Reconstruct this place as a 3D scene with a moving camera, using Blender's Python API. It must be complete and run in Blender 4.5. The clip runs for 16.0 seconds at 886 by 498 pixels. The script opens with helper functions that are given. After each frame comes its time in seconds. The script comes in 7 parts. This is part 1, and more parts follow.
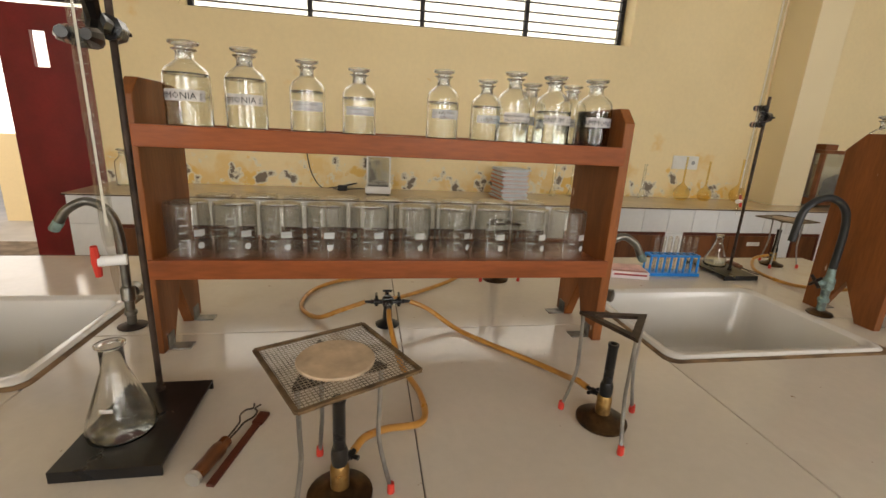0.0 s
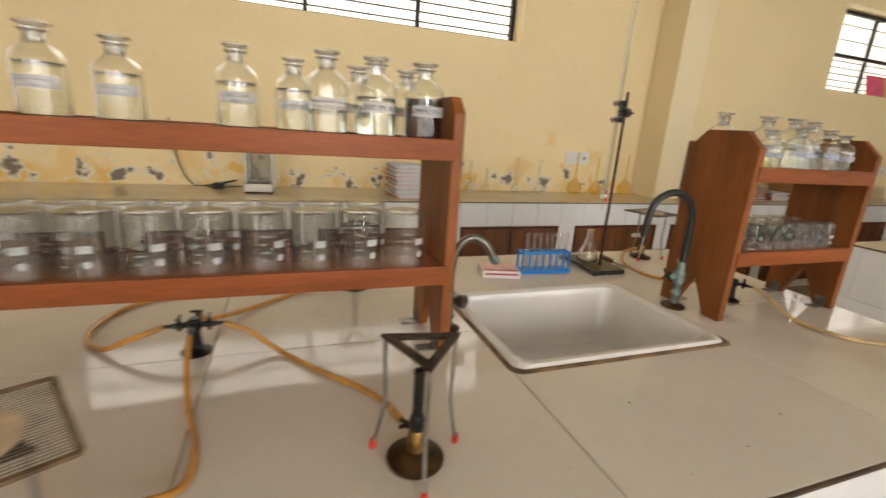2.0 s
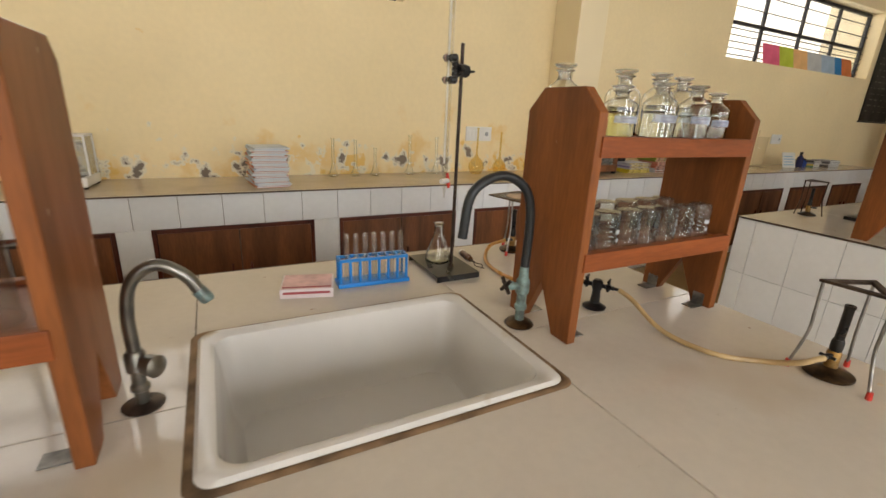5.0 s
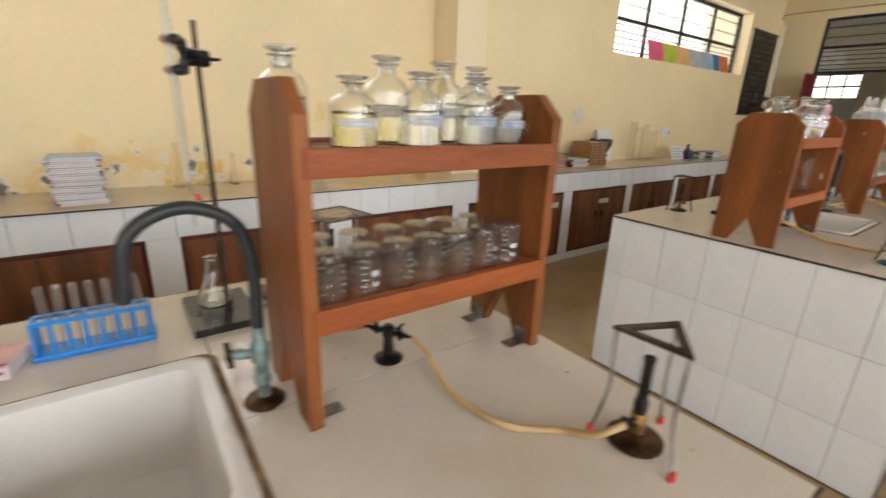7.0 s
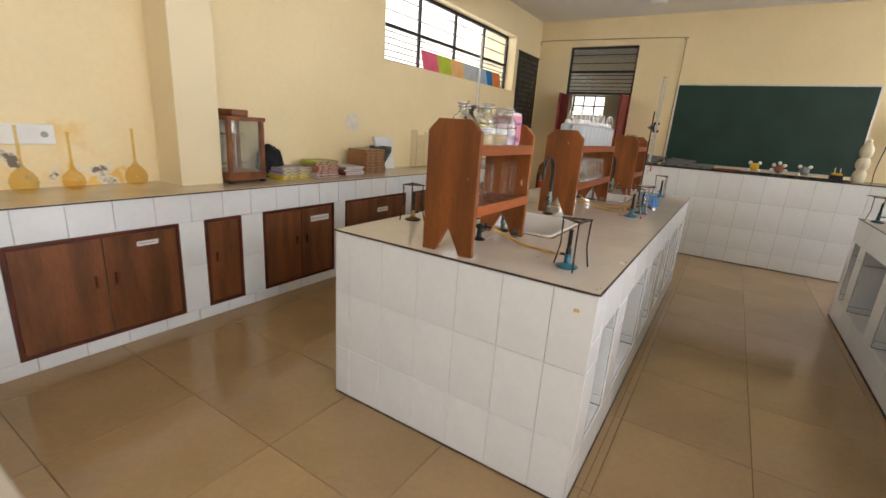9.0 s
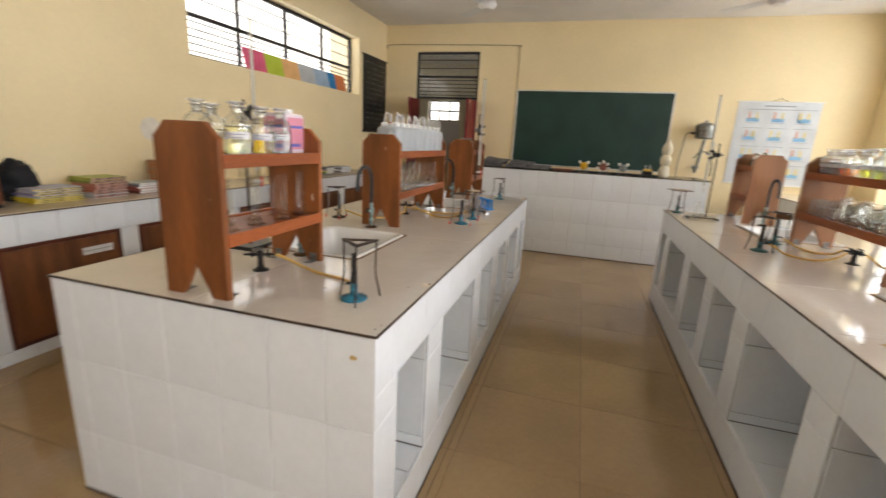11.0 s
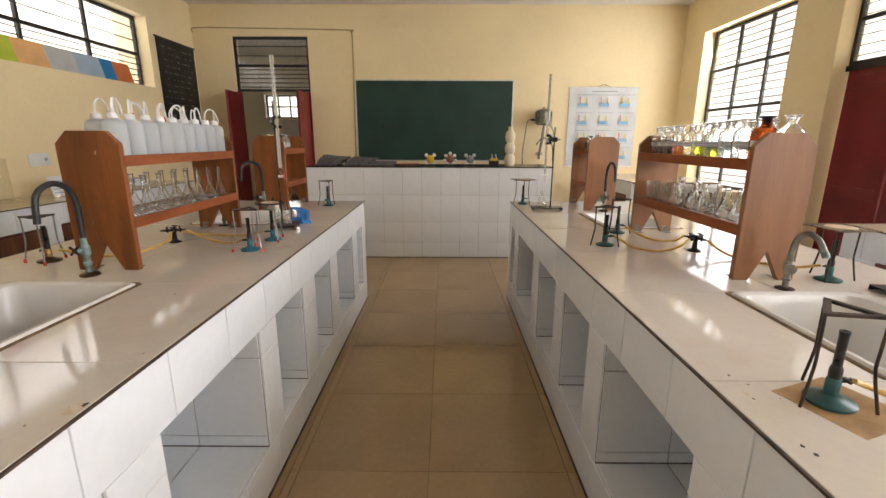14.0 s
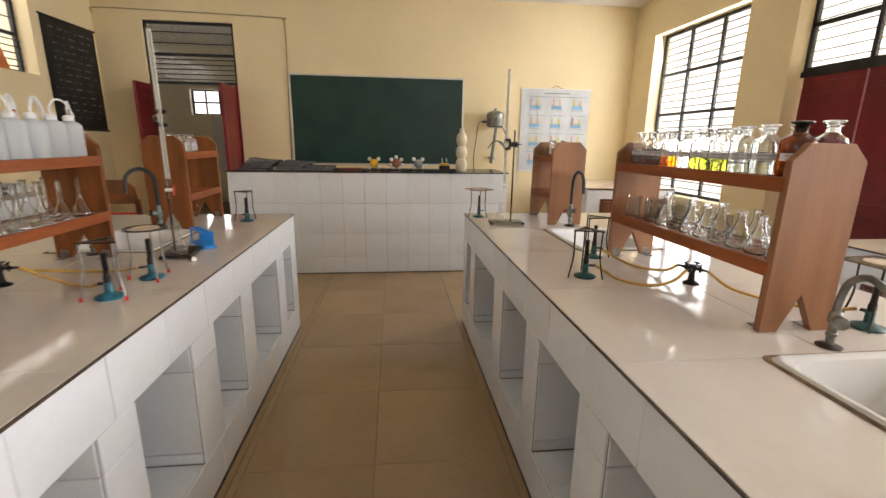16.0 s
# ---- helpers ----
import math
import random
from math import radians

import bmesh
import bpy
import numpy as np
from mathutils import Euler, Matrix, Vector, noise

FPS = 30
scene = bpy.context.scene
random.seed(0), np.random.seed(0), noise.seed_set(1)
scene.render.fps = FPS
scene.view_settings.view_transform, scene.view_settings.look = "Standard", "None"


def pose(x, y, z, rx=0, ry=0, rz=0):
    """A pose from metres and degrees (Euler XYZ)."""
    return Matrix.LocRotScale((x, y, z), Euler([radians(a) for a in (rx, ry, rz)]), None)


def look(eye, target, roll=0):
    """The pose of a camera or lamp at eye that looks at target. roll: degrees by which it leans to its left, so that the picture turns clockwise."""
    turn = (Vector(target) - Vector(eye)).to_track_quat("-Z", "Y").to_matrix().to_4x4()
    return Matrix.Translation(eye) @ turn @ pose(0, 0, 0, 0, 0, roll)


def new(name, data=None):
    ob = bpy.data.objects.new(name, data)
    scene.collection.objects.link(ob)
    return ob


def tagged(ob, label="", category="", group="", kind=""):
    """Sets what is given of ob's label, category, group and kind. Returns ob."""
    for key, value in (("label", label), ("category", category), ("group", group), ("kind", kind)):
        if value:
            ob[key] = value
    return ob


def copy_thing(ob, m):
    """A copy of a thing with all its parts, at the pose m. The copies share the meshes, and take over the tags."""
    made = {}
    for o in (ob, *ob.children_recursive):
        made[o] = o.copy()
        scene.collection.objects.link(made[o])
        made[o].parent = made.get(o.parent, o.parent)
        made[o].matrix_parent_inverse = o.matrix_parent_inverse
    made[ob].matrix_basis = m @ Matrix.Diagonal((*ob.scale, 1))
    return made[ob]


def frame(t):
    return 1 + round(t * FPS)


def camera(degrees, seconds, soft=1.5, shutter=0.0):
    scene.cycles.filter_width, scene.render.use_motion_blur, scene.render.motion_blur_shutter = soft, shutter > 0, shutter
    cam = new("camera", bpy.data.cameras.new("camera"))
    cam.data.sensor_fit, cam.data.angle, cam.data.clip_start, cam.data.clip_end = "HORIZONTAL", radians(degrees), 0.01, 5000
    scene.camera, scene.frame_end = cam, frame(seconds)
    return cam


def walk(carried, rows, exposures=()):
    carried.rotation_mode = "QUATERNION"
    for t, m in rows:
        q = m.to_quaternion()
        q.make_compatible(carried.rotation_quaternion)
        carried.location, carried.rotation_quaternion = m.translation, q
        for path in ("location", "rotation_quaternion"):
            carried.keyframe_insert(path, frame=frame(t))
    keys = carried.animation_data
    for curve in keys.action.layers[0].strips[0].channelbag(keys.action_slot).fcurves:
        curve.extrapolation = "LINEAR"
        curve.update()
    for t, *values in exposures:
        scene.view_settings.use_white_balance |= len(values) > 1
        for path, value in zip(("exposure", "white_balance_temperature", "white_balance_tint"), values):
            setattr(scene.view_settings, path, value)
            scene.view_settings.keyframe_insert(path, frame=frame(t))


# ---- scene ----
cam = camera(90.6, 16.0, shutter=0.5)
PATH = [
    (0, (1.463, 1.37, 1.402), (1.804, 3.268, 0.87), 3.1),
    (0.5, (1.494, 1.355, 1.395), (1.814, 3.259, 0.871), 3.0),
    (1, (1.536, 1.356, 1.395), (1.869, 3.256, 0.869), 2.8),
    (1.5, (1.592, 1.377, 1.395), (2.039, 3.253, 0.866), 2.9),
    (2, (1.707, 1.453, 1.402), (2.376, 3.262, 0.871), 3.9),
    (2.5, (1.829, 1.537, 1.402), (2.701, 3.252, 0.858), 4.3),
    (3, (1.904, 1.592, 1.398), (2.888, 3.244, 0.846), 3.9),
    (3.2, (1.926, 1.61, 1.395), (2.922, 3.251, 0.836), 3.6),
    (5.3, (2.314, 1.683, 1.391), (3.197, 3.371, 0.783), 2.7),
    (5.5, (2.368, 1.707, 1.4), (3.255, 3.392, 0.789), 2.8),
    (6, (2.5, 1.767, 1.398), (3.433, 3.427, 0.788), 3.2),
    (6.5, (2.583, 1.762, 1.388), (3.589, 3.378, 0.776), 1.8),
    (7, (2.717, 1.706, 1.413), (3.851, 3.239, 0.81), 2.1),
    (7.5, (2.908, 1.59, 1.425), (4.251, 2.955, 0.848), 3.9),
    (8, (3.042, 1.518, 1.417), (4.555, 2.698, 0.854), 3.3),
    (8.2, (3.103, 1.51, 1.412), (4.669, 2.621, 0.853), 3.8),
    (10.3, (3.734, 1.379, 1.432), (5.448, 2.283, 0.937), 3.1),
    (10.5, (3.764, 1.344, 1.435), (5.521, 2.165, 0.947), 3.2),
    (11, (3.845, 1.3, 1.431), (5.707, 1.851, 0.951), 3.0),
    (11.5, (3.996, 1.292, 1.427), (5.926, 1.537, 0.964), 3.6),
    (12, (4.148, 1.274, 1.431), (6.092, 1.377, 0.973), 1.5),
    (12.5, (4.228, 1.266, 1.419), (6.172, 1.331, 0.954), 0.7),
    (13, (4.34, 1.213, 1.41), (6.283, 1.239, 0.936), 0.2),
    (13.5, (4.487, 1.118, 1.425), (6.43, 1.132, 0.952), 0.2),
    (14, (4.57, 1.071, 1.417), (6.512, 1.076, 0.938), 0.2),
    (14.5, (4.686, 1.058, 1.413), (6.627, 1.054, 0.932), 0.5),
    (15, (4.846, 1.066, 1.42), (6.789, 0.997, 0.95), 0.9),
    (15.5, (4.943, 1.075, 1.425), (6.879, 0.915, 0.949), 0.8),
    (16, (5.087, 1.037, 1.437), (7.017, 0.815, 0.964), 0.9),
]
walk(cam, [(t, look(eye, target, roll)) for t, eye, target, roll in PATH], exposures=[(0, -0.12, 7050, 13), (1, -0.14, 7050, 13), (2, 0.14, 6950, 13), (2.5, 0.14, 6950, 13), (3, 0.14, 6900, 13), (5.5, 0.16, 6650, 13), (6, 0.42, 6450, 13), (7, 0.42, 6350, 13), (8, 0.44, 6400, 14), (10.5, 0.48, 6350, 14), (13, 0.40, 6600, 16), (16, 0.42, 6550, 16)])

# ---- light ----
world = bpy.data.worlds.new("sky")
scene.world = world
world.use_nodes = True
sky = world.node_tree.nodes.new("ShaderNodeTexSky")
sky.sky_type, sky.sun_disc = "NISHITA", False
sky.sun_elevation, sky.sun_rotation = radians(48), radians(200)
sky.air_density, sky.dust_density = 1.0, 4.0
back = world.node_tree.nodes["Background"]
back.inputs["Strength"].default_value = 0.14
world.node_tree.links.new(sky.outputs[0], back.inputs["Color"])
sun = new("sun", bpy.data.lights.new("sun", "SUN"))
sun.data.energy, sun.data.angle, sun.data.color = 0.4, radians(11), (1.0, 0.95, 0.88)
sun.matrix_world = look((0, 0, 0), (-0.30, 0.62, -0.75))


def window_light(x, y, z, w, h, target, power, color=(0.93, 0.965, 1.0)):
    lamp = new("window_light", bpy.data.lights.new("window_light", "AREA"))
    lamp.data.shape, lamp.data.size, lamp.data.size_y = "RECTANGLE", w, h
    lamp.data.energy, lamp.data.color = power, color
    lamp.matrix_world = look((x, y, z), target)
    return lamp


# ---- materials ----
def material(name, color, rough=0.5, metal=0.0, vary=0.08, scale=6.0, fine=0.0, fine_scale=80.0, bump=0.0, bump_scale=60.0,
             second=None, spots=0.0, transmission=0.0, ior=1.45, coat=0.0, rand=0.0, stretch=(1, 1, 1), spec=0.5):
    m = bpy.data.materials.new(name)
    m.use_nodes = True
    n, l = m.node_tree.nodes, m.node_tree.links
    b = n["Principled BSDF"]
    b.inputs["Base Color"].default_value = (*color, 1)
    b.inputs["Roughness"].default_value = rough
    b.inputs["Metallic"].default_value = metal
    b.inputs["IOR"].default_value = ior
    b.inputs["Specular IOR Level"].default_value = spec
    b.inputs["Transmission Weight"].default_value = transmission
    b.inputs["Coat Weight"].default_value = coat
    b.inputs["Coat Roughness"].default_value = 0.08
    co = n.new("ShaderNodeTexCoord")
    mp = n.new("ShaderNodeMapping")
    mp.inputs["Scale"].default_value = stretch
    l.new(co.outputs["Object"], mp.inputs["Vector"])
    out = None
    if vary or fine or second:
        t1 = n.new("ShaderNodeTexNoise")
        t1.inputs["Scale"].default_value, t1.inputs["Detail"].default_value = scale, 4
        l.new(mp.outputs[0], t1.inputs["Vector"])
        mix = n.new("ShaderNodeMix")
        mix.data_type = "RGBA"
        other = second or tuple(c * (1 - 2.2 * vary) for c in color)
        mix.inputs["A"].default_value = (*color, 1)
        mix.inputs["B"].default_value = (*other, 1)
        ramp = n.new("ShaderNodeMapRange")
        ramp.inputs["From Min"].default_value, ramp.inputs["From Max"].default_value = 0.38 + 0.25 * spots, 0.66 if not spots else 0.42 + 0.25 * spots
        l.new(t1.outputs["Fac"], ramp.inputs["Value"])
        l.new(ramp.outputs[0], mix.inputs["Factor"])
        out = mix.outputs["Result"]
        if fine:
            t2 = n.new("ShaderNodeTexNoise")
            t2.inputs["Scale"].default_value, t2.inputs["Detail"].default_value = fine_scale, 3
            l.new(mp.outputs[0], t2.inputs["Vector"])
            hs = n.new("ShaderNodeHueSaturation")
            mr = n.new("ShaderNodeMapRange")
            mr.inputs["From Min"].default_value, mr.inputs["From Max"].default_value = 0.3, 0.7
            mr.inputs["To Min"].default_value, mr.inputs["To Max"].default_value = 1 - fine, 1 + fine
            l.new(t2.outputs["Fac"], mr.inputs["Value"])
            l.new(mr.outputs[0], hs.inputs["Value"])
            l.new(out, hs.inputs["Color"])
            out = hs.outputs["Color"]
        if rand:
            oi = n.new("ShaderNodeObjectInfo")
            h2 = n.new("ShaderNodeHueSaturation")
            m2 = n.new("ShaderNodeMapRange")
            m2.inputs["To Min"].default_value, m2.inputs["To Max"].default_value = 1 - rand, 1 + rand
            l.new(oi.outputs["Random"], m2.inputs["Value"])
            l.new(m2.outputs[0], h2.inputs["Value"])
            l.new(out, h2.inputs["Color"])
            out = h2.outputs["Color"]
        l.new(out, b.inputs["Base Color"])
        rr = n.new("ShaderNodeMapRange")
        rr.inputs["To Min"].default_value, rr.inputs["To Max"].default_value = max(0.0, rough - 0.35 * rough), min(1.0, rough + 0.35 * rough)
        l.new(t1.outputs["Fac"], rr.inputs["Value"])
        l.new(rr.outputs[0], b.inputs["Roughness"])
    if bump:
        tb = n.new("ShaderNodeTexNoise")
        tb.inputs["Scale"].default_value, tb.inputs["Detail"].default_value = bump_scale, 3
        l.new(mp.outputs[0], tb.inputs["Vector"])
        bp = n.new("ShaderNodeBump")
        bp.inputs["Strength"].default_value, bp.inputs["Distance"].default_value = bump, 0.002
        l.new(tb.outputs["Fac"], bp.inputs["Height"])
        l.new(bp.outputs["Normal"], b.inputs["Normal"])
    return m


def thin_glass(name, tint=(0.97, 0.98, 0.97), rough=0.02, ior=1.5, grime_or_backlight=0.03, gloss=0.75):
    m = bpy.data.materials.new(name)
    m.use_nodes = True
    n, l = m.node_tree.nodes, m.node_tree.links
    n.remove(n["Principled BSDF"])
    tr, gl, mx, fr = n.new("ShaderNodeBsdfTransparent"), n.new("ShaderNodeBsdfGlossy"), n.new("ShaderNodeMixShader"), n.new("ShaderNodeLayerWeight")
    df, m2, nz, mr = n.new("ShaderNodeBsdfDiffuse"), n.new("ShaderNodeMixShader"), n.new("ShaderNodeTexNoise"), n.new("ShaderNodeMapRange")
    tr.inputs["Color"].default_value = (*tint, 1)
    gl.inputs["Roughness"].default_value = rough
    fr.inputs["Blend"].default_value = 0.5
    pw, ma = n.new("ShaderNodeMath"), n.new("ShaderNodeMath")
    pw.operation, pw.inputs[1].default_value = "POWER", 3.2 - 2.0 * (ior - 1.5)
    ma.operation, ma.inputs[1].default_value, ma.inputs[2].default_value = "MULTIPLY_ADD", gloss, 0.06 * gloss + 0.2 * (ior - 1.5)
    l.new(fr.outputs["Facing"], pw.inputs[0])
    l.new(pw.outputs[0], ma.inputs[0])
    df.inputs["Color"].default_value = (0.75, 0.74, 0.7, 1)
    nz.inputs["Scale"].default_value = 25
    mr.inputs["From Min"].default_value, mr.inputs["From Max"].default_value = 0.35, 0.75
    mr.inputs["To Max"].default_value = grime_or_backlight * 2
    l.new(nz.outputs["Fac"], mr.inputs["Value"])
    l.new(mr.outputs[0], m2.inputs["Fac"])
    l.new(tr.outputs[0], m2.inputs[1])
    l.new(df.outputs[0], m2.inputs[2])
    l.new(ma.outputs[0], mx.inputs["Fac"])
    l.new(m2.outputs[0], mx.inputs[1])
    l.new(gl.outputs[0], mx.inputs[2])
    l.new(mx.outputs[0], n["Material Output"].inputs["Surface"])
    return m


def wall_paint(name, peel):
    """Yellow distemper; peel: the damp, flaking band above the counter."""
    m = material(name, (0.885, 0.735, 0.445), 0.75, vary=0.035, scale=0.9, fine=0.02, fine_scale=30, bump=0.12, bump_scale=25)
    if not peel:
        return m
    n, l = m.node_tree.nodes, m.node_tree.links
    b = n["Principled BSDF"]
    base = b.inputs["Base Color"].links[0].from_socket
    geo = n.new("ShaderNodeNewGeometry")
    sep = n.new("ShaderNodeSeparateXYZ")
    l.new(geo.outputs["Position"], sep.inputs[0])

    def blotch(scale, low, high, z0, z1, detail=4, x1=4.7):
        t = n.new("ShaderNodeTexNoise")
        t.inputs["Scale"].default_value, t.inputs["Detail"].default_value = scale, detail
        t.inputs["Roughness"].default_value = 0.55
        l.new(geo.outputs["Position"], t.inputs["Vector"])
        za = n.new("ShaderNodeMapRange")
        za.inputs["From Min"].default_value, za.inputs["From Max"].default_value = z1, z0
        l.new(sep.outputs["Z"], za.inputs["Value"])
        xa = n.new("ShaderNodeMapRange")
        xa.inputs["From Min"].default_value, xa.inputs["From Max"].default_value = x1 + 0.5, x1
        l.new(sep.outputs["X"], xa.inputs["Value"])
        mul = n.new("ShaderNodeMath")
        mul.operation = "MULTIPLY"
        l.new(za.outputs[0], mul.inputs[0])
        l.new(xa.outputs[0], mul.inputs[1])
        sub = n.new("ShaderNodeMath")
        sub.operation, sub.inputs[1].default_value = "MULTIPLY_ADD", 0.22
        l.new(mul.outputs[0], sub.inputs[0])
        l.new(t.outputs["Fac"], sub.inputs[2])
        mr = n.new("ShaderNodeMapRange")
        mr.inputs["From Min"].default_value, mr.inputs["From Max"].default_value = low, high
        l.new(sub.outputs[0], mr.inputs["Value"])
        return mr.outputs[0]

    def over(under, color, fac):
        mx = n.new("ShaderNodeMix")
        mx.data_type = "RGBA"
        mx.inputs["B"].default_value = (*color, 1)
        l.new(under, mx.inputs["A"])
        l.new(fac, mx.inputs["Factor"])
        return mx.outputs["Result"]

    c = over(base, (0.82, 0.60, 0.27), blotch(2.6, 0.70, 0.78, 1.0, 1.47))
    c = over(c, (0.80, 0.54, 0.17), blotch(4.5, 0.775, 0.82, 1.0, 1.22))
    c = over(c, (0.80, 0.74, 0.58), blotch(8.5, 0.73, 0.765, 1.0, 1.35, 6))
    c = over(c, (0.60, 0.54, 0.43), blotch(8.5, 0.785, 0.80, 1.02, 1.34, 7))
    c = over(c, (0.20, 0.16, 0.125), blotch(8.5, 0.818, 0.83, 1.02, 1.34, 7))
    l.new(c, b.inputs["Base Color"])
    return m


def specked(m, color, scale, low, high, stretch=(1, 1, 1), seed=0.0):
    """Small worn specks or scratches over a material."""
    n, l = m.node_tree.nodes, m.node_tree.links
    b = n["Principled BSDF"]
    base = b.inputs["Base Color"].links[0].from_socket
    geo, mp, t, mr, mx = n.new("ShaderNodeNewGeometry"), n.new("ShaderNodeMapping"), n.new("ShaderNodeTexNoise"), n.new("ShaderNodeMapRange"), n.new("ShaderNodeMix")
    mp.inputs["Scale"].default_value, mp.inputs["Location"].default_value = stretch, (seed, seed, seed)
    t.inputs["Scale"].default_value, t.inputs["Detail"].default_value = scale, 3
    mr.inputs["From Min"].default_value, mr.inputs["From Max"].default_value = low, high
    mx.data_type = "RGBA"
    mx.inputs["B"].default_value = (*color, 1)
    l.new(geo.outputs["Position"], mp.inputs["Vector"])
    l.new(mp.outputs[0], t.inputs["Vector"])
    l.new(t.outputs["Fac"], mr.inputs["Value"])
    l.new(base, mx.inputs["A"])
    l.new(mr.outputs[0], mx.inputs["Factor"])
    l.new(mx.outputs["Result"], b.inputs["Base Color"])
    return m


PAINT, DAMP = wall_paint("yellow_paint", False), wall_paint("yellow_paint_flaking", True)
COLUMNPAINT = material("column_paint", (0.875, 0.755, 0.51), 0.75, vary=0.03, scale=1.0, bump=0.1, bump_scale=25)
PALE = material("cream_paint", (0.86, 0.78, 0.59), 0.75, vary=0.03, scale=1.0, bump=0.1, bump_scale=25)
CEIL = material("ceiling_paint", (0.83, 0.80, 0.74), 0.85, vary=0.04, scale=1.2)
FLOORTILE = material("floor_tile", (0.385, 0.258, 0.13), 0.12, vary=0.05, scale=2.0, fine=0.04, fine_scale=40, rand=0.06, spec=0.6)
GROUT = material("grout", (0.25, 0.175, 0.105), 0.9, vary=0.2, scale=8)
TOPTILE = material("bench_top_tile", (0.655, 0.60, 0.525), 0.085, vary=0.03, scale=2.5, fine=0.02, fine_scale=60, rand=0.02, spec=0.55, bump=0.14, bump_scale=15)
WHITETILE = material("white_wall_tile", (0.805, 0.83, 0.85), 0.12, vary=0.03, scale=2.0, fine=0.02, fine_scale=30, rand=0.015, spec=0.5)
DARKGROUT = material("dark_grout", (0.125, 0.095, 0.07), 0.9, vary=0.25, scale=12)
PALEGROUT = material("pale_grout", (0.34, 0.31, 0.27), 0.9, vary=0.25, scale=12)
EDGE = material("edge_strip", (0.095, 0.058, 0.038), 0.6, vary=0.3, scale=12)
COUNTERTOP = material("counter_stone", (0.60, 0.50, 0.37), 0.14, vary=0.08, scale=4, fine=0.06, fine_scale=90)
WOOD = material("rack_wood", (0.262, 0.088, 0.025), 0.42, vary=0.2, scale=4, fine=0.11, fine_scale=55, bump=0.12, bump_scale=60, stretch=(3, 3, 0.45), rand=0.08, spec=0.3)
VENEER = material("pale_veneer", (0.305, 0.135, 0.056), 0.36, vary=0.12, scale=3, fine=0.08, fine_scale=50, bump=0.08, bump_scale=60, stretch=(4, 4, 0.25), rand=0.05)
WOODH = material("rack_board_wood", (0.30, 0.082, 0.022), 0.42, vary=0.15, scale=4, fine=0.11, fine_scale=55, bump=0.12, bump_scale=60, stretch=(0.45, 3, 3), rand=0.06, spec=0.3)
DOORWOOD = material("cupboard_wood", (0.20, 0.072, 0.026), 0.4, vary=0.22, scale=4, fine=0.15, fine_scale=50, stretch=(3, 3, 0.4), rand=0.08)
TRIMWOOD = material("cupboard_frame_wood", (0.12, 0.026, 0.012), 0.4, vary=0.25, scale=6, fine=0.1)
CERAMIC = material("sink_ceramic", (0.68, 0.665, 0.635), 0.08, vary=0.04, scale=3)
SEALANT = material("sink_joint", (0.27, 0.17, 0.09), 0.8, vary=0.3, scale=14)
REDDOOR = material("red_door_paint", (0.21, 0.013, 0.018), 0.35, vary=0.15, scale=3, fine=0.06, bump=0.05)
BLACKIRON = material("window_iron", (0.022, 0.02, 0.02), 0.5, vary=0.2, scale=10)
BLACKPAINT = material("black_metal", (0.011, 0.0105, 0.0105), 0.30, vary=0.25, scale=14, fine=0.2)
BOARDGREEN = material("chalkboard_green", (0.008, 0.042, 0.032), 0.45, vary=0.12, scale=2.2, fine=0.05)
ALUM = material("aluminium", (0.72, 0.72, 0.70), 0.35, metal=0.9, vary=0.05)
CONCRETE = material("outside_concrete", (0.55, 0.52, 0.46), 0.85, vary=0.1, scale=2)
PANE = thin_glass("window_glass", (0.95, 0.96, 0.95), 0.03, 1.5, 0.10)
specked(TOPTILE, (0.30, 0.20, 0.12), 38, 0.745, 0.765)
specked(TOPTILE, (0.58, 0.50, 0.40), 3.0, 0.60, 0.75, seed=4.0)
specked(WOOD, (0.62, 0.45, 0.33), 30, 0.72, 0.735, (1, 1, 0.35), 2.0)
specked(VENEER, (0.25, 0.10, 0.045), 2.2, 0.58, 0.72, (3, 3, 0.3), 5.0)
specked(WOODH, (0.62, 0.45, 0.33), 30, 0.735, 0.75, (0.5, 1, 1), 3.0)
specked(CERAMIC, (0.50, 0.40, 0.27), 9, 0.66, 0.80, (1, 1, 0.3), 1.0)


# ---- helpers of this scene ----
def part(name, bm, mat, parent=None, label="", smooth=False):
    me = bpy.data.meshes.new(name)
    bm.normal_update()
    bm.to_mesh(me)
    bm.free()
    me.materials.append(mat)
    if smooth:
        for p in me.polygons:
            p.use_smooth = True
        me.set_sharp_from_angle(angle=radians(38))
    ob = new(name, me)
    if parent:
        ob.parent = parent
    if label:
        ob["label"] = label
    return ob


def thing(name, label, category, group="", kind=""):
    return tagged(new(name), label, category, group, kind)


def box(bm, x0, x1, y0, y1, z0, z1, bevel=0.0):
    g = bmesh.ops.create_cube(bm, size=1, matrix=Matrix.LocRotScale(((x0 + x1) / 2, (y0 + y1) / 2, (z0 + z1) / 2), None, (x1 - x0, y1 - y0, z1 - z0)))
    if bevel:
        edges = list({e for v in g["verts"] for e in v.link_edges})
        bmesh.ops.bevel(bm, geom=edges, offset=bevel, segments=2, affect="EDGES", profile=0.6)
    return bm


def boxes(*rows, bevel=0.0):
    bm = bmesh.new()
    for r in rows:
        box(bm, *r, bevel=bevel)
    return bm


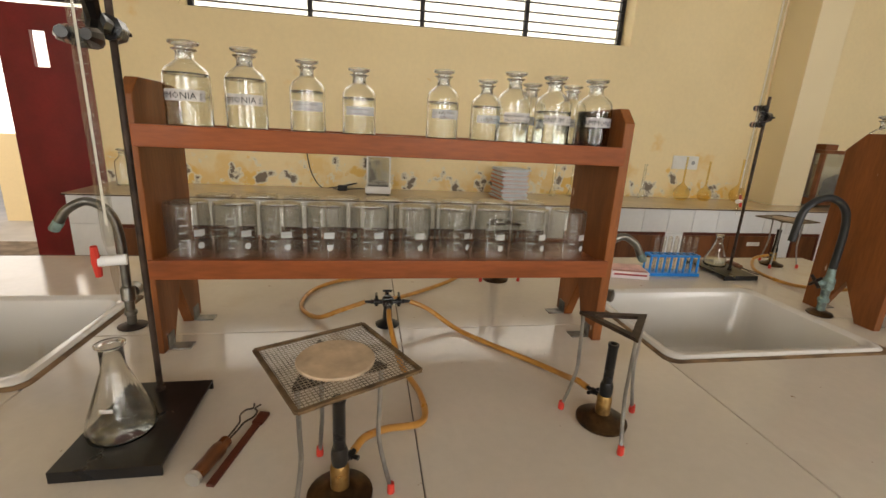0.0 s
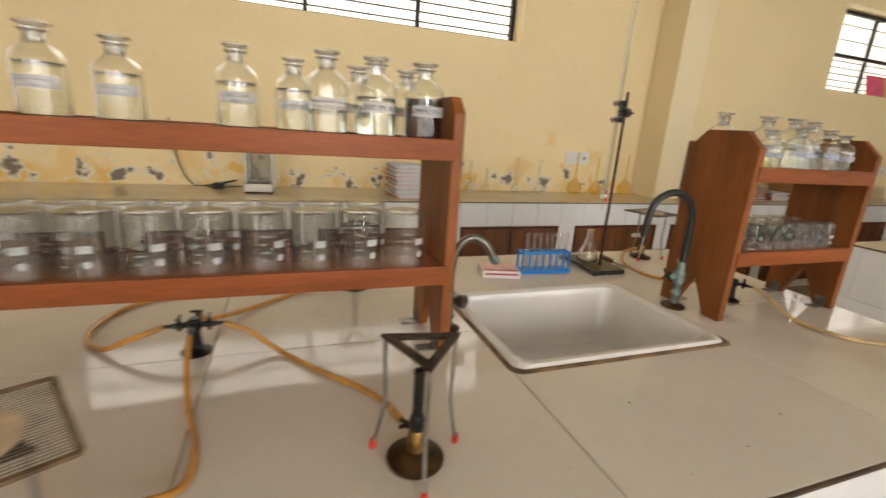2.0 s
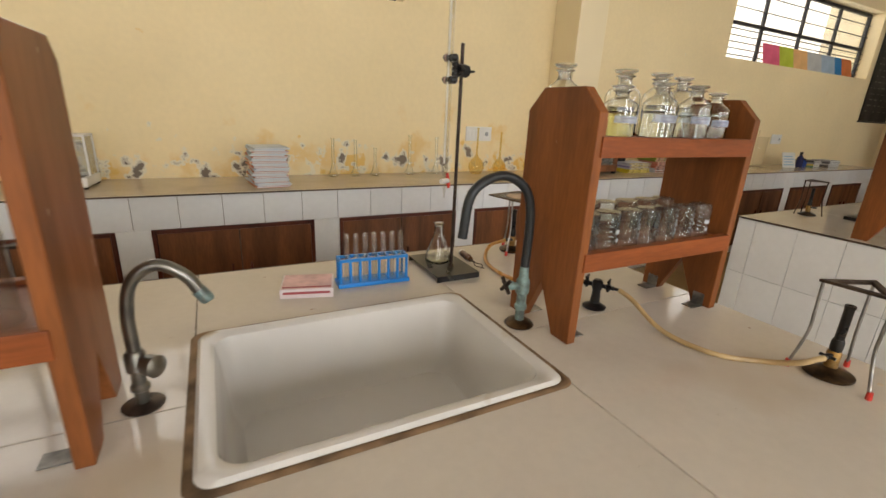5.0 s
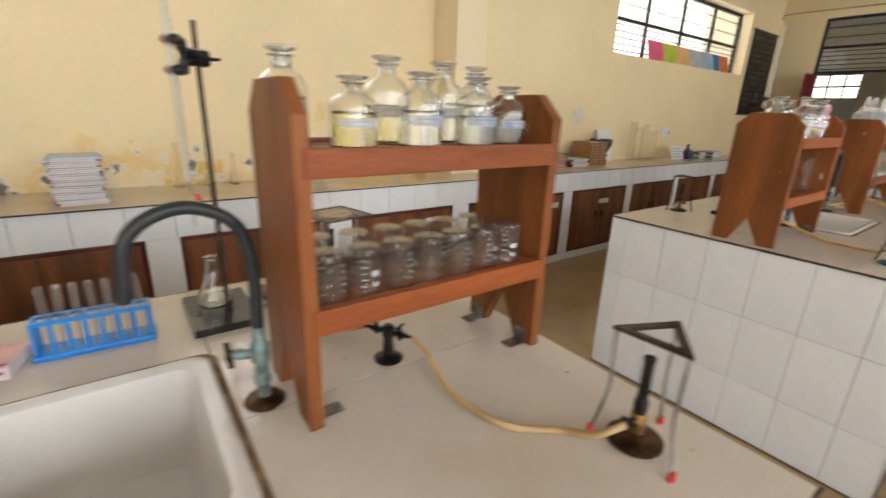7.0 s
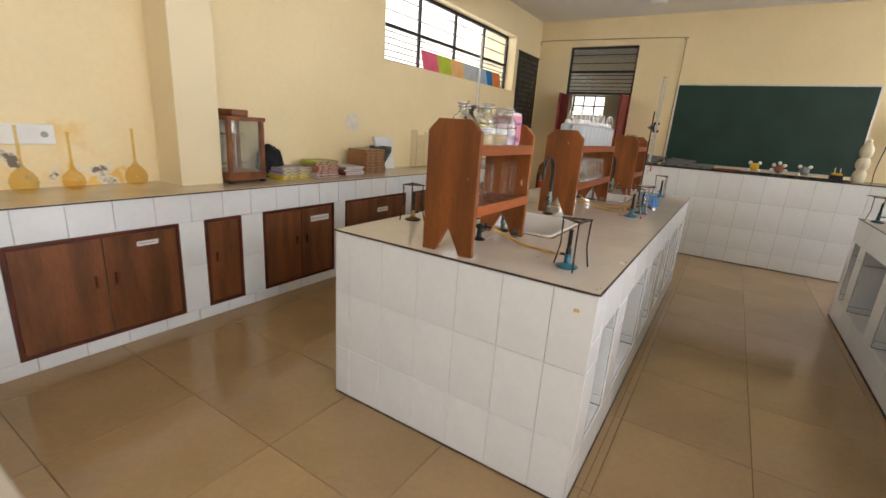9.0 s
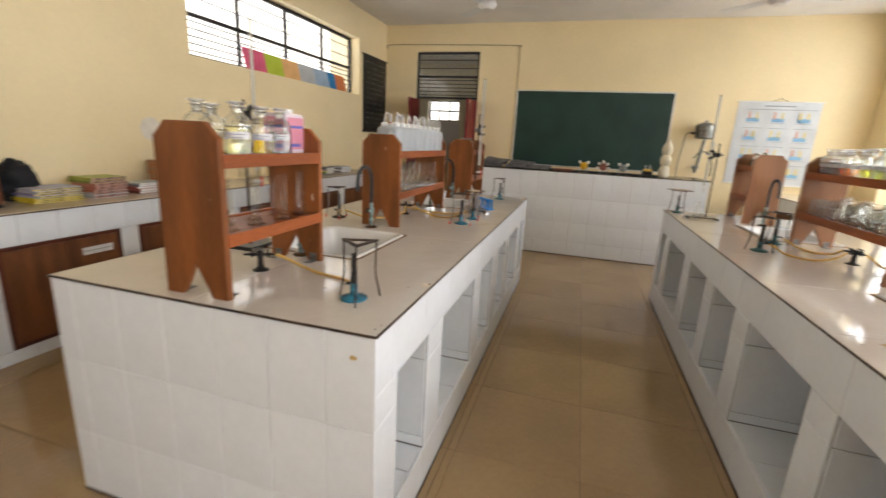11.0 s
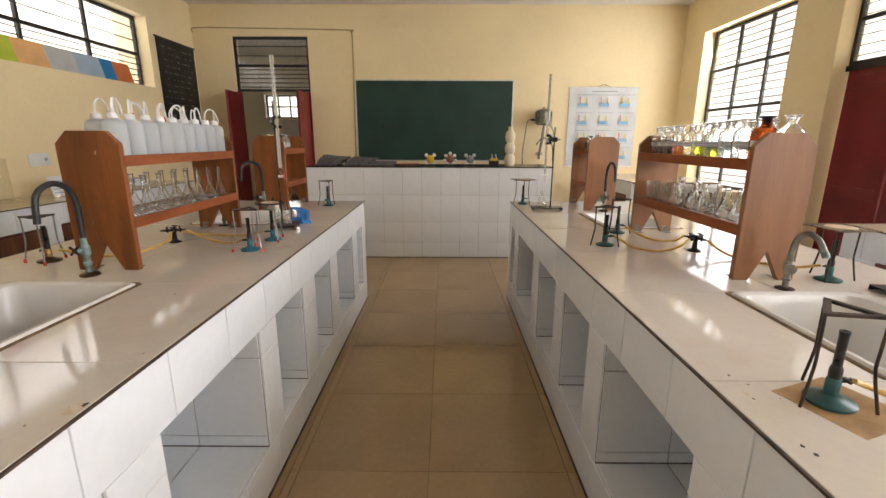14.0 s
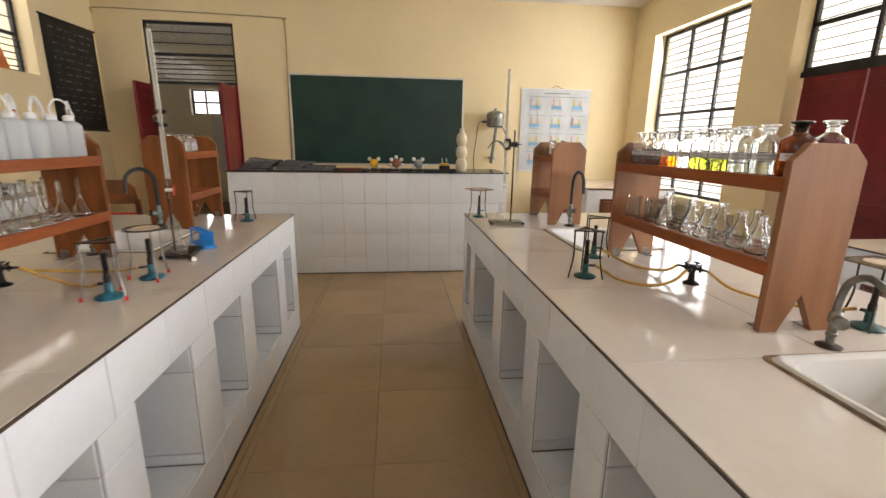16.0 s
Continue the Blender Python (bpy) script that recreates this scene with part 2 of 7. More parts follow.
def lathe(profile, seg=20, bm=None, at=(0, 0, 0)):
    """A turned shape from (radius, height) pairs."""
    bm = bm or bmesh.new()
    rings = []
    for r, z in profile:
        if r <= 1e-6:
            rings.append([bm.verts.new((at[0], at[1], at[2] + z))])
        else:
            rings.append([bm.verts.new((at[0] + r * math.cos(2 * math.pi * k / seg), at[1] + r * math.sin(2 * math.pi * k / seg), at[2] + z)) for k in range(seg)])
    for a, b in zip(rings, rings[1:]):
        for k in range(seg):
            j = (k + 1) % seg
            if len(a) == 1 and len(b) == 1:
                continue
            if len(a) == 1:
                bm.faces.new((a[0], b[j], b[k]))
            elif len(b) == 1:
                bm.faces.new((a[k], a[j], b[0]))
            else:
                bm.faces.new((a[k], a[j], b[j], b[k]))
    return bm


def curve_points(pts, n=8):
    """A smooth line through a few points."""
    p = [Vector(q) for q in pts]
    p = [2 * p[0] - p[1]] + p + [2 * p[-1] - p[-2]]
    out = []
    for a, b, c, d in zip(p, p[1:], p[2:], p[3:]):
        for k in range(n):
            t = k / n
            out.append(0.5 * (2 * b + (c - a) * t + (2 * a - 5 * b + 4 * c - d) * t * t + (3 * b - a - 3 * c + d) * t ** 3))
    return out + [p[-2]]


def tube(pts, r, seg=8, bm=None, closed_ends=True):
    """A round bar or hose along points; r: one radius, or one for each point."""
    bm = bm or bmesh.new()
    p = [Vector(q) for q in pts]
    rs = r if isinstance(r, (list, tuple)) else [r] * len(p)
    up, rings = None, []
    for k, q in enumerate(p):
        d = (p[min(k + 1, len(p) - 1)] - p[max(k - 1, 0)]).normalized()
        if up is None:
            up = d.orthogonal().normalized()
        up = (up - d * up.dot(d)).normalized()
        side = d.cross(up)
        rings.append([bm.verts.new(q + rs[k] * (math.cos(2 * math.pi * j / seg) * up + math.sin(2 * math.pi * j / seg) * side)) for j in range(seg)])
    for a, b in zip(rings, rings[1:]):
        for j in range(seg):
            i = (j + 1) % seg
            bm.faces.new((a[j], a[i], b[i], b[j]))
    if closed_ends:
        bm.faces.new(list(reversed(rings[0])))
        bm.faces.new(rings[-1])
    return bm


def prism(outline, axis, lo, hi, bevel=0.0):
    """An outline pushed along an axis: x takes (y, z) pairs, y takes (x, z), z takes (x, y)."""
    bm = bmesh.new()
    put = {"x": lambda a, b, c: (c, a, b), "y": lambda a, b, c: (a, c, b), "z": lambda a, b, c: (a, b, c)}[axis]
    v0 = [bm.verts.new(put(a, b, lo)) for a, b in outline]
    v1 = [bm.verts.new(put(a, b, hi)) for a, b in outline]
    bm.faces.new(v0)
    bm.faces.new(list(reversed(v1)))
    n = len(outline)
    for k in range(n):
        bm.faces.new((v0[k], v1[k], v1[(k + 1) % n], v0[(k + 1) % n]))
    bmesh.ops.recalc_face_normals(bm, faces=bm.faces)
    if bevel:
        bmesh.ops.bevel(bm, geom=list(bm.edges), offset=bevel, segments=1, affect="EDGES")
    return bm


tile_meshes = {}


def tile(name, mat, parent, center, size, axis, thick=0.008):
    """One tile with chamfered edges whose face looks along an axis (+x, -x, +y, -y or +z); alike tiles share a mesh."""
    w, h = round(size[0], 3), round(size[1], 3)
    key = (w, h, mat.name, thick)
    if key not in tile_meshes:
        bm, c = bmesh.new(), 0.0015
        low = [bm.verts.new((a * w / 2, b * h / 2, 0)) for a, b in ((-1, -1), (1, -1), (1, 1), (-1, 1))]
        mid = [bm.verts.new((a * w / 2, b * h / 2, thick - c)) for a, b in ((-1, -1), (1, -1), (1, 1), (-1, 1))]
        top = [bm.verts.new((a * (w / 2 - c), b * (h / 2 - c), thick)) for a, b in ((-1, -1), (1, -1), (1, 1), (-1, 1))]
        bm.faces.new(top)
        for a, b in ((low, mid), (mid, top)):
            for k in range(4):
                bm.faces.new((a[k], a[(k + 1) % 4], b[(k + 1) % 4], b[k]))
        me = bpy.data.meshes.new(name)
        bm.to_mesh(me)
        bm.free()
        me.materials.append(mat)
        tile_meshes[key] = me
    ob = new(name, tile_meshes[key])
    turn = {"+z": (0, 0, 0), "-x": (90, 0, -90), "+x": (90, 0, 90), "-y": (90, 0, 0), "+y": (90, 0, 180)}[axis]
    ob.matrix_world = pose(*center, *turn)
    if parent:
        ob.parent = parent
    return ob


def cuts(lo, hi, step, start):
    """Joint places between lo and hi on a grid."""
    k = math.ceil((lo + 0.02 - start) / step)
    out = [lo]
    while start + k * step < hi - 0.02:
        out.append(start + k * step)
        k += 1
    return out + [hi]


def wall_with_openings(name, axis, at0, at1, u0, u1, z0, z1, openings, mat, label):
    """A wall along u (x or y) between two planes of the other axis; openings are (u0, u1, z0, z1)."""
    us = sorted({u0, u1, *[o[0] for o in openings], *[o[1] for o in openings]})
    bm = bmesh.new()
    for a, b in zip(us, us[1:]):
        holes = sorted((o[2], o[3]) for o in openings if o[0] < (a + b) / 2 < o[1])
        z = z0
        for h0, h1 in holes + [(z1, z1)]:
            if h0 - z > 1e-4:
                r = (a, b, at0, at1, z, h0) if axis == "x" else (at0, at1, a, b, z, h0)
                box(bm, *r)
            z = h1
    bmesh.ops.remove_doubles(bm, verts=bm.verts, dist=1e-5)
    inner = [f for f in bm.faces if sum(1 for g in bm.faces if g is not f and (g.calc_center_median() - f.calc_center_median()).length < 1e-5)]
    bmesh.ops.delete(bm, geom=inner, context="FACES")
    return tagged(part(name, bm, mat), label, "wall", kind="structure")
# ---- the room ----
NORTH, EAST, SOUTH, WEST, HIGH = 4.96, 11.89, -2.62, -3.0, 3.42
W1, W2 = (0.187, 3.563, 2.12, 3.015), (7.41, 10.8, 2.10, 2.97)
DOOR_N = (-1.535, -0.416, 0.0, 2.91)
wall_with_openings("wall_north", "x", NORTH, NORTH + 0.23, WEST, EAST + 0.2, 0, HIGH, [W1, W2, DOOR_N], DAMP, "yellow painted wall with damp flaking patches above the counter")
DOOR_E = (3.19, 4.36, 0.0, 2.97)
wall_with_openings("wall_east", "y", EAST, EAST + 0.2, SOUTH - 0.23, NORTH, 0, HIGH, [DOOR_E], PAINT, "plain yellow painted wall behind the chalkboard")
# Second inferred from bench glare; last two unseen, added to brighten the room.
WINDOWS_S = [(9.65, 11.35, 0.8, 2.92), (5.1, 6.8, 0.8, 2.92), (1.6, 3.3, 0.8, 2.92), (-2.2, -0.5, 0.8, 2.92)]
DOOR_S = (7.85, 9.05, 0.0, 2.92)
wall_with_openings("wall_south", "x", SOUTH - 0.23, SOUTH, WEST, EAST, 0, HIGH, WINDOWS_S + [DOOR_S], PAINT, "yellow painted wall with tall windows and a red door")
tagged(part("wall_west", boxes((WEST - 0.2, WEST, SOUTH - 0.23, NORTH + 0.23, 0, HIGH)), PAINT), "plain yellow painted wall", "wall", kind="structure")
tagged(part("ceiling", boxes((WEST - 0.2, EAST + 0.2, SOUTH - 0.23, NORTH + 0.23, HIGH, HIGH + 0.15), (EAST + 0.2, EAST + 4.2, 1.2, 6.6, HIGH, HIGH + 0.15)), CEIL), "off-white painted ceiling", "ceiling", kind="structure")
tagged(part("column", boxes((4.96, 5.26, 4.66, NORTH, 0.0, HIGH), bevel=0.006), COLUMNPAINT), "square cream painted column against the wall", "column", kind="structure")

tagged(part("ceiling_beam", boxes((8.35, 8.68, SOUTH, NORTH, 3.0, HIGH), bevel=0.006), PAINT), "yellow painted beam across the ceiling", "beam", kind="structure")

# floor tiles on a bed
floor = tagged(part("floor", boxes((WEST - 0.2, EAST + 4.2, SOUTH - 0.23, 6.6, -0.2, -0.008)), GROUT), "polished beige floor tiles with thin dark joints", "floor", kind="structure")
fx, fy = cuts(WEST, EAST, 0.61, 7.433), sorted(cuts(SOUTH, NORTH, 0.61, 1.135) + [1.709])
for xa, xb in zip(fx, fx[1:]):
    for ya, yb in zip(fy, fy[1:]):
        tile("floor_tile", FLOORTILE, floor, ((xa + xb) / 2, (ya + yb) / 2, -0.008), (xb - xa - 0.0022, yb - ya - 0.0022), "+z")

# outside
ground = tagged(part("ground", boxes((-400, 400, -400, 400, -0.5, -0.25)), CONCRETE), "bare pale ground outside", "ground", kind="structure")
corridor = tagged(part("corridor_floor", boxes((WEST, 4.5, NORTH + 0.23, 7.6, -0.15, -0.01)), CONCRETE), "pale corridor floor outside the door", "floor", kind="structure")
tagged(part("parapet", boxes((WEST, 4.5, 7.6, 7.8, -0.15, 1.06)), PAINT), "low yellow corridor wall", "wall", kind="structure")


def backdrop(r, strength):
    m = bpy.data.materials.new("white_sky")
    m.use_nodes = True
    s = m.node_tree.nodes["Principled BSDF"]
    s.inputs["Base Color"].default_value = (0.8, 0.78, 0.74, 1)
    s.inputs["Emission Color"].default_value = (1.0, 0.985, 0.96, 1)
    s.inputs["Emission Strength"].default_value = strength
    tagged(part("backdrop", boxes(r), m), "blank bright hazy sky outside the windows", "sky", kind="structure")


def barred_window(name, along, lo, hi, z0, z1, plane, cols, rows, bars, label, thick=0.006, post=0.017):
    """An iron window in a wall that runs along x or y, at a plane of the other axis."""
    win = thing(name, label, "window", kind="structure")
    def bm_of(rs):
        bm = bmesh.new()
        for u0, u1, d0, d1, a, b in rs:
            box(bm, *((u0, u1, plane + d0, plane + d1, a, b) if along == "x" else (plane + d0, plane + d1, u0, u1, a, b)), bevel=0.003)
        return bm
    f = 0.036
    part("window_frame", bm_of([(lo, lo + f, -0.02, 0.02, z0, z1), (hi - f, hi, -0.02, 0.02, z0, z1), (lo + f, hi - f, -0.02, 0.02, z0, z0 + f), (lo + f, hi - f, -0.02, 0.02, z1 - f, z1)]), BLACKIRON, win)
    w = (hi - lo) / cols
    for k in range(1, cols):
        part("mullion", bm_of([(lo + k * w - post, lo + k * w + post, -0.018, 0.018, z0 + f, z1 - f)]), BLACKIRON, win)
    edges = [z0 + (z1 - z0) * r for r in rows]
    for z in edges[1:-1]:
        part("transom", bm_of([(lo + f, hi - f, -0.017, 0.017, z - 0.019, z + 0.019)]), BLACKIRON, win)
    for k in range(cols):
        for za, zb in zip(edges, edges[1:]):
            p = part("pane", bm_of([(lo + k * w + 0.018, lo + (k + 1) * w - 0.018, 0.004, 0.008, za + 0.02, zb - 0.02)]), PANE, win)
            p.visible_shadow = False
    if isinstance(bars, tuple):
        heights = [za + (zb - za) * k / (n + 1) for n, za, zb in zip(bars, edges, edges[1:]) for k in range(1, n + 1)]
    else:
        n = round((z1 - z0) / bars)
        heights = [z0 + (z1 - z0) * k / n for k in range(1, n)]
    for z in heights:
        pts = [(lo + 0.01, plane - 0.035, z), (hi - 0.01, plane - 0.035, z)] if along == "x" else [(plane - 0.035, lo + 0.01, z), (plane - 0.035, hi - 0.01, z)]
        part("grille_bar", tube(pts, thick, 6), BLACKIRON, win)
    return win


barred_window("window_1", "x", W1[0], W1[1], W1[2], W1[3], NORTH + 0.17, 4, (0, 0.47, 1), (5, 2), "high black iron window with horizontal bars")
barred_window("window_2", "x", W2[0], W2[1], W2[2], W2[3], NORTH + 0.17, 4, (0, 0.47, 1), (5, 2), "high black iron window with coloured papers on its sill")
for k, (a, b, c, d) in enumerate(WINDOWS_S):
    barred_window("window_%d" % (3 + k), "x", a, b, c, d, SOUTH - 0.17, 3, (0, 0.25, 0.5, 0.75, 1), 0.09, "tall black iron window with horizontal bars", 0.009, 0.018)
for a, b, c, d in [W1, W2]:
    window_light((a + b) / 2, NORTH + 0.28, (c + d) / 2, b - a, d - c, ((a + b) / 2, 0, 0.6), 11)
    backdrop((a - 1.6, b + 1.6, NORTH + 1.2, NORTH + 1.25, c - 0.6, d + 1.6), 1.5)
# The last two lamps sit in the added, unseen windows.
for (a, b, c, d), power in zip(WINDOWS_S, (70, 116, 124, 98)):
    window_light((a + b) / 2, SOUTH - 0.28, (c + d) / 2, b - a, d - c, ((a + b) / 2, 3, 0.8), power)
backdrop((-4.5, 13.5, SOUTH - 1.25, SOUTH - 1.2, 0.3, 4.6), 1.4)
backdrop((-6.0, 0.6, 8.4, 8.45, 0.9, 4.5), 2.2)
backdrop((17.0, 17.05, 3.6, 7.0, 1.2, 3.4), 1.5)


def panel_door(name, along, lo, hi, plane, z1, label, hinge=None, angle=0, hole=False, hand=True):
    """A red flush door leaf; hinge: the end about which it has swung by an angle."""
    door = thing(name, label, "door", kind="structure")
    w = hi - lo
    rows = [(0, w, -0.018, 0.018, 0.01, z1)]
    if hole:
        rows = [(0, w * 0.36, -0.018, 0.018, 0.01, z1), (w * 0.53, w, -0.018, 0.018, 0.01, z1), (w * 0.36, w * 0.53, -0.018, 0.018, 0.01, 1.66), (w * 0.36, w * 0.53, -0.018, 0.018, 1.89, z1)]
    leaf = part("leaf", boxes(*rows), REDDOOR, door)
    if not hole:
        part("rail", boxes((0.05, w - 0.05, -0.022, 0.022, z1 - 0.16, z1 - 0.05), (0.05, w - 0.05, -0.022, 0.022, 0.9, 1.0), (0.05, w - 0.05, -0.022, 0.022, 0.06, 0.24), bevel=0.004), REDDOOR, leaf)
    part("bolt", tube([(w - 0.06, -0.03, 1.0), (w - 0.06, -0.03, 1.2)], 0.007, 8), BLACKIRON, leaf, "black iron bolt")
    door.matrix_world = pose(lo if along == "x" else plane, plane if along == "x" else lo, 0, 0, 0, (0 if along == "x" else 90) + angle)
    return door


panel_door("door_1", "x", -0.972, -0.425, NORTH + 0.05, 2.05, "dark red door leaf with a small square hole", hole=True)
for a, b in ((7.87, 8.44), (8.46, 9.03)):
    panel_door("door_2", "x", a, b, SOUTH - 0.17, 2.07, "closed dark red double door leaf")
barred_window("window_6", "x", 7.85, 9.05, 2.12, 2.92, SOUTH - 0.17, 2, (0, 0.5, 1), 0.09, "barred fanlight above the red door")
barred_window("window_7", "x", DOOR_N[0], DOOR_N[1], 2.1, 2.91, NORTH + 0.17, 2, (0, 0.5, 1), 0.09, "barred fanlight above the door")
tagged(part("door_frame", boxes((7.85, 9.05, SOUTH - 0.21, SOUTH - 0.13, 2.07, 2.12)), BLACKIRON), "dark door head", "trim", kind="structure")

# doorway to the next room, with its louvred fanlight and open leaves
fan = barred_window("window_8", "y", DOOR_E[0], DOOR_E[1], 2.17, 2.97, EAST + 0.06, 1, (0, 0.48, 1), (5, 2), "barred fanlight above the open doorway")
tagged(part("door_frame", boxes((EAST + 0.01, EAST + 0.09, 3.19, 3.24, 0, 2.17), (EAST + 0.01, EAST + 0.09, 4.31, 4.36, 0, 2.17), bevel=0.004), REDDOOR), "dark red door frame", "trim", kind="structure")
panel_door("door_3", "y", 3.24, 3.78, EAST + 0.02, 2.14, "open dark red door leaf", angle=90)
panel_door("door_4", "y", 4.31, 4.85, EAST + 0.02, 2.14, "open dark red door leaf", angle=93)
tagged(part("wall_back_room", boxes((EAST + 0.2, 15.9, 1.2, 1.4, 0, HIGH), (EAST + 0.2, 15.9, 6.4, 6.6, 0, HIGH)), PALE), "pale wall of the next room", "wall", kind="structure")
wall_with_openings("wall_back_room_east", "y", 15.9, 16.1, 1.2, 6.6, 0, HIGH, [(4.62, 5.5, 1.95, 2.5)], PALE, "pale wall of the next room with a window")
wall_with_openings("wall_back_room_west", "y", EAST, EAST + 0.2, NORTH + 0.23, 6.4, 0, HIGH, [], PALE, "pale wall of the next room")
barred_window("window_9", "y", 4.62, 5.5, 1.95, 2.5, 16.02, 3, (0, 0.5, 1), 0.09, "barred window of the next room")
window_light(16.15, 5.06, 2.22, 0.86, 0.54, (13, 4.5, 1.0), 5)

# ---- the tiled benches ----
TOP = 0.9


def sink(x0, x1, y0, y1):
    s = thing("sink", "rectangular white ceramic laboratory sink set in the bench", "sink", "bench sinks")
    def ring(x0, x1, y0, y1, z, r, n=5):
        pts = []
        for cx, cy, a0 in ((x1 - r, y1 - r, 0), (x0 + r, y1 - r, 90), (x0 + r, y0 + r, 180), (x1 - r, y0 + r, 270)):
            for k in range(n + 1):
                a = radians(a0 + 90 * k / n)
                pts.append((cx + r * math.cos(a), cy + r * math.sin(a), z))
        return pts
    bm = bmesh.new()
    def skin(levels):
        rings = [[bm.verts.new(p) for p in ring(*lv)] for lv in levels]
        for a, b in zip(rings, rings[1:]):
            n = len(a)
            for k in range(n):
                bm.faces.new((a[k], a[(k + 1) % n], b[(k + 1) % n], b[k]))
        return rings
    def lv(i, z, r):
        return (x0 + i, x1 - i, y0 + i, y1 - i, z, r)
    rings = skin([lv(0.006, TOP - 0.02, 0.03), lv(0.006, TOP + 0.004, 0.03), lv(0.012, TOP + 0.010, 0.03), lv(0.024, TOP + 0.010, 0.035), lv(0.036, TOP + 0.003, 0.04), lv(0.044, TOP - 0.03, 0.045), lv(0.058, TOP - 0.155, 0.05), lv(0.075, TOP - 0.182, 0.05), lv(0.11, TOP - 0.190, 0.05)])
    bm.faces.new(rings[-1])
    part("basin", bm, CERAMIC, s, smooth=True)
    bm = bmesh.new()
    rings = skin([lv(-0.008, TOP + 0.0005, 0.03), lv(-0.005, TOP + 0.003, 0.03), lv(0.004, TOP + 0.0035, 0.03), lv(0.008, TOP + 0.001, 0.03)])
    part("seal", bm, SEALANT, s, "stained brown sealing joint", smooth=True)
    part("drain", lathe([(0.0, 0.0), (0.03, 0.0), (0.034, 0.003), (0.036, 0.0)], 16, at=((x0 + x1) / 2, (y0 + y1) / 2, TOP - 0.1895)), ALUM, s, "metal drain", smooth=True)
    return s


def bench(label, x0, x1, y0, y1, sinks, joints, openings, ends, mid):
    """A tiled bench with a glossy tiled top, open bays in its sides and sink cut-outs."""
    b = thing("laboratory_bench", label, "bench", "laboratory benches")
    xs = sorted({x0, x1, *[s[0] for s in sinks], *[s[1] for s in sinks]})
    rows = []
    for a, c in zip(xs, xs[1:]):
        s = next((s for s in sinks if s[0] <= (a + c) / 2 <= s[1]), None)
        bands = [(y0, y1)] if not s else [(y0, s[2]), (s[3], y1)]
        rows += [(max(a, x0 + 0.006), min(c, x1 - 0.006), max(u, y0 + 0.006), min(v, y1 - 0.006), TOP - 0.05, TOP - 0.008) for u, v in bands]
    for row in rows:
        part("slab", boxes(row), DARKGROUT, b)
    part("edge_strip", boxes((x0 - 0.004, x1 + 0.004, y0 - 0.006, y0, TOP - 0.0065, TOP - 0.0005), (x0 - 0.004, x1 + 0.004, y1, y1 + 0.006, TOP - 0.0065, TOP - 0.0005), (x0 - 0.006, x0, y0, y1, TOP - 0.0065, TOP - 0.0005), *([(x1, x1 + 0.006, y0, y1, TOP - 0.0065, TOP - 0.0005)] if x1 > 4 else [])), EDGE, b, "dark brown edge strip")
    js = [x0] + joints + [x1]
    for a, c in zip(js, js[1:]):
        s = next((s for s in sinks if s[0] - 0.02 <= (a + c) / 2 <= s[1] + 0.02), None)
        bands = [(y0, mid), (mid, y1)] if not s else [(y0, s[2]), (s[3], y1)]
        for u, v in bands:
            tile("top_tile", TOPTILE, b, ((a + c) / 2, (u + v) / 2, TOP - 0.008), (c - a - 0.002, v - u - 0.002), "+z")
        if s and (a < s[0] - 0.01 or c > s[1] + 0.01):
            for p, q in ((a, s[0]), (s[1], c)):
                if q - p > 0.01:
                    tile("top_tile", TOPTILE, b, ((p + q) / 2, (s[2] + s[3]) / 2, TOP - 0.008), (q - p - 0.0022, s[3] - s[2] - 0.003), "+z")
    # carcass: plinth, top beam, piers and a middle wall
    t = 0.009
    yy0, yy1 = y0 + t, y1 - t
    part("plinth", boxes((x0 + t, x1 - t, yy0, yy1, 0, 0.188)), DARKGROUT, b)
    ends_of = sorted([x0 + t, x1 - t] + [v for o in openings for v in o])
    piers = list(zip(ends_of[0::2], ends_of[1::2]))
    for p, q in piers:
        part("pier", boxes((p, q, yy0, yy1, 0.188, 0.70)), DARKGROUT, b)
    for a, c in zip(xs, xs[1:]):
        s = next((s for s in sinks if s[0] <= (a + c) / 2 <= s[1]), None)
        a, c = max(a, x0 + t), min(c, x1 - t)
        for u, v in ([(yy0, yy1)] if not s else [(yy0, s[2]), (s[3], yy1)]):
            part("beam", boxes((a, c, u, v, 0.70, TOP - 0.05)), DARKGROUT, b)
    for p, q in openings:
        part("back_wall", boxes((p, q, (y0 + y1) / 2 - 0.05, (y0 + y1) / 2 + 0.05, 0.188, 0.70)), DARKGROUT, b)
    for row in ((x0, x1, y0 - 0.003, y0 + 0.006, 0, 0.011), (x0, x1, y1 - 0.006, y1 + 0.003, 0, 0.011), (x0 - 0.003, x0 + 0.006, y0 + 0.006, y1 - 0.006, 0, 0.008)):
        part("base_joint", boxes(row, bevel=0.002), EDGE, b, "dark dirty joint along the floor")
    for side, plane, sgn in (("-y", yy0, -1), ("+y", yy1, 1)):
        cx = cuts(x0, x1, 0.305, x0 + 0.127)
        for p, q in zip(cx, cx[1:]):
            tile("band_tile", WHITETILE, b, ((p + q) / 2, plane, 0.797), (q - p - 0.003, 0.190), side)
            tile("plinth_tile", WHITETILE, b, ((p + q) / 2, plane, 0.1025), (q - p - 0.0022, 0.179), side)
        for p, q in piers:
            p, q = (x0 if p == x0 + t else p), (x1 if q == x1 - t else q)
            tile("pier_tile", WHITETILE, b, ((p + q) / 2, plane, 0.646), (q - p - 0.001, 0.108), side)
            tile("pier_tile", WHITETILE, b, ((p + q) / 2, plane, 0.392), (q - p - 0.001, 0.396), side)
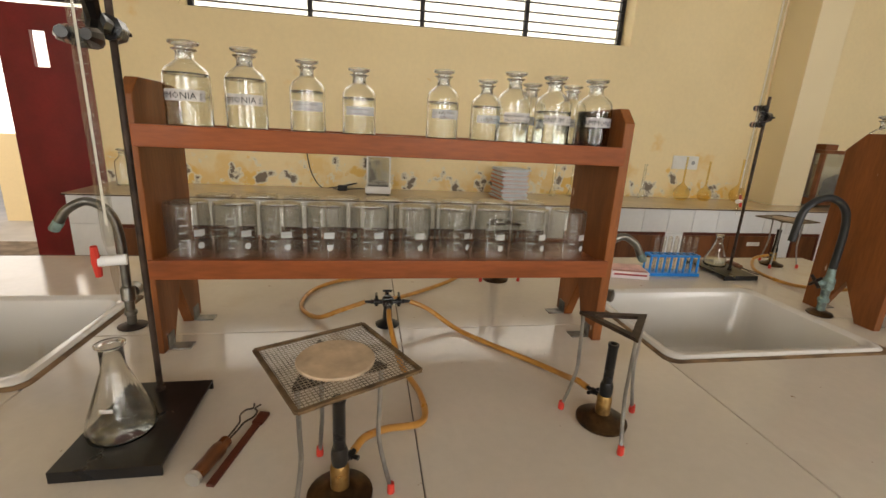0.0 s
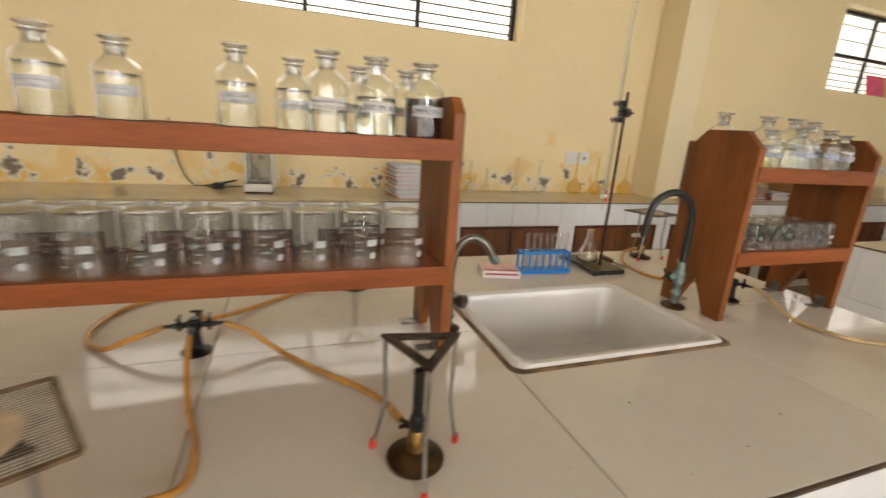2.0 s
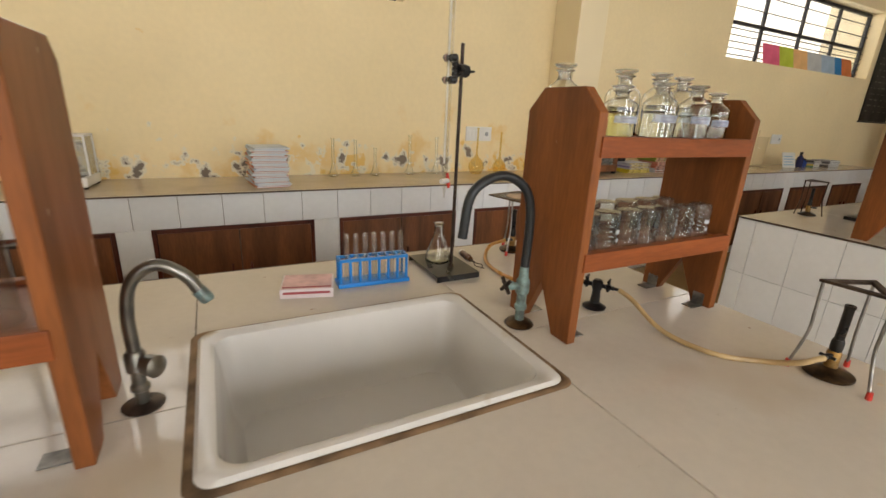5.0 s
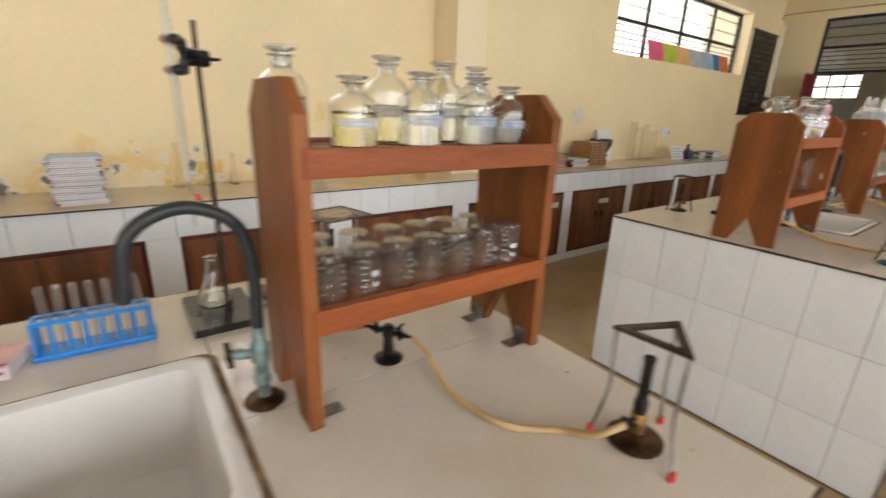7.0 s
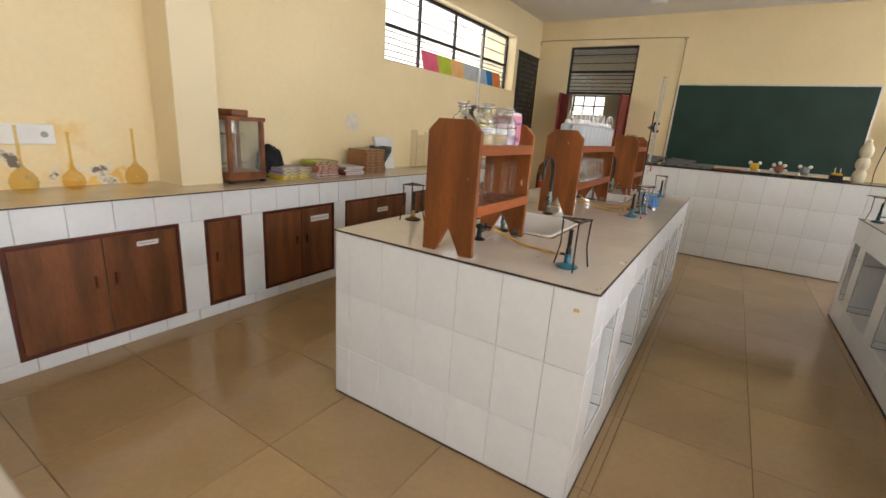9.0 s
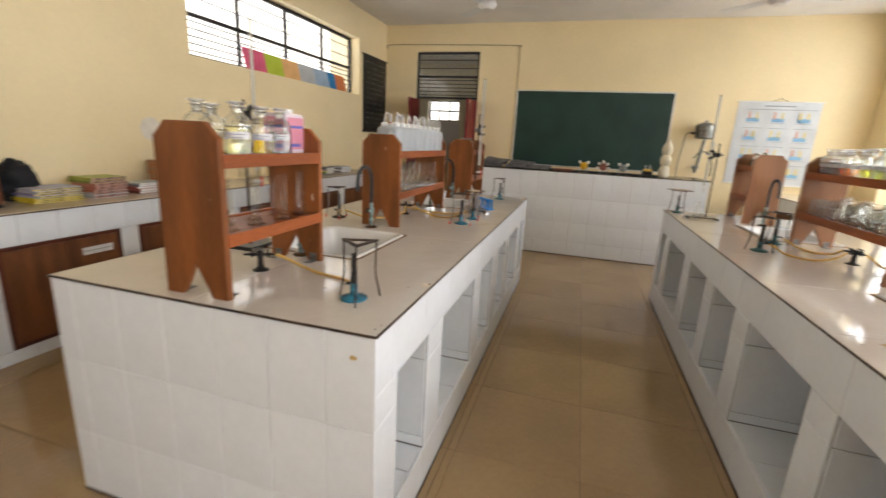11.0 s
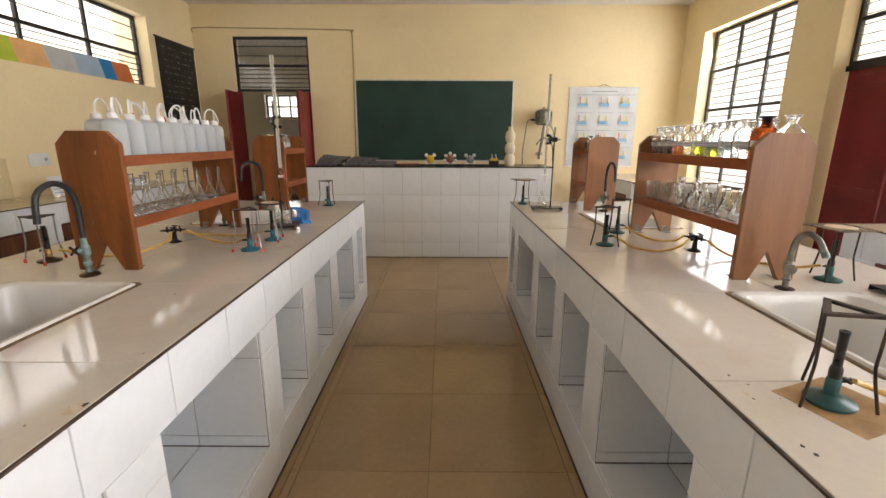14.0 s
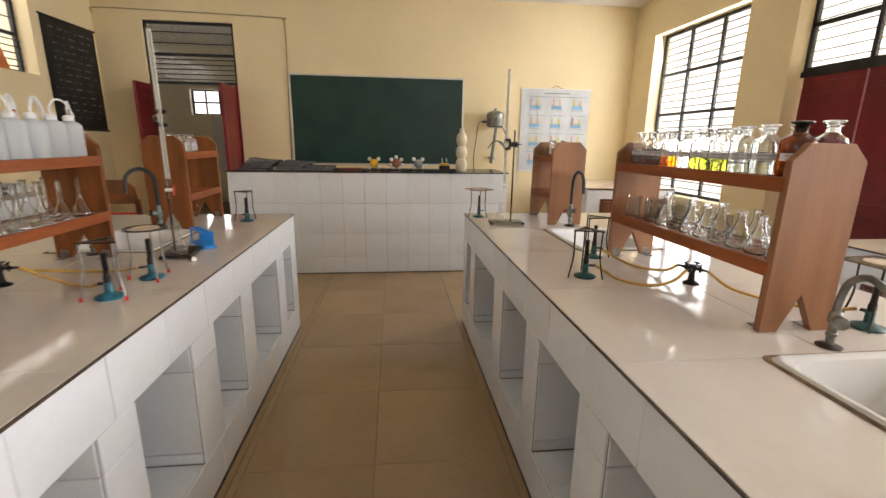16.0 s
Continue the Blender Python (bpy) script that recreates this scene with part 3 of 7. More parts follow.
        for p, q in openings:
            ym = ((y0 + y1) / 2 + sgn * 0.055 + plane) / 2
            dy = abs(plane - (y0 + y1) / 2) - 0.055
            for k in range(2):
                yk = ym + (k - 0.5) * dy / 2
                for i in range(2):
                    tile("bay_floor_tile", WHITETILE, b, (p + 0.006 + (i + 0.5) * (q - p - 0.012) / 2, yk, 0.188), ((q - p - 0.012) / 2 - 0.004, dy / 2 - 0.005), "+z", 0.006)
                for xx, ax in ((p, "+x"), (q, "-x")):
                    for za, zb in ((0.196, 0.240), (0.244, 0.588), (0.592, 0.699)):
                        tile("bay_side_tile", WHITETILE, b, (xx, yk, (za + zb) / 2), (dy / 2 - 0.004, zb - za), ax, 0.006)
            for za, zb in ((0.196, 0.240), (0.244, 0.699)):
                tile("bay_back_tile", WHITETILE, b, ((p + q) / 2, (y0 + y1) / 2 + sgn * 0.05, (za + zb) / 2), (q - p - 0.012, zb - za), side, 0.005)
    for side, plane in ends:
        cy = cuts(y0, y1, 0.203, 1.94 - 0.203 * 40 if y0 > 1 else y0 + 0.1)
        for p, q in zip(cy, cy[1:]):
            for a, c in ((0.0, 0.272), (0.272, 0.582), (0.582, TOP - 0.011)):
                tile("end_tile", WHITETILE, b, (plane + (t if side == "-x" else -t), (p + q) / 2, (a + c) / 2), (q - p - 0.0022, c - a - 0.0022), side)
    for s in sinks:
        sink(*s)
    return b


SINKS_1 = [(0.22, 0.84, 2.187, 2.65), (2.165, 2.812, 2.187, 2.655)]
SINKS_C = [(5.52, 6.115, 2.19, 2.68), (7.28, 7.82, 2.19, 2.68)]
SINKS_D = [(5.45, 6.04, -0.39, 0.08), (7.2, 7.78, -0.39, 0.08)]
BENCH_1 = bench("long tiled laboratory bench with a cream glossy top", -0.3, 3.485, 1.785, 3.045, SINKS_1, [0.22, 0.84, 1.546, 2.165, 2.812], [(0.0, 0.5), (0.65, 1.2), (1.35, 1.9), (2.05, 2.6), (2.75, 3.3)], [("+x", 3.485), ("-x", -0.3)], 2.40)
BENCH_C = bench("long white tiled laboratory bench with open bays", 4.86, 8.42, 1.779, 3.05, SINKS_C, [5.52, 6.115, 6.70, 7.28, 7.82], [(5.03, 5.34), (5.525, 6.13), (6.295, 6.66), (6.864, 7.20), (7.367, 7.88), (8.05, 8.28)], [("-x", 4.86), ("+x", 8.42)], 2.43)
BENCH_D = bench("long white tiled laboratory bench with open bays", 4.86, 8.45, -0.775, 0.484, SINKS_D, [5.45, 6.04, 6.62, 7.2, 7.78], [(5.0, 5.297), (5.457, 6.045), (6.22, 6.61), (6.765, 7.19), (7.37, 7.965), (8.14, 8.33)], [("-x", 4.86), ("+x", 8.45)], -0.13)


# old stains on the benches
def stain(parent, x, y, z, size, seed, mat, upright=False):
    """A thin uneven patch of rust or paint, lying flat or on an upright face."""
    rnd = random.Random(seed)
    rim = [(size * rnd.uniform(0.55, 1.0) * math.cos(2 * math.pi * k / 14), 0.7 * size * rnd.uniform(0.55, 1.0) * math.sin(2 * math.pi * k / 14)) for k in range(14)]
    if upright:
        part("stain", prism([(y + a, z + c) for a, c in rim], "x", x - 0.0005, x - 0.0001), mat, parent, "old brownish stain")
    else:
        part("stain", prism([(x + a, y + c) for a, c in rim], "z", z + 0.0001, z + 0.0005), mat, parent, "old brownish stain")


RUSTY, SOOT, OCHRE = material("tan_stain", (0.50, 0.38, 0.24), 0.5, vary=0.2, scale=40, second=(0.62, 0.54, 0.43)), material("dark_stain", (0.06, 0.04, 0.03), 0.7, vary=0.3, scale=60), material("ochre_stain", (0.62, 0.43, 0.16), 0.5, vary=0.2, scale=50)
stain(BENCH_C, 5.335, 1.800, TOP, 0.032, 1, RUSTY)
stain(BENCH_C, 5.347, 1.790, TOP + 0.0005, 0.009, 2, SOOT)
stain(BENCH_C, 4.90, 1.80, TOP, 0.005, 5, SOOT)
stain(BENCH_C, 4.93, 1.795, TOP, 0.004, 6, SOOT)
stain(BENCH_C, 6.0, 2.0, TOP, 0.006, 7, SOOT)
stain(BENCH_C, 4.86, 1.85, 0.82, 0.014, 3, OCHRE, True)
stain(BENCH_D, 5.213, 0.436, TOP, 0.007, 8, SOOT)
stain(BENCH_D, 5.235, 0.442, TOP, 0.006, 9, SOOT)
stain(BENCH_D, 5.40, 0.430, TOP, 0.008, 10, RUSTY)
stain(BENCH_D, 5.38, 0.428, TOP, 0.004, 11, SOOT)
stain(BENCH_D, 5.474, 0.420, TOP, 0.005, 12, SOOT)
stain(BENCH_1, 3.40, 1.93, TOP, 0.010, 13, RUSTY)
stain(BENCH_1, 2.62, 1.93, TOP, 0.004, 14, SOOT)

# ---- wall counter with cupboards ----
def counter(label, x0, x1, y0, y1, doors, flip=1):
    """A tiled counter along a wall; flip 1: its front looks to -y, -1: to +y."""
    c = thing("wall_counter", label, "counter", "wall counters")
    front = y0 if flip == 1 else y1
    part("carcass", boxes((x0 + 0.008, x1 - 0.008, y0 + (0.009 if flip == 1 else 0), y1 - (0.009 if flip == -1 else 0), 0, TOP - 0.014)), DARKGROUT, c)
    part("counter_top", boxes((x0 - 0.01, x1 + 0.0, y0 - (0.012 if flip == 1 else 0), y1 + (0.012 if flip == -1 else 0), TOP - 0.013, TOP), bevel=0.003), COUNTERTOP, c, "polished beige stone top")
    part("edge_strip", boxes((x0 - 0.012, x1, front - flip * 0.016, front - flip * 0.0125, TOP - 0.012, TOP - 0.004)), EDGE, c, "dark brown edge strip")
    side = "-y" if flip == 1 else "+y"
    plane = front + flip * 0.009
    cx = cuts(x0, x1, 0.2175, 1.822)
    for p, q in zip(cx, cx[1:]):
        tile("front_tile", WHITETILE, c, ((p + q) / 2, plane, 0.796), (q - p - 0.0022, 0.18), side)
        tile("front_tile", WHITETILE, c, ((p + q) / 2, plane, 0.041), (q - p - 0.0022, 0.08), side)
    es = [x0] + [v for d in doors for v in d] + [x1]
    for p, q in zip(es[0::2], es[1::2]):
        if q - p > 0.01:
            for a, b in ((0.083, 0.395), (0.397, 0.705)):
                tile("front_tile", WHITETILE, c, ((p + q) / 2, plane, (a + b) / 2), (q - p - 0.001, b - a), side)
    for p in (x0, ):
        for k in range(3):
            ya, yb = y0 + 0.01 + k * (y1 - y0 - 0.01) / 3, y0 + 0.01 + (k + 1) * (y1 - y0 - 0.01) / 3
            for a, b in ((0.0, 0.28), (0.28, 0.575), (0.575, 0.87)):
                tile("end_tile", WHITETILE, c, (x0 + 0.008, (ya + yb) / 2, (a + b) / 2), (yb - ya - 0.003, b - a - 0.0022), "-x")
    s = -flip
    for i, (p, q) in enumerate(doors):
        f = 0.022
        ys = sorted((front + flip * 0.012, front - flip * 0.006))
        d = part("cupboard", boxes((p, p + f, *ys, 0.083, 0.704), (q - f, q, *ys, 0.083, 0.704), (p + f, q - f, *ys, 0.704 - f, 0.704), (p + f, q - f, *ys, 0.083, 0.083 + f), bevel=0.003), TRIMWOOD, c, "dark stained cupboard frame")
        leaves = [(p + f, q - f)] if q - p < 0.5 else [(p + f, (p + q) / 2 - 0.001), ((p + q) / 2 + 0.001, q - f)]
        for j, (u, v) in enumerate(leaves):
            ys = sorted((front + flip * 0.014, front - flip * 0.001))
            part("cupboard_door", boxes((u + 0.002, v - 0.002, *ys, 0.083 + f + 0.002, 0.704 - f - 0.002), bevel=0.002), DOORWOOD, d)
            hx = v - 0.05 if (j == 0 and len(leaves) == 2) else u + 0.05
            ys = sorted((front - flip * 0.001, front - flip * 0.018))
            part("handle", boxes((hx - 0.006, hx + 0.006, *ys, 0.40, 0.47), bevel=0.003), TRIMWOOD, d)
    return c


N_DOORS = [(-0.13, 0.72), (0.89, 1.74), (1.9, 2.76), (2.92, 3.77), (3.93, 4.78), (4.945, 5.215), (5.395, 6.115), (6.257, 7.16), (7.3, 8.15), (8.3, 9.15), (9.3, 10.1)]
counter("long tiled wall counter with brown wooden cupboards", -0.37, 10.4, 4.39, NORTH, N_DOORS)
counter("tiled wall counter with a brown cupboard below", 3.6, 7.41, SOUTH, -1.56, [(3.7, 4.25), (4.4, 5.2), (5.4, 6.2), (6.4, 7.15)], flip=-1)
counter("short tiled counter in the corner with a brown cupboard", 10.45, EAST, SOUTH, -1.42, [(10.6, 11.2)], flip=-1)
end_door = thing("cupboard", "brown wooden cupboard front in the end of the counter", "cupboard")
part("frame", boxes((10.434, 10.446, -2.5, -2.47, 0.09, 0.76), (10.434, 10.446, -1.63, -1.6, 0.09, 0.76), (10.434, 10.446, -2.47, -1.63, 0.73, 0.76), (10.434, 10.446, -2.47, -1.63, 0.09, 0.12), bevel=0.002), TRIMWOOD, end_door)
for ya, yb in ((-2.468, -2.052), (-2.048, -1.632)):
    part("door", boxes((10.437, 10.447, ya, yb, 0.122, 0.728), bevel=0.002), DOORWOOD, end_door)

# ---- teacher's table ----
table = thing("demonstration_table", "white tiled teaching table with a dark stone top", "table")
DT = (9.87, 10.55, -0.22, 2.74)
part("body", boxes((DT[0] + 0.009, DT[1] - 0.01, DT[2] + 0.009, DT[3] - 0.009, 0, 1.107)), PALEGROUT, table)
part("table_top", boxes((DT[0] - 0.012, DT[1], DT[2] - 0.012, DT[3] + 0.012, 1.108, 1.118), bevel=0.003), material("black_stone", (0.035, 0.03, 0.028), 0.2, vary=0.2, scale=8), table, "dark polished stone top")
dy = cuts(DT[2], DT[3], 0.232, 1.808)
for p, q in zip(dy, dy[1:]):
    for a, b in ((0.0, 0.19), (0.19, 0.45), (0.45, 0.78), (0.78, 1.106)):
        tile("front_tile", WHITETILE, table, (DT[0] + 0.009, (p + q) / 2, (a + b) / 2), (q - p - 0.0022, b - a - 0.0022), "-x")
part("base_joint", boxes((DT[0] - 0.003, DT[0] + 0.006, DT[2], DT[3], 0, 0.010), bevel=0.002), EDGE, table, "dark dirty joint along the floor")
for p, q in ((9.88, 10.1), (10.1, 10.32), (10.32, 10.54)):
    for a, b in ((0.0, 0.19), (0.19, 0.45), (0.45, 0.78), (0.78, 1.106)):
        tile("side_tile", WHITETILE, table, ((p + q) / 2, DT[2] + 0.009, (a + b) / 2), (q - p - 0.0022, b - a - 0.0022), "-y")


# ---- reagent racks ----
def rack(label, x0, x1, y0, y1, h=0.55, ch=0.048, upper=0.439, wood=None):
    r = thing("reagent_rack", label, "rack", "bench reagent racks")
    w, t = y1 - y0, 0.024
    side = [(y0, 0), (y0 + 0.25 * w, 0), (y0 + 0.5 * w, 0.115), (y1 - 0.25 * w, 0), (y1, 0), (y1, h - ch), (y1 - ch, h), (y0 + ch, h), (y0, h - ch)]
    r.location = (0, 0, TOP)
    for a in (x0, x1 - t):
        part("side_panel", prism(side, "x", a, a + t, 0.0015), wood or WOOD, r)
    for z, n in ((0.195, "lower_shelf"), (upper, "upper_shelf")):
        s = part(n, boxes((x0 + t, x1 - t, y0 + 0.004, y1 - 0.004, z - 0.008, z + 0.010), bevel=0.0015), WOODH, r)
        for a, b in ((y0 - 0.004, y0 + 0.016), (y1 - 0.016, y1 + 0.004)):
            part("lip", boxes((x0 + t * 0.6, x1 - t * 0.6, a, b, z - 0.024, z + 0.018), bevel=0.002), WOODH, s)
    for xa, d in ((x0 + t, 1), (x1 - t, -1)):
        for yb in (y0 + 0.035, y1 - 0.035):
            xs = sorted((xa, xa + d * 0.045))
            xv = sorted((xa, xa + d * 0.003))
            part("bracket", boxes((*xs, yb - 0.016, yb + 0.016, 0.0, 0.003), (*xv, yb - 0.016, yb + 0.016, 0.003, 0.035), bevel=0.0008), BRACKET, r, "grey steel angle bracket")
    return r


BRACKET = material("bracket_steel", (0.28, 0.27, 0.25), 0.4, metal=0.8, vary=0.25, scale=30)
RACKS = [("long brown wooden rack with glass bottles above upturned beakers", 1.01, 2.052, 2.305, 2.525, 0.565, 0.032, 0.462),
         ("brown wooden rack with bottles above two rows of beakers", 2.905, 3.445, 2.305, 2.525),
         ("brown wooden rack with bottles above measuring cylinders", 4.905, 5.455, 2.315, 2.56),
         ("brown wooden rack with plastic wash bottles above flasks", 6.285, 7.22, 2.315, 2.56),
         ("short brown wooden rack at the end of the bench", 7.85, 8.352, 2.245, 2.48),
         ("long brown wooden rack with coloured reagents above flasks", 6.185, 7.15, -0.27, -0.04, 0.55, 0.048, 0.439, VENEER),
         ("short brown wooden rack at the end of the bench", 7.94, 8.36, -0.24, -0.01, 0.55, 0.048, 0.439, VENEER)]
for row in RACKS:
    rack(*row)

# ---- laboratory things ----
CLEAR = thin_glass("clear_glass", (0.94, 0.932, 0.905), 0.03, 1.5, 0.03, 0.38)
BASEGLASS = thin_glass("thick_glass_base", (0.90, 0.885, 0.85), 0.06, 1.5, 0.12, 0.4)
BOTTLEGLASS = material("bottle_glass", (0.97, 0.985, 0.975), 0.0, vary=0, transmission=1.0, ior=1.5)
AMBERGLASS = thin_glass("amber_glass", (0.48, 0.19, 0.03), 0.03, 1.5, 0.02, 0.6)
YELLOWGLASS = thin_glass("stained_glass", (0.95, 0.84, 0.55), 0.03, 1.5, 0.03)
# The 0.06 pale diffuse share whitens the glass, painting in window backlight.
FLASKGLASS = thin_glass("flask_glass", (0.985, 0.985, 0.98), 0.03, 1.5, 0.06, 0.4)
SOLIDGLASS = material("stopper_glass", (0.86, 0.88, 0.86), 0.24, vary=0, transmission=1.0, ior=1.48)
def see_through(m, alpha):
    m.node_tree.nodes["Principled BSDF"].inputs["Alpha"].default_value = alpha
    return m


SOFTLABEL = see_through(material("worn_white_label", (0.76, 0.76, 0.78), 0.6, vary=0.1, scale=60), 0.72)
BLUELABEL = see_through(material("faded_blue_label", (0.56, 0.64, 0.80), 0.6, vary=0.15, scale=60), 0.5)
LABEL = material("paper_label", (0.74, 0.73, 0.72), 0.7, vary=0.06, scale=30)
INK = material("black_ink", (0.03, 0.03, 0.035), 0.6, vary=0)
FADEDINK = material("faded_ink", (0.16, 0.16, 0.22), 0.6, vary=0)
PRINT = see_through(material("worn_white_print", (0.78, 0.78, 0.75), 0.6, vary=0.1, scale=80), 0.6)
MARK = material("white_print", (0.78, 0.78, 0.75), 0.6, vary=0)
BRASS = material("old_brass", (0.36, 0.22, 0.08), 0.32, metal=0.9, vary=0.3, scale=30, fine=0.2)
DARKBRASS = material("tarnished_brass", (0.10, 0.055, 0.022), 0.32, metal=0.7, vary=0.35, scale=25, fine=0.25)
STEEL = material("grey_steel", (0.42, 0.42, 0.41), 0.32, metal=0.85, vary=0.2, scale=25)
CHROME = material("worn_chrome", (0.27, 0.265, 0.24), 0.32, metal=0.95, vary=0.25, scale=20, fine=0.15)
IRON = material("dark_iron", (0.065, 0.042, 0.030), 0.5, metal=0.4, vary=0.3, scale=30)
RED = material("red_rubber", (0.62, 0.045, 0.03), 0.5, vary=0.1)
TUBING = material("amber_rubber_tube", (0.52, 0.25, 0.055), 0.3, vary=0.12, scale=20, coat=0.3)
PALETUBE = material("pale_rubber_tube", (0.58, 0.41, 0.20), 0.32, vary=0.12, scale=20, coat=0.3)
YELLOWTUBE = material("yellow_rubber_tube", (0.70, 0.44, 0.12), 0.32, vary=0.12, scale=20, coat=0.3)
TEAL = material("blue_enamel", (0.025, 0.17, 0.25), 0.35, vary=0.35, scale=35, fine=0.2)
GREEN = material("green_enamel", (0.02, 0.10, 0.10), 0.35, vary=0.2, scale=30)
VERDIGRIS = material("verdigris_tap", (0.11, 0.13, 0.12), 0.5, metal=0.3, vary=0.2, scale=40, second=(0.24, 0.36, 0.34))
HOSE = material("black_hose", (0.022, 0.026, 0.028), 0.4, vary=0.15, scale=40)
BLUEPLASTIC = material("blue_plastic", (0.006, 0.22, 0.66), 0.35, vary=0.05)
CERWOOL = material("ceramic_pad", (0.60, 0.46, 0.32), 0.9, vary=0.12, scale=25, fine=0.08)
GAUZE = material("gauze_wire", (0.34, 0.29, 0.22), 0.5, metal=0.5, vary=0.3, scale=30)
HANDLE = material("varnished_handle", (0.15, 0.05, 0.016), 0.3, vary=0.25, scale=20, stretch=(1, 1, 4))
WASHPLASTIC = material("milky_plastic", (0.84, 0.88, 0.90), 0.42, vary=0.02, transmission=0.62, ior=1.15)
WHITEPLASTIC = material("white_plastic", (0.80, 0.80, 0.78), 0.4, vary=0.03)
liquids = {}


def liquid(name, color):
    if name not in liquids:
        liquids[name] = thin_glass("liquid_" + name, color, 0.01, 1.5, 0.0)
    return liquids[name]


WATER = liquids["clear"] = thin_glass("liquid_clear", (0.965, 0.97, 0.955), 0.01, 1.5, 0.0)
protos = {}


def place(key, build, m, label="", group=""):
    """Builds a thing once and copies it afterwards."""
    if key in protos:
        ob = copy_thing(protos[key], m)
    else:
        ob = protos[key] = build()
        ob.matrix_world = m
    return tagged(ob, label, group=group)


def lettering(text, r, z, height, face=0.0):
    """Letters laid round a bottle of radius r."""
    cu = bpy.data.curves.new("lettering", "FONT")
    cu.body, cu.size, cu.align_x, cu.resolution_u = text, height, "CENTER", 1
    ob = bpy.data.objects.new("lettering", cu)
    scene.collection.objects.link(ob)
    dg = bpy.context.evaluated_depsgraph_get()
    me = bpy.data.meshes.new_from_object(ob.evaluated_get(dg))
    bpy.data.objects.remove(ob)
    bm = bmesh.new()
    bm.from_mesh(me)
    bpy.data.meshes.remove(me)
    for v in bm.verts:
        a = -math.pi / 2 + face + v.co.x / r
        v.co = Vector((r * math.cos(a), r * math.sin(a), z + v.co.y))
    return bm


def band(r, z0, z1, a0, a1, n=14):
    """A strip of a cylinder, for labels; angles from the front."""
    bm = bmesh.new()
    lo, hi = [], []
    for k in range(n + 1):
        a = -math.pi / 2 + a0 + (a1 - a0) * k / n
        lo.append(bm.verts.new((r * math.cos(a), r * math.sin(a), z0)))
        hi.append(bm.verts.new((r * math.cos(a), r * math.sin(a), z1)))
    for k in range(n):
        bm.faces.new((lo[k], lo[k + 1], hi[k + 1], hi[k]))
    return bm


def reagent_bottle(r, h, fluid=None, level=0.5, glass=None, text=None, face=0.0, label="clear glass reagent bottle with a flat glass stopper", paper=None, labelled=True):
    b = thing("reagent_bottle", label, "bottle")
    g = glass or BOTTLEGLASS
    s = 0.60 * h
    prof = [(0, 0.003), (r * 0.8, 0.002), (r * 0.94, 0.0), (r, 0.006), (r, s), (r * 0.96, s + 0.05 * h), (r * 0.82, s + 0.105 * h), (r * 0.58, s + 0.15 * h), (r * 0.40, s + 0.19 * h), (r * 0.37, 0.86 * h), (r * 0.42, 0.885 * h), (r * 0.55, 0.90 * h), (r * 0.55, 0.91 * h), (r * 0.36, 0.915 * h)]
    if not glass:
        w = 0.0022
        prof = prof + [(r * 0.36 - 0.0005, 0.90 * h), (r * 0.37 - w, 0.86 * h), (r * 0.40 - w, s + 0.19 * h), (r * 0.58 - w, s + 0.15 * h - 0.001), (r * 0.82 - w, s + 0.105 * h - 0.001), (r * 0.96 - w, s + 0.05 * h), (r - w, s), (r - w, 0.009), (r * 0.8, 0.005), (0, 0.006)]
    part("body", lathe(prof, 24), g, b, smooth=True)
    part("stopper", lathe([(0, 0.80 * h), (r * 0.28, 0.80 * h), (r * 0.33, 0.915 * h), (r * 0.36, 0.925 * h), (r * 0.40, 0.94 * h), (r * 0.60, 0.958 * h), (r * 0.645, 0.972 * h), (r * 0.63, 0.99 * h), (r * 0.4, h), (0, h)], 20), BLACKPAINT if glass else SOLIDGLASS, b, smooth=True)
    if fluid:
        q = r - 0.0024
        part("liquid", lathe([(0, 0.0065), (q * 0.9, 0.0065), (q, 0.011), (q, h * level), (q - 0.0012, h * level - 0.0015), (q - 0.004, h * level - 0.003), (0, h * level - 0.003)], 24), fluid, b, smooth=True)
        part("meniscus", lathe([(q, h * level - 0.002), (q, h * level + 0.0015), (q - 0.001, h * level + 0.0002), (q - 0.004, h * level - 0.001), (q, h * level - 0.002)], 24), SOLIDGLASS, b, smooth=True)
    if labelled:
        wide = 0.95
        lb = part("label", band(r + 0.0006, 0.32 * h, 0.45 * h, face - wide, face + wide), paper or LABEL, b)
        if text:
            lines = text.split("|")
            hh = 0.105 * h if len(lines) == 1 else 0.075 * h
            for k, line in enumerate(lines):
                part("lettering", lettering(line, r + 0.0012, (0.345 if len(lines) == 1 else 0.385 - 0.075 * k) * h, hh, face), INK, lb)
        else:
            bm = bmesh.new()
            for k in range(2):
                tmp = band(r + 0.0012, (0.40 - 0.06 * k) * h, (0.412 - 0.06 * k) * h, face - 0.6 + 0.1 * k, face + 0.5 - 0.2 * k, 8)
                me = bpy.data.meshes.new("bars")
                tmp.to_mesh(me)
                tmp.free()
                bm.from_mesh(me)
                bpy.data.meshes.remove(me)
            part("lettering", bm, FADEDINK, lb)
    return b


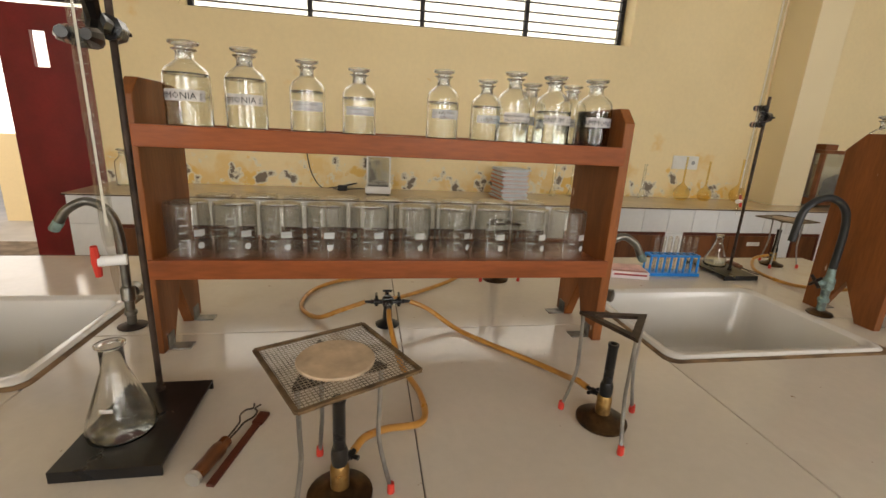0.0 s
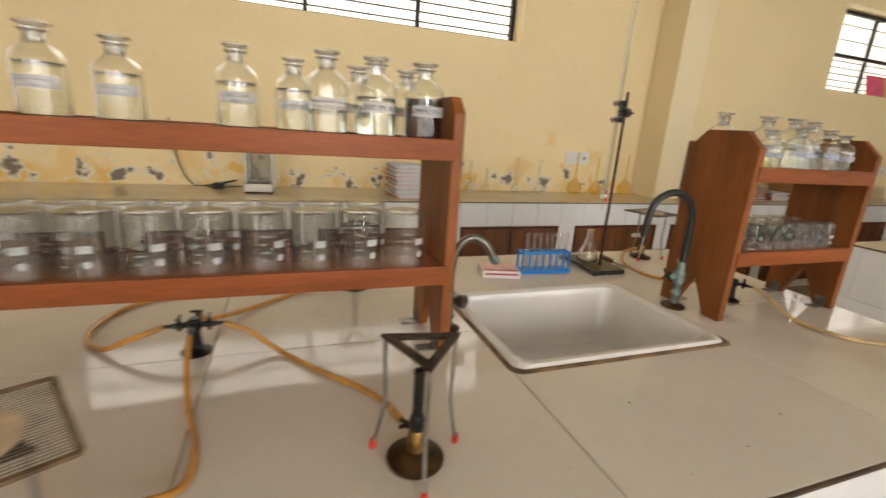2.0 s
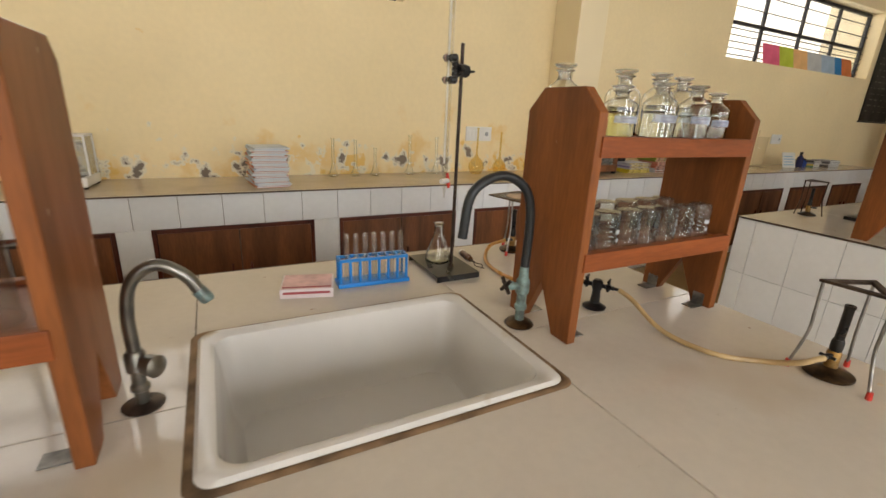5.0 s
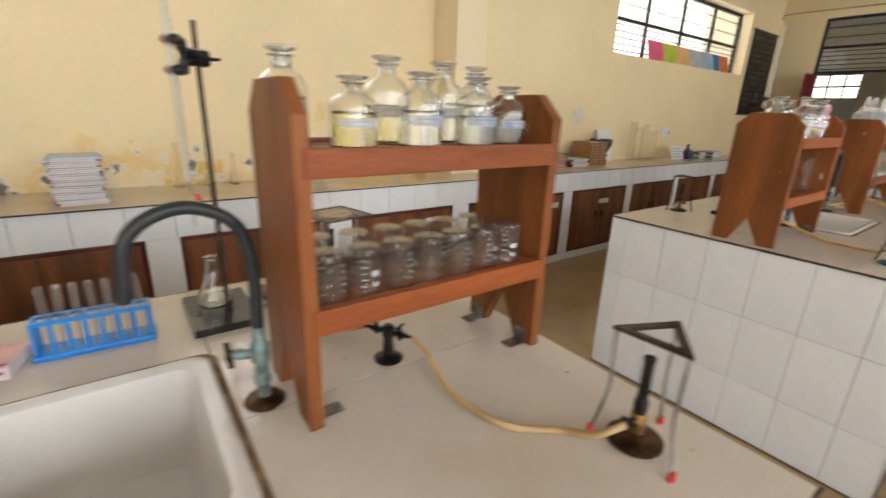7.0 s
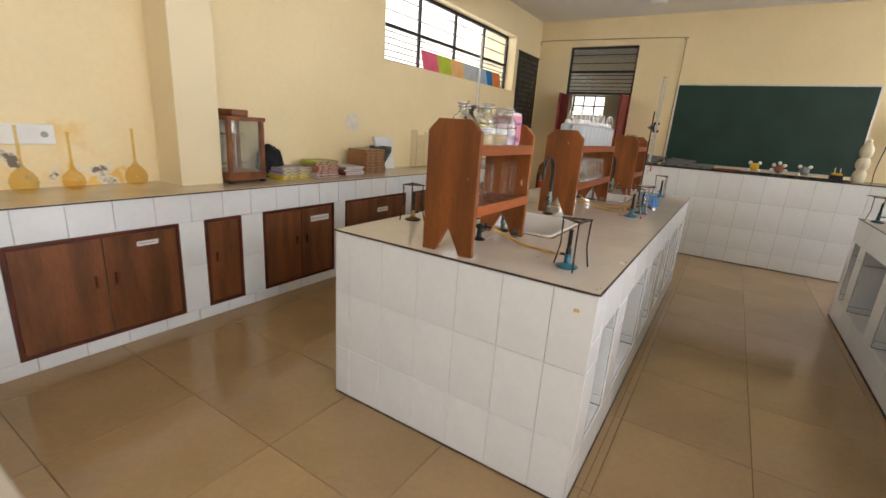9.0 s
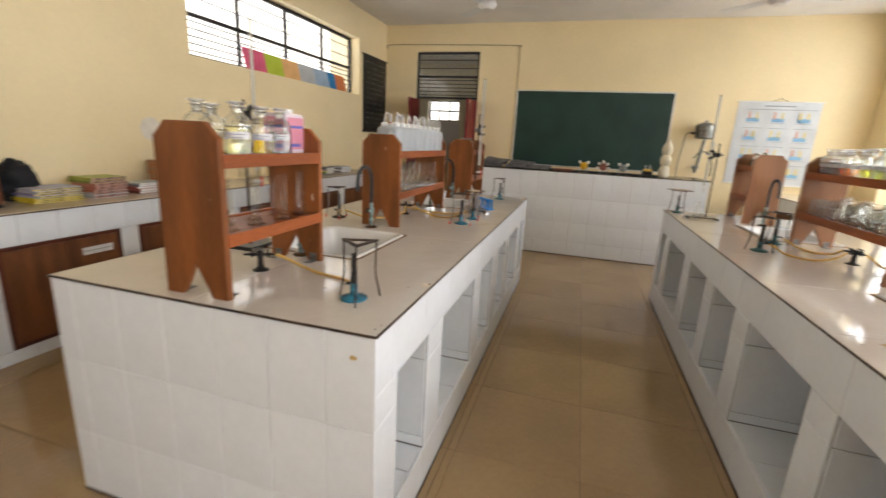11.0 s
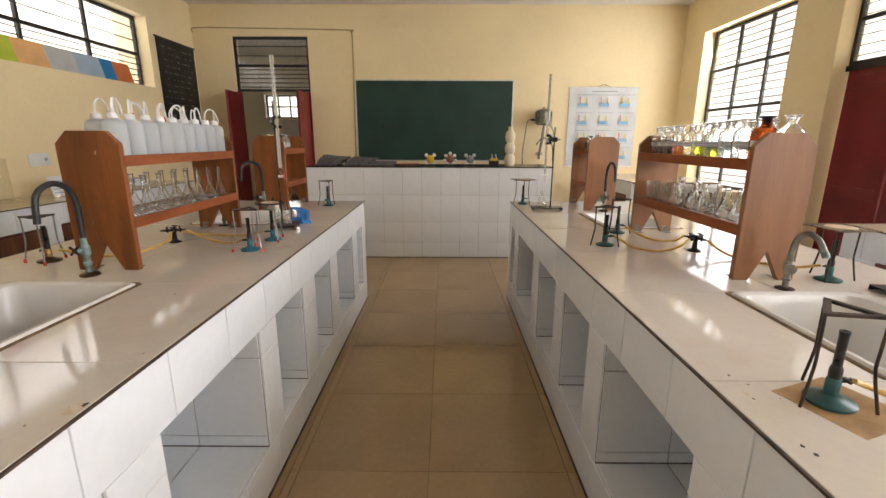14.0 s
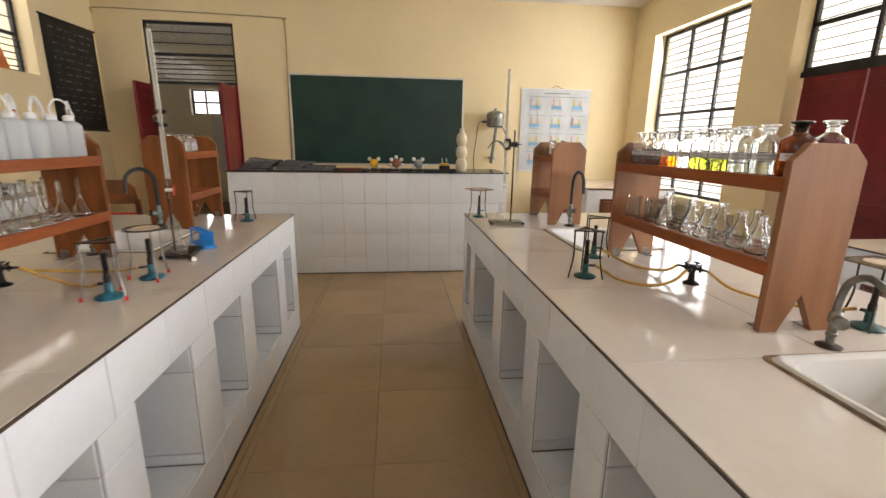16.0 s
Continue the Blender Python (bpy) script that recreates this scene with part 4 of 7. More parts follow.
def beaker(r, h, upturned=True, label="upturned clear glass beaker with white markings"):
    b = thing("beaker", label, "beaker")
    prof = [(r * 1.05, 0.0), (r * 1.0, 0.004), (r, h * 0.5), (r, h - 0.008), (r * 0.94, h - 0.002), (r * 0.6, h), (0, h - 0.001)]
    inner = [(r * 1.05, 0.0), (r * 1.04, -0.0), (r - 0.0018, 0.006), (r - 0.0018, h - 0.012), (r * 0.9, h - 0.005), (0, h - 0.004)]
    if not upturned:
        prof, inner = [(a, h - z) for a, z in prof], [(a, h - z) for a, z in inner]
    bm = lathe(prof, 24)
    lathe(inner, 24, bm)
    part("glass", bm, CLEAR, b, smooth=True)
    zb = h - 0.0035 if upturned else 0.0015
    part("base", lathe([(0, zb), (r * 0.88, zb), (r * 0.93, zb - 0.001), (r * 0.88, zb - 0.002), (0, zb - 0.002)], 24), BASEGLASS, b, "thick glass base", smooth=True)
    bm = bmesh.new()
    rows = [(0.22 + 0.13 * k, -0.42, -0.10 if k % 2 else -0.22) for k in range(5)]
    for z, a, c in rows:
        tmp = band(r + 0.0007, z * h, z * h + 0.0022, a, c, 4)
        me = bpy.data.meshes.new("m")
        tmp.to_mesh(me)
        tmp.free()
        bm.from_mesh(me)
        bpy.data.meshes.remove(me)
    tmp = band(r + 0.0007, 0.42 * h, 0.53 * h, 0.12, 0.62, 6)
    me = bpy.data.meshes.new("m")
    tmp.to_mesh(me)
    tmp.free()
    bm.from_mesh(me)
    bpy.data.meshes.remove(me)
    n = 12
    ctr = bm.verts.new(((r + 0.0008) * math.sin(0.4), -(r + 0.0008) * math.cos(0.4), 0.25 * h))
    ring = []
    for k in range(n):
        u, v = 0.16 * math.cos(2 * math.pi * k / n), 0.16 * r * math.sin(2 * math.pi * k / n)
        ring.append(bm.verts.new(((r + 0.0008) * math.sin(0.4 + u), -(r + 0.0008) * math.cos(0.4 + u), 0.25 * h + v)))
    for k in range(n):
        bm.faces.new((ctr, ring[k], ring[(k + 1) % n]))
    part("marking", bm, PRINT, b, "white printed scale")
    return b


def conical_flask(r, h, fluid=None, label="clear conical glass flask", glass=None):
    f = thing("conical_flask", label, "flask")
    prof = [(0, 0.002), (r * 0.85, 0.0), (r * 0.97, 0.004), (r, 0.012), (r * 0.94, 0.028), (r * 0.36, h * 0.72), (r * 0.33, h * 0.77), (r * 0.33, h * 0.96), (r * 0.42, h * 0.985), (r * 0.42, h), (r * 0.37, h * 0.995)]
    w = 0.0016
    prof = prof + [(r * 0.33 - w, h * 0.96), (r * 0.33 - w, h * 0.77), (r * 0.36 - w, h * 0.72 - 0.001), (r * 0.94 - w, 0.028), (r - w, 0.013), (r * 0.95 - w, 0.006), (r * 0.8, 0.0025), (0, 0.0045)]
    part("glass", lathe(prof, 28), glass or BOTTLEGLASS, f, smooth=True)
    if fluid:
        q = 0.0025
        part("liquid", lathe([(0, 0.005), (r * 0.9 - q, 0.0065), (r - q, 0.0135), (r * 0.93 - q, 0.03), (0, 0.03)], 28), fluid, f, smooth=True)
    part("marking", band(r * 0.70 + 0.001, 0.36 * h, 0.40 * h, -0.3, 0.25, 6), MARK, f)
    return f


def volumetric_flask(r, h, glass=None, bulb=True, label="clear glass flask with a long neck"):
    f = thing("volumetric_flask", label, "flask")
    if bulb:
        prof = [(0, 0.003), (r * 0.6, 0.0), (r * 0.85, r * 0.25), (r, r * 0.8), (r * 0.93, r * 1.25), (r * 0.66, r * 1.7), (r * 0.30, r * 2.05), (0.008, r * 2.4), (0.0075, h * 0.97), (0.011, h * 0.985), (0.011, h)]
    else:
        prof = [(0, 0.002), (r * 0.9, 0.0), (r, 0.005), (r * 0.96, 0.016), (r * 0.62, 0.044), (0.0135, 0.068), (0.0098, 0.084), (0.0098, h * 0.96), (0.0128, h * 0.985), (0.0128, h)]
    if not glass:
        prof = prof + [(max(a - 0.0016, 0.001), z + 0.0005) for a, z in reversed(prof[1:-1])] + [(0, 0.005)]
    part("glass", lathe(prof, 20), glass or BOTTLEGLASS, f, smooth=True)
    return f


def measuring_cylinder(r, h, label="tall clear glass measuring cylinder"):
    c = thing("measuring_cylinder", label, "cylinder")
    part("foot", lathe([(0, 0), (r * 2.0, 0), (r * 2.05, 0.004), (r * 1.2, 0.012), (r, 0.018)], 16), CLEAR, c, smooth=True)
    part("tube", lathe([(0, 0.02), (r * 0.95, 0.019), (r, 0.024), (r, h * 0.97), (r * 1.2, h), (r * 1.15, h)], 16), CLEAR, c, smooth=True)
    bm = bmesh.new()
    for k in range(10):
        box(bm, -0.004, 0.004 if k % 5 else 0.008, -r - 0.001, -r - 0.0004, h * (0.2 + 0.07 * k), h * (0.2 + 0.07 * k) + 0.001)
    part("marking", bm, MARK, c)
    return c


def wash_bottle(r, tip=None, label="translucent white plastic wash bottle with a curved spout"):
    w = thing("wash_bottle", label, "bottle")
    part("body", lathe([(0, 0.002), (r * 0.92, 0), (r, 0.006), (r, 0.128), (r * 0.95, 0.136), (r * 0.78, 0.144), (r * 0.45, 0.151), (r * 0.38, 0.154), (r * 0.38, 0.158), (0, 0.158)], 24), WASHPLASTIC, w, smooth=True)
    part("cap", lathe([(r * 0.42, 0.152), (r * 0.45, 0.153), (r * 0.45, 0.168), (r * 0.36, 0.173), (0.007, 0.176), (0, 0.176)], 18), WHITEPLASTIC, w, smooth=True)
    pts = curve_points([(0, 0, 0.174), (0.002, 0, 0.200), (0.018, 0, 0.226), (0.042, 0, 0.231), (0.066, 0, 0.214), (0.080, 0, 0.182), (0.085, 0, 0.166)], 6)
    part("spout", tube(pts, 0.0036, 8), WHITEPLASTIC, w, smooth=True)
    if tip:
        part("tip", tube([(0.0795, 0, 0.183), (0.086, 0, 0.158)], 0.0046, 7), tip, w, "red plastic tip")
    return w


def tripod(leg_mat, tip_mat, pad=False, round_top=False, label="iron tripod stand", top_mat=None):
    """Three splayed legs under an iron triangle; 0.2 m high."""
    t = thing("tripod", label, "tripod")
    hgt, rt, rf = 0.20, 0.062, 0.078
    tops = [(rt * math.cos(radians(90 + 120 * k)), rt * math.sin(radians(90 + 120 * k))) for k in range(3)]
    feet = [(rf * math.cos(radians(90 + 120 * k)), rf * math.sin(radians(90 + 120 * k))) for k in range(3)]
    if round_top:
        part("ring", lathe([(0.066, hgt - 0.004), (0.074, hgt - 0.004), (0.074, hgt + 0.002), (0.066, hgt + 0.002), (0.066, hgt - 0.004)], 28), top_mat or IRON, t, smooth=True)
        part("pad", lathe([(0, hgt), (0.045, hgt), (0.045, hgt + 0.003), (0, hgt + 0.003)], 24), CERWOOL, t)
    else:
        bm = bmesh.new()
        outer = [bm.verts.new((x * 1.12, y * 1.12, z)) for z in (hgt - 0.003, hgt + 0.003) for x, y in tops]
        inner = [bm.verts.new((x * 0.72, y * 0.72, z)) for z in (hgt - 0.003, hgt + 0.003) for x, y in tops]
        for k in range(3):
            j = (k + 1) % 3
            bm.faces.new((outer[3 + k], outer[3 + j], inner[3 + j], inner[3 + k]))
            bm.faces.new((outer[k], inner[k], inner[j], outer[j]))
            bm.faces.new((outer[k], outer[j], outer[3 + j], outer[3 + k]))
            bm.faces.new((inner[k], inner[3 + k], inner[3 + j], inner[j]))
        part("triangle", bm, top_mat or IRON, t)
    for (tx, ty), (fx_, fy_) in zip(tops, feet):
        pts = curve_points([(tx, ty, hgt - 0.002), (tx * 0.97, ty * 0.97, 0.13), (tx * 0.98, ty * 0.98, 0.085), (fx_, fy_, 0.004)], 5)
        leg = part("leg", tube(pts, 0.0032, 7), leg_mat, t, smooth=True)
        if tip_mat:
            part("tip", lathe([(0, 0), (0.0052, 0), (0.0058, 0.003), (0.005, 0.016), (0.0, 0.016)], 8, at=(fx_, fy_, 0)), tip_mat, leg, "red rubber tip")
    return t


def wire_gauze():
    g = thing("wire_gauze", "square wire gauze with a round ceramic centre", "gauze")
    s, n = 0.079, 30
    bm = bmesh.new()
    for k in range(n + 1):
        u = -s + 2 * s * k / n
        box(bm, u - 0.0004, u + 0.0004, -s, s, 0.0002, 0.0010)
        box(bm, -s, s, u - 0.0004, u + 0.0004, 0.0006, 0.0014)
    part("mesh", bm, GAUZE, g)
    part("rim", boxes((-s - 0.003, -s + 0.003, -s, s, -0.001, 0.003), (s - 0.003, s + 0.003, -s, s, -0.001, 0.003), (-s, s, -s - 0.003, -s + 0.003, -0.001, 0.003), (-s, s, s - 0.003, s + 0.003, -0.001, 0.003), bevel=0.0008), material("rusty_rim", (0.22, 0.14, 0.07), 0.6, metal=0.3, vary=0.35, scale=25), g)
    part("pad", lathe([(0, 0.0), (0.05, 0.0), (0.0505, 0.003), (0.049, 0.0045), (0, 0.0048)], 40), CERWOOL, g)
    return g


def burner(base_mat, body_mat, tube_mat, face=0.0, label="gas burner with a brass body", big=1.0):
    b = thing("gas_burner", label, "burner")
    part("base", lathe([(0, 0), (0.043, 0), (0.045, 0.003), (0.045, 0.007), (0.040, 0.010), (0.024, 0.014), (0.015, 0.020), (0.0, 0.020)], 28), base_mat, b, smooth=True)
    part("body", lathe([(0, 0.016), (0.013, 0.017), (0.013, 0.052), (0.011, 0.056), (0, 0.056)], 18), body_mat, b, smooth=True)
    part("collar", lathe([(0, 0.052), (0.0105, 0.054), (0.0115, 0.062), (0.0115, 0.076), (0.0095, 0.082), (0, 0.082)], 16), tube_mat, b, smooth=True)
    part("barrel", lathe([(0.0085, 0.08), (0.0085, 0.150), (0.0095, 0.152), (0.0095, 0.157), (0.006, 0.157), (0.006, 0.14)], 16), tube_mat, b, smooth=True)
    d = Vector((math.cos(face), math.sin(face), 0))
    z = Vector((0, 0, 0.048))
    part("inlet", tube([d * 0.010 + z, d * 0.022 + z, d * 0.023 + z, d * 0.030 + z, d * 0.031 + z, d * 0.042 + z], [0.004, 0.004, 0.0062, 0.0062, 0.0042, 0.0036], 10), tube_mat, b, smooth=True)
    s = Vector((-d.y, d.x, 0))
    part("tap", tube([d * 0.026 + z - s * 0.014, d * 0.026 + z + s * 0.014], 0.0035, 8), tube_mat, b, smooth=True)
    return b


def gas_tap(arms, label="black iron gas tap with several outlets"):
    g = thing("gas_tap", label, "tap", "bench gas taps")
    part("flange", lathe([(0, 0), (0.030, 0), (0.031, 0.004), (0.022, 0.009), (0.013, 0.014), (0.0105, 0.05), (0.014, 0.056), (0.014, 0.074), (0.009, 0.080), (0, 0.081)], 20), BLACKPAINT, g, smooth=True)
    for a in arms:
        d = Vector((math.cos(radians(a)), math.sin(radians(a)), 0))
        s, z = Vector((-d.y, d.x, 0)), Vector((0, 0, 0.064))
        n = part("outlet", tube([d * 0.008 + z, d * 0.022 + z, d * 0.023 + z, d * 0.034 + z, d * 0.035 + z, d * 0.042 + z, d * 0.043 + z, d * 0.060 + z], [0.006, 0.006, 0.0085, 0.0085, 0.005, 0.0065, 0.0045, 0.0035], 10), BLACKPAINT, g, smooth=True)
        q = d * 0.0285 + z
        part("lever", tube([q - s * 0.002 + Vector((0, 0, -0.012)), q + Vector((0, 0, 0.016)), q + Vector((0, 0, 0.018)) - s * 0.012, q + Vector((0, 0, 0.019)) + s * 0.012], [0.004, 0.004, 0.0035, 0.003], 8), BLACKPAINT, n, smooth=True)
    return g


def hose_line(name, label, pts, r, mat, group="rubber gas tubes"):
    return tagged(part(name, tube(curve_points(pts, 10), r, 10), mat, smooth=True), label, "tube", group)


def retort_stand(h, clamp_z, arm, label="black metal retort stand on a flat base", bw=0.145, bd=0.22, rod=(0, 0)):
    """The base is centred; rod: where the bar stands; arm: where the clamp reaches, from the bar."""
    s = thing("retort_stand", label, "stand", "retort stands")
    part("base", prism([(-bd / 2, 0), (-bd / 2, 0.018), (bd / 2, 0.018), (bd / 2, 0), (bd / 2 - 0.003, 0), (bd / 2 - 0.003, 0.014), (-bd / 2 + 0.003, 0.014), (-bd / 2 + 0.003, 0)], "x", -bw / 2, bw / 2), BLACKPAINT, s)
    x, y = rod
    part("rod", tube([(x, y, 0.018), (x, y, 0.026), (x, y, 0.027), (x, y, h)], [0.008, 0.008, 0.0052, 0.0052], 12), IRON, s, smooth=True)
    a = Vector((arm[0], arm[1], 0))
    d = a.normalized()
    p = Vector((x, y, clamp_z))
    e = Vector((-d.y, d.x, 0))
    c = part("clamp", tube([p - d * 0.022, p - d * 0.02, p + d * 0.02, p + d * 0.021, p + a * 0.55], [0.013, 0.018, 0.018, 0.011, 0.014], 8), BLACKPAINT, s, smooth=True)
    for dz in (-0.028, 0.028):
        q = Vector((0, 0, dz))
        part("jaw", tube([p + a * 0.5, p + a * 0.62 + q, p + a * 0.8 + q - e * 0.008, p + a + q - e * 0.016, p + a * 1.12 + q - e * 0.012], [0.009, 0.0115, 0.0115, 0.010, 0.007], 8), BLACKPAINT, c, smooth=True)
        part("jaw", tube([p + a * 0.5, p + a * 0.62 + q, p + a * 0.8 + q + e * 0.008, p + a + q + e * 0.016, p + a * 1.12 + q + e * 0.012], [0.009, 0.0115, 0.0115, 0.010, 0.007], 8), BLACKPAINT, c, smooth=True)
        part("cork", tube([p + a + q - e * 0.013, p + a + q - e * 0.0095], 0.011, 8), CORK, c, "pale cork pad")
    part("screw", tube([p - d * 0.02, p - d * 0.04, p - d * 0.041 + e * 0.014, p - d * 0.041 - e * 0.014], [0.004, 0.004, 0.003, 0.003], 7), BLACKPAINT, c, smooth=True)
    return s


CORK = material("cork", (0.50, 0.34, 0.26), 0.8, vary=0.2, scale=60)


def burette(h, r=0.0095, label="long glass burette held upright in a clamp", tap=None, stripe=0.9):
    b = thing("burette", label, "burette", "burettes")
    part("tube", lathe([(0.0032, 0.055), (r * 0.7, 0.065), (r, 0.08), (r, h), (r * 1.15, h + 0.003), (r * 1.1, h + 0.004), (r * 0.78, h), (r * 0.78, 0.085), (r * 0.5, 0.07)], 16), CLEAR, b, smooth=True)
    if stripe:
        part("stripe", band(r * 0.74, 0.10, h - 0.005, math.pi - stripe, math.pi + stripe, 14), MARK, b, "white enamel back stripe")
    part("jet", lathe([(0.0045, 0.055), (0.0045, 0.03), (0.0028, 0.012), (0.0015, 0.0), (0, 0.0)], 12), CLEAR, b, smooth=True)
    part("stopcock", tube([(-0.016, 0, 0.05), (0.016, 0, 0.05)], 0.0075, 10), WHITEPLASTIC, b, smooth=True)
    part("key", tube([(0.018, -0.004, 0.028), (0.018, 0, 0.05), (0.018, 0.004, 0.072)], [0.0042, 0.006, 0.0042], 8), tap or RED, b, "white stopcock key" if tap else "red stopcock key", smooth=True)
    bm = bmesh.new()
    n = int((h - 0.14) / 0.012)
    for i in range(n):
        box(bm, -0.003, 0.004 if i % 5 else 0.007, -r - 0.0008, -r - 0.0003, 0.12 + 0.012 * i, 0.1208 + 0.012 * i)
    part("marking", bm, MARK, b)
    return b


def swan_tap(span, top, ang, mat=None, knob=None, label="metal swan-neck water tap beside the sink"):
    t = thing("water_tap", label, "tap", "bench water taps")
    m = mat or CHROME
    d = Vector((math.cos(radians(ang)), math.sin(radians(ang)), 0))
    part("flange", lathe([(0, 0), (0.030, 0), (0.032, 0.003), (0.020, 0.008), (0.0, 0.009)], 20), IRON, t, smooth=True)
    part("stem", lathe([(0.010, 0.005), (0.0105, 0.03), (0.014, 0.033), (0.014, 0.04), (0.0105, 0.044), (0.0105, 0.066), (0.0155, 0.069), (0.0155, 0.098), (0.0115, 0.104), (0.0, 0.104)], 16), m, t, smooth=True)
    z = Vector((0, 0, 1))
    pts = curve_points([z * 0.10, z * (top - 0.08), z * (top - 0.025) + d * span * 0.12, z * top + d * span * 0.45, z * (top - 0.018) + d * span * 0.8, z * (top - 0.05) + d * span, ], 7)
    part("spout", tube(pts, 0.0098, 12), m, t, smooth=True)
    e = pts[-1]
    part("nozzle", tube([e + z * 0.004 - d * 0.003, e - z * 0.012 + d * 0.008, e - z * 0.016 + d * 0.010], [0.0112, 0.0112, 0.0095], 12), VERDIGRIS, t, "verdigris stained nozzle", smooth=True)
    s = Vector((math.cos(radians(knob)), math.sin(radians(knob)), 0)) if knob is not None else Vector((d.y, -d.x, 0))
    part("knob", tube([z * 0.083, z * 0.083 + s * 0.02, z * 0.083 + s * 0.021, z * 0.083 + s * 0.042, z * 0.083 + s * 0.046], [0.006, 0.006, 0.0165, 0.0185, 0.012], 14), CHROME, t, "round chrome knob", smooth=True)
    return t


def hose_tap(span, top, drop, ang, label="corroded water tap with a black rubber hose bent over the sink"):
    t = thing("water_tap", label, "tap", "bench water taps")
    d, z = Vector((math.cos(radians(ang)), math.sin(radians(ang)), 0)), Vector((0, 0, 1))
    part("flange", lathe([(0, 0), (0.034, 0), (0.036, 0.003), (0.030, 0.010), (0.016, 0.014), (0, 0.014)], 22), DARKBRASS, t, smooth=True)
    part("stem", lathe([(0.0115, 0.01), (0.0115, 0.04), (0.015, 0.043), (0.015, 0.052), (0.0115, 0.056), (0.012, 0.08), (0.0165, 0.085), (0.0165, 0.115), (0.012, 0.122), (0.0105, 0.150), (0, 0.150)], 16), VERDIGRIS, t, smooth=True)
    a = d
    v = part("valve", tube([z * 0.10, z * 0.104 + a * 0.03, z * 0.106 + a * 0.031, z * 0.108 + a * 0.045], [0.009, 0.009, 0.011, 0.007], 10), VERDIGRIS, t, smooth=True)
    q = z * 0.109 + a * 0.05
    for k in range(4):
        e = (Vector((-a.y, a.x, 0)) * math.cos(radians(45 + 90 * k)) + z * math.sin(radians(45 + 90 * k)))
        part("spoke", tube([q, q + e * 0.022], [0.0055, 0.0045], 7), IRON, v, smooth=True)
    pts = curve_points([z * 0.135, z * (top - 0.09), z * (top - 0.025) + d * span * 0.15, z * top + d * span * 0.52, z * (top - 0.035) + d * span * 0.9, z * (top - drop) + d * span], 7)
    part("hose", tube(pts, 0.0105, 12), HOSE, t, "black rubber hose", smooth=True)
    return t


def test_tube_rack():
    k = thing("test_tube_rack", "bright blue plastic test tube rack holding empty tubes", "rack")
    w, d = 0.21, 0.062
    part("base", boxes((-w / 2, w / 2, -d / 2, d / 2, 0, 0.012), bevel=0.003), BLUEPLASTIC, k)
    bm = boxes((-w / 2 + 0.004, w / 2 - 0.004, -0.024, -0.016, 0.074, 0.082), (-w / 2 + 0.004, w / 2 - 0.004, 0.016, 0.024, 0.074, 0.082), bevel=0.001)
    for i in range(8):
        x = -w / 2 + 0.007 + i * (w - 0.014) / 7
        box(bm, x - 0.003, x + 0.003, -0.016, 0.016, 0.074, 0.082)
    part("top_plate", bm, BLUEPLASTIC, k)
    for i in range(8):
        x = -w / 2 + 0.008 + i * (w - 0.016) / 7
        part("post", tube([(x, -0.02, 0.011), (x, -0.02, 0.075)], 0.0042, 8), BLUEPLASTIC, k, smooth=True)
        if i in (0, 7):
            part("post", tube([(x, 0.02, 0.011), (x, 0.02, 0.075)], 0.0042, 8), BLUEPLASTIC, k, smooth=True)
    return k


def test_tube():
    t = thing("test_tube", "empty clear glass test tube upside down in the rack", "test tube", "tubes in the rack")
    part("glass", lathe([(0.0082, 0.0), (0.008, 0.004), (0.008, 0.128), (0.0062, 0.138), (0, 0.141)], 12), TUBEGLASS, t, smooth=True)
    return t


TUBEGLASS = thin_glass("test_tube_glass", (0.90, 0.88, 0.84), 0.03, 1.6, 0.10)


def tube_holder():
    t = thing("test_tube_holder", "test tube holder with a varnished wooden handle", "holder")
    part("handle", tube(curve_points([(0, 0, 0.011), (0.02, 0, 0.011), (0.05, 0, 0.011), (0.075, 0, 0.011)], 4), [0.0105] * 3 + [0.011] * 4 + [0.012] * 3 + [0.0095] * 3, 12), HANDLE, t, smooth=True)
    part("cap", tube([(-0.006, 0, 0.011), (0.001, 0, 0.011)], 0.0112, 12), ALUM, t, "bare metal end cap", smooth=True)
    for s in (-1, 1):
        part("wire", tube(curve_points([(0.07, s * 0.002, 0.011), (0.105, s * 0.003, 0.011), (0.12, s * 0.004, 0.012), (0.135, s * 0.012, 0.013), (0.15, s * 0.010, 0.013), (0.158, s * 0.002, 0.012), (0.17, s * 0.006, 0.012)], 4), 0.0016, 6), IRON, t, smooth=True)
    return t


def turned(x, y, z, a=0):
    return pose(x, y, z, 0, 0, a)


UP, LOW = TOP + 0.447, TOP + 0.205

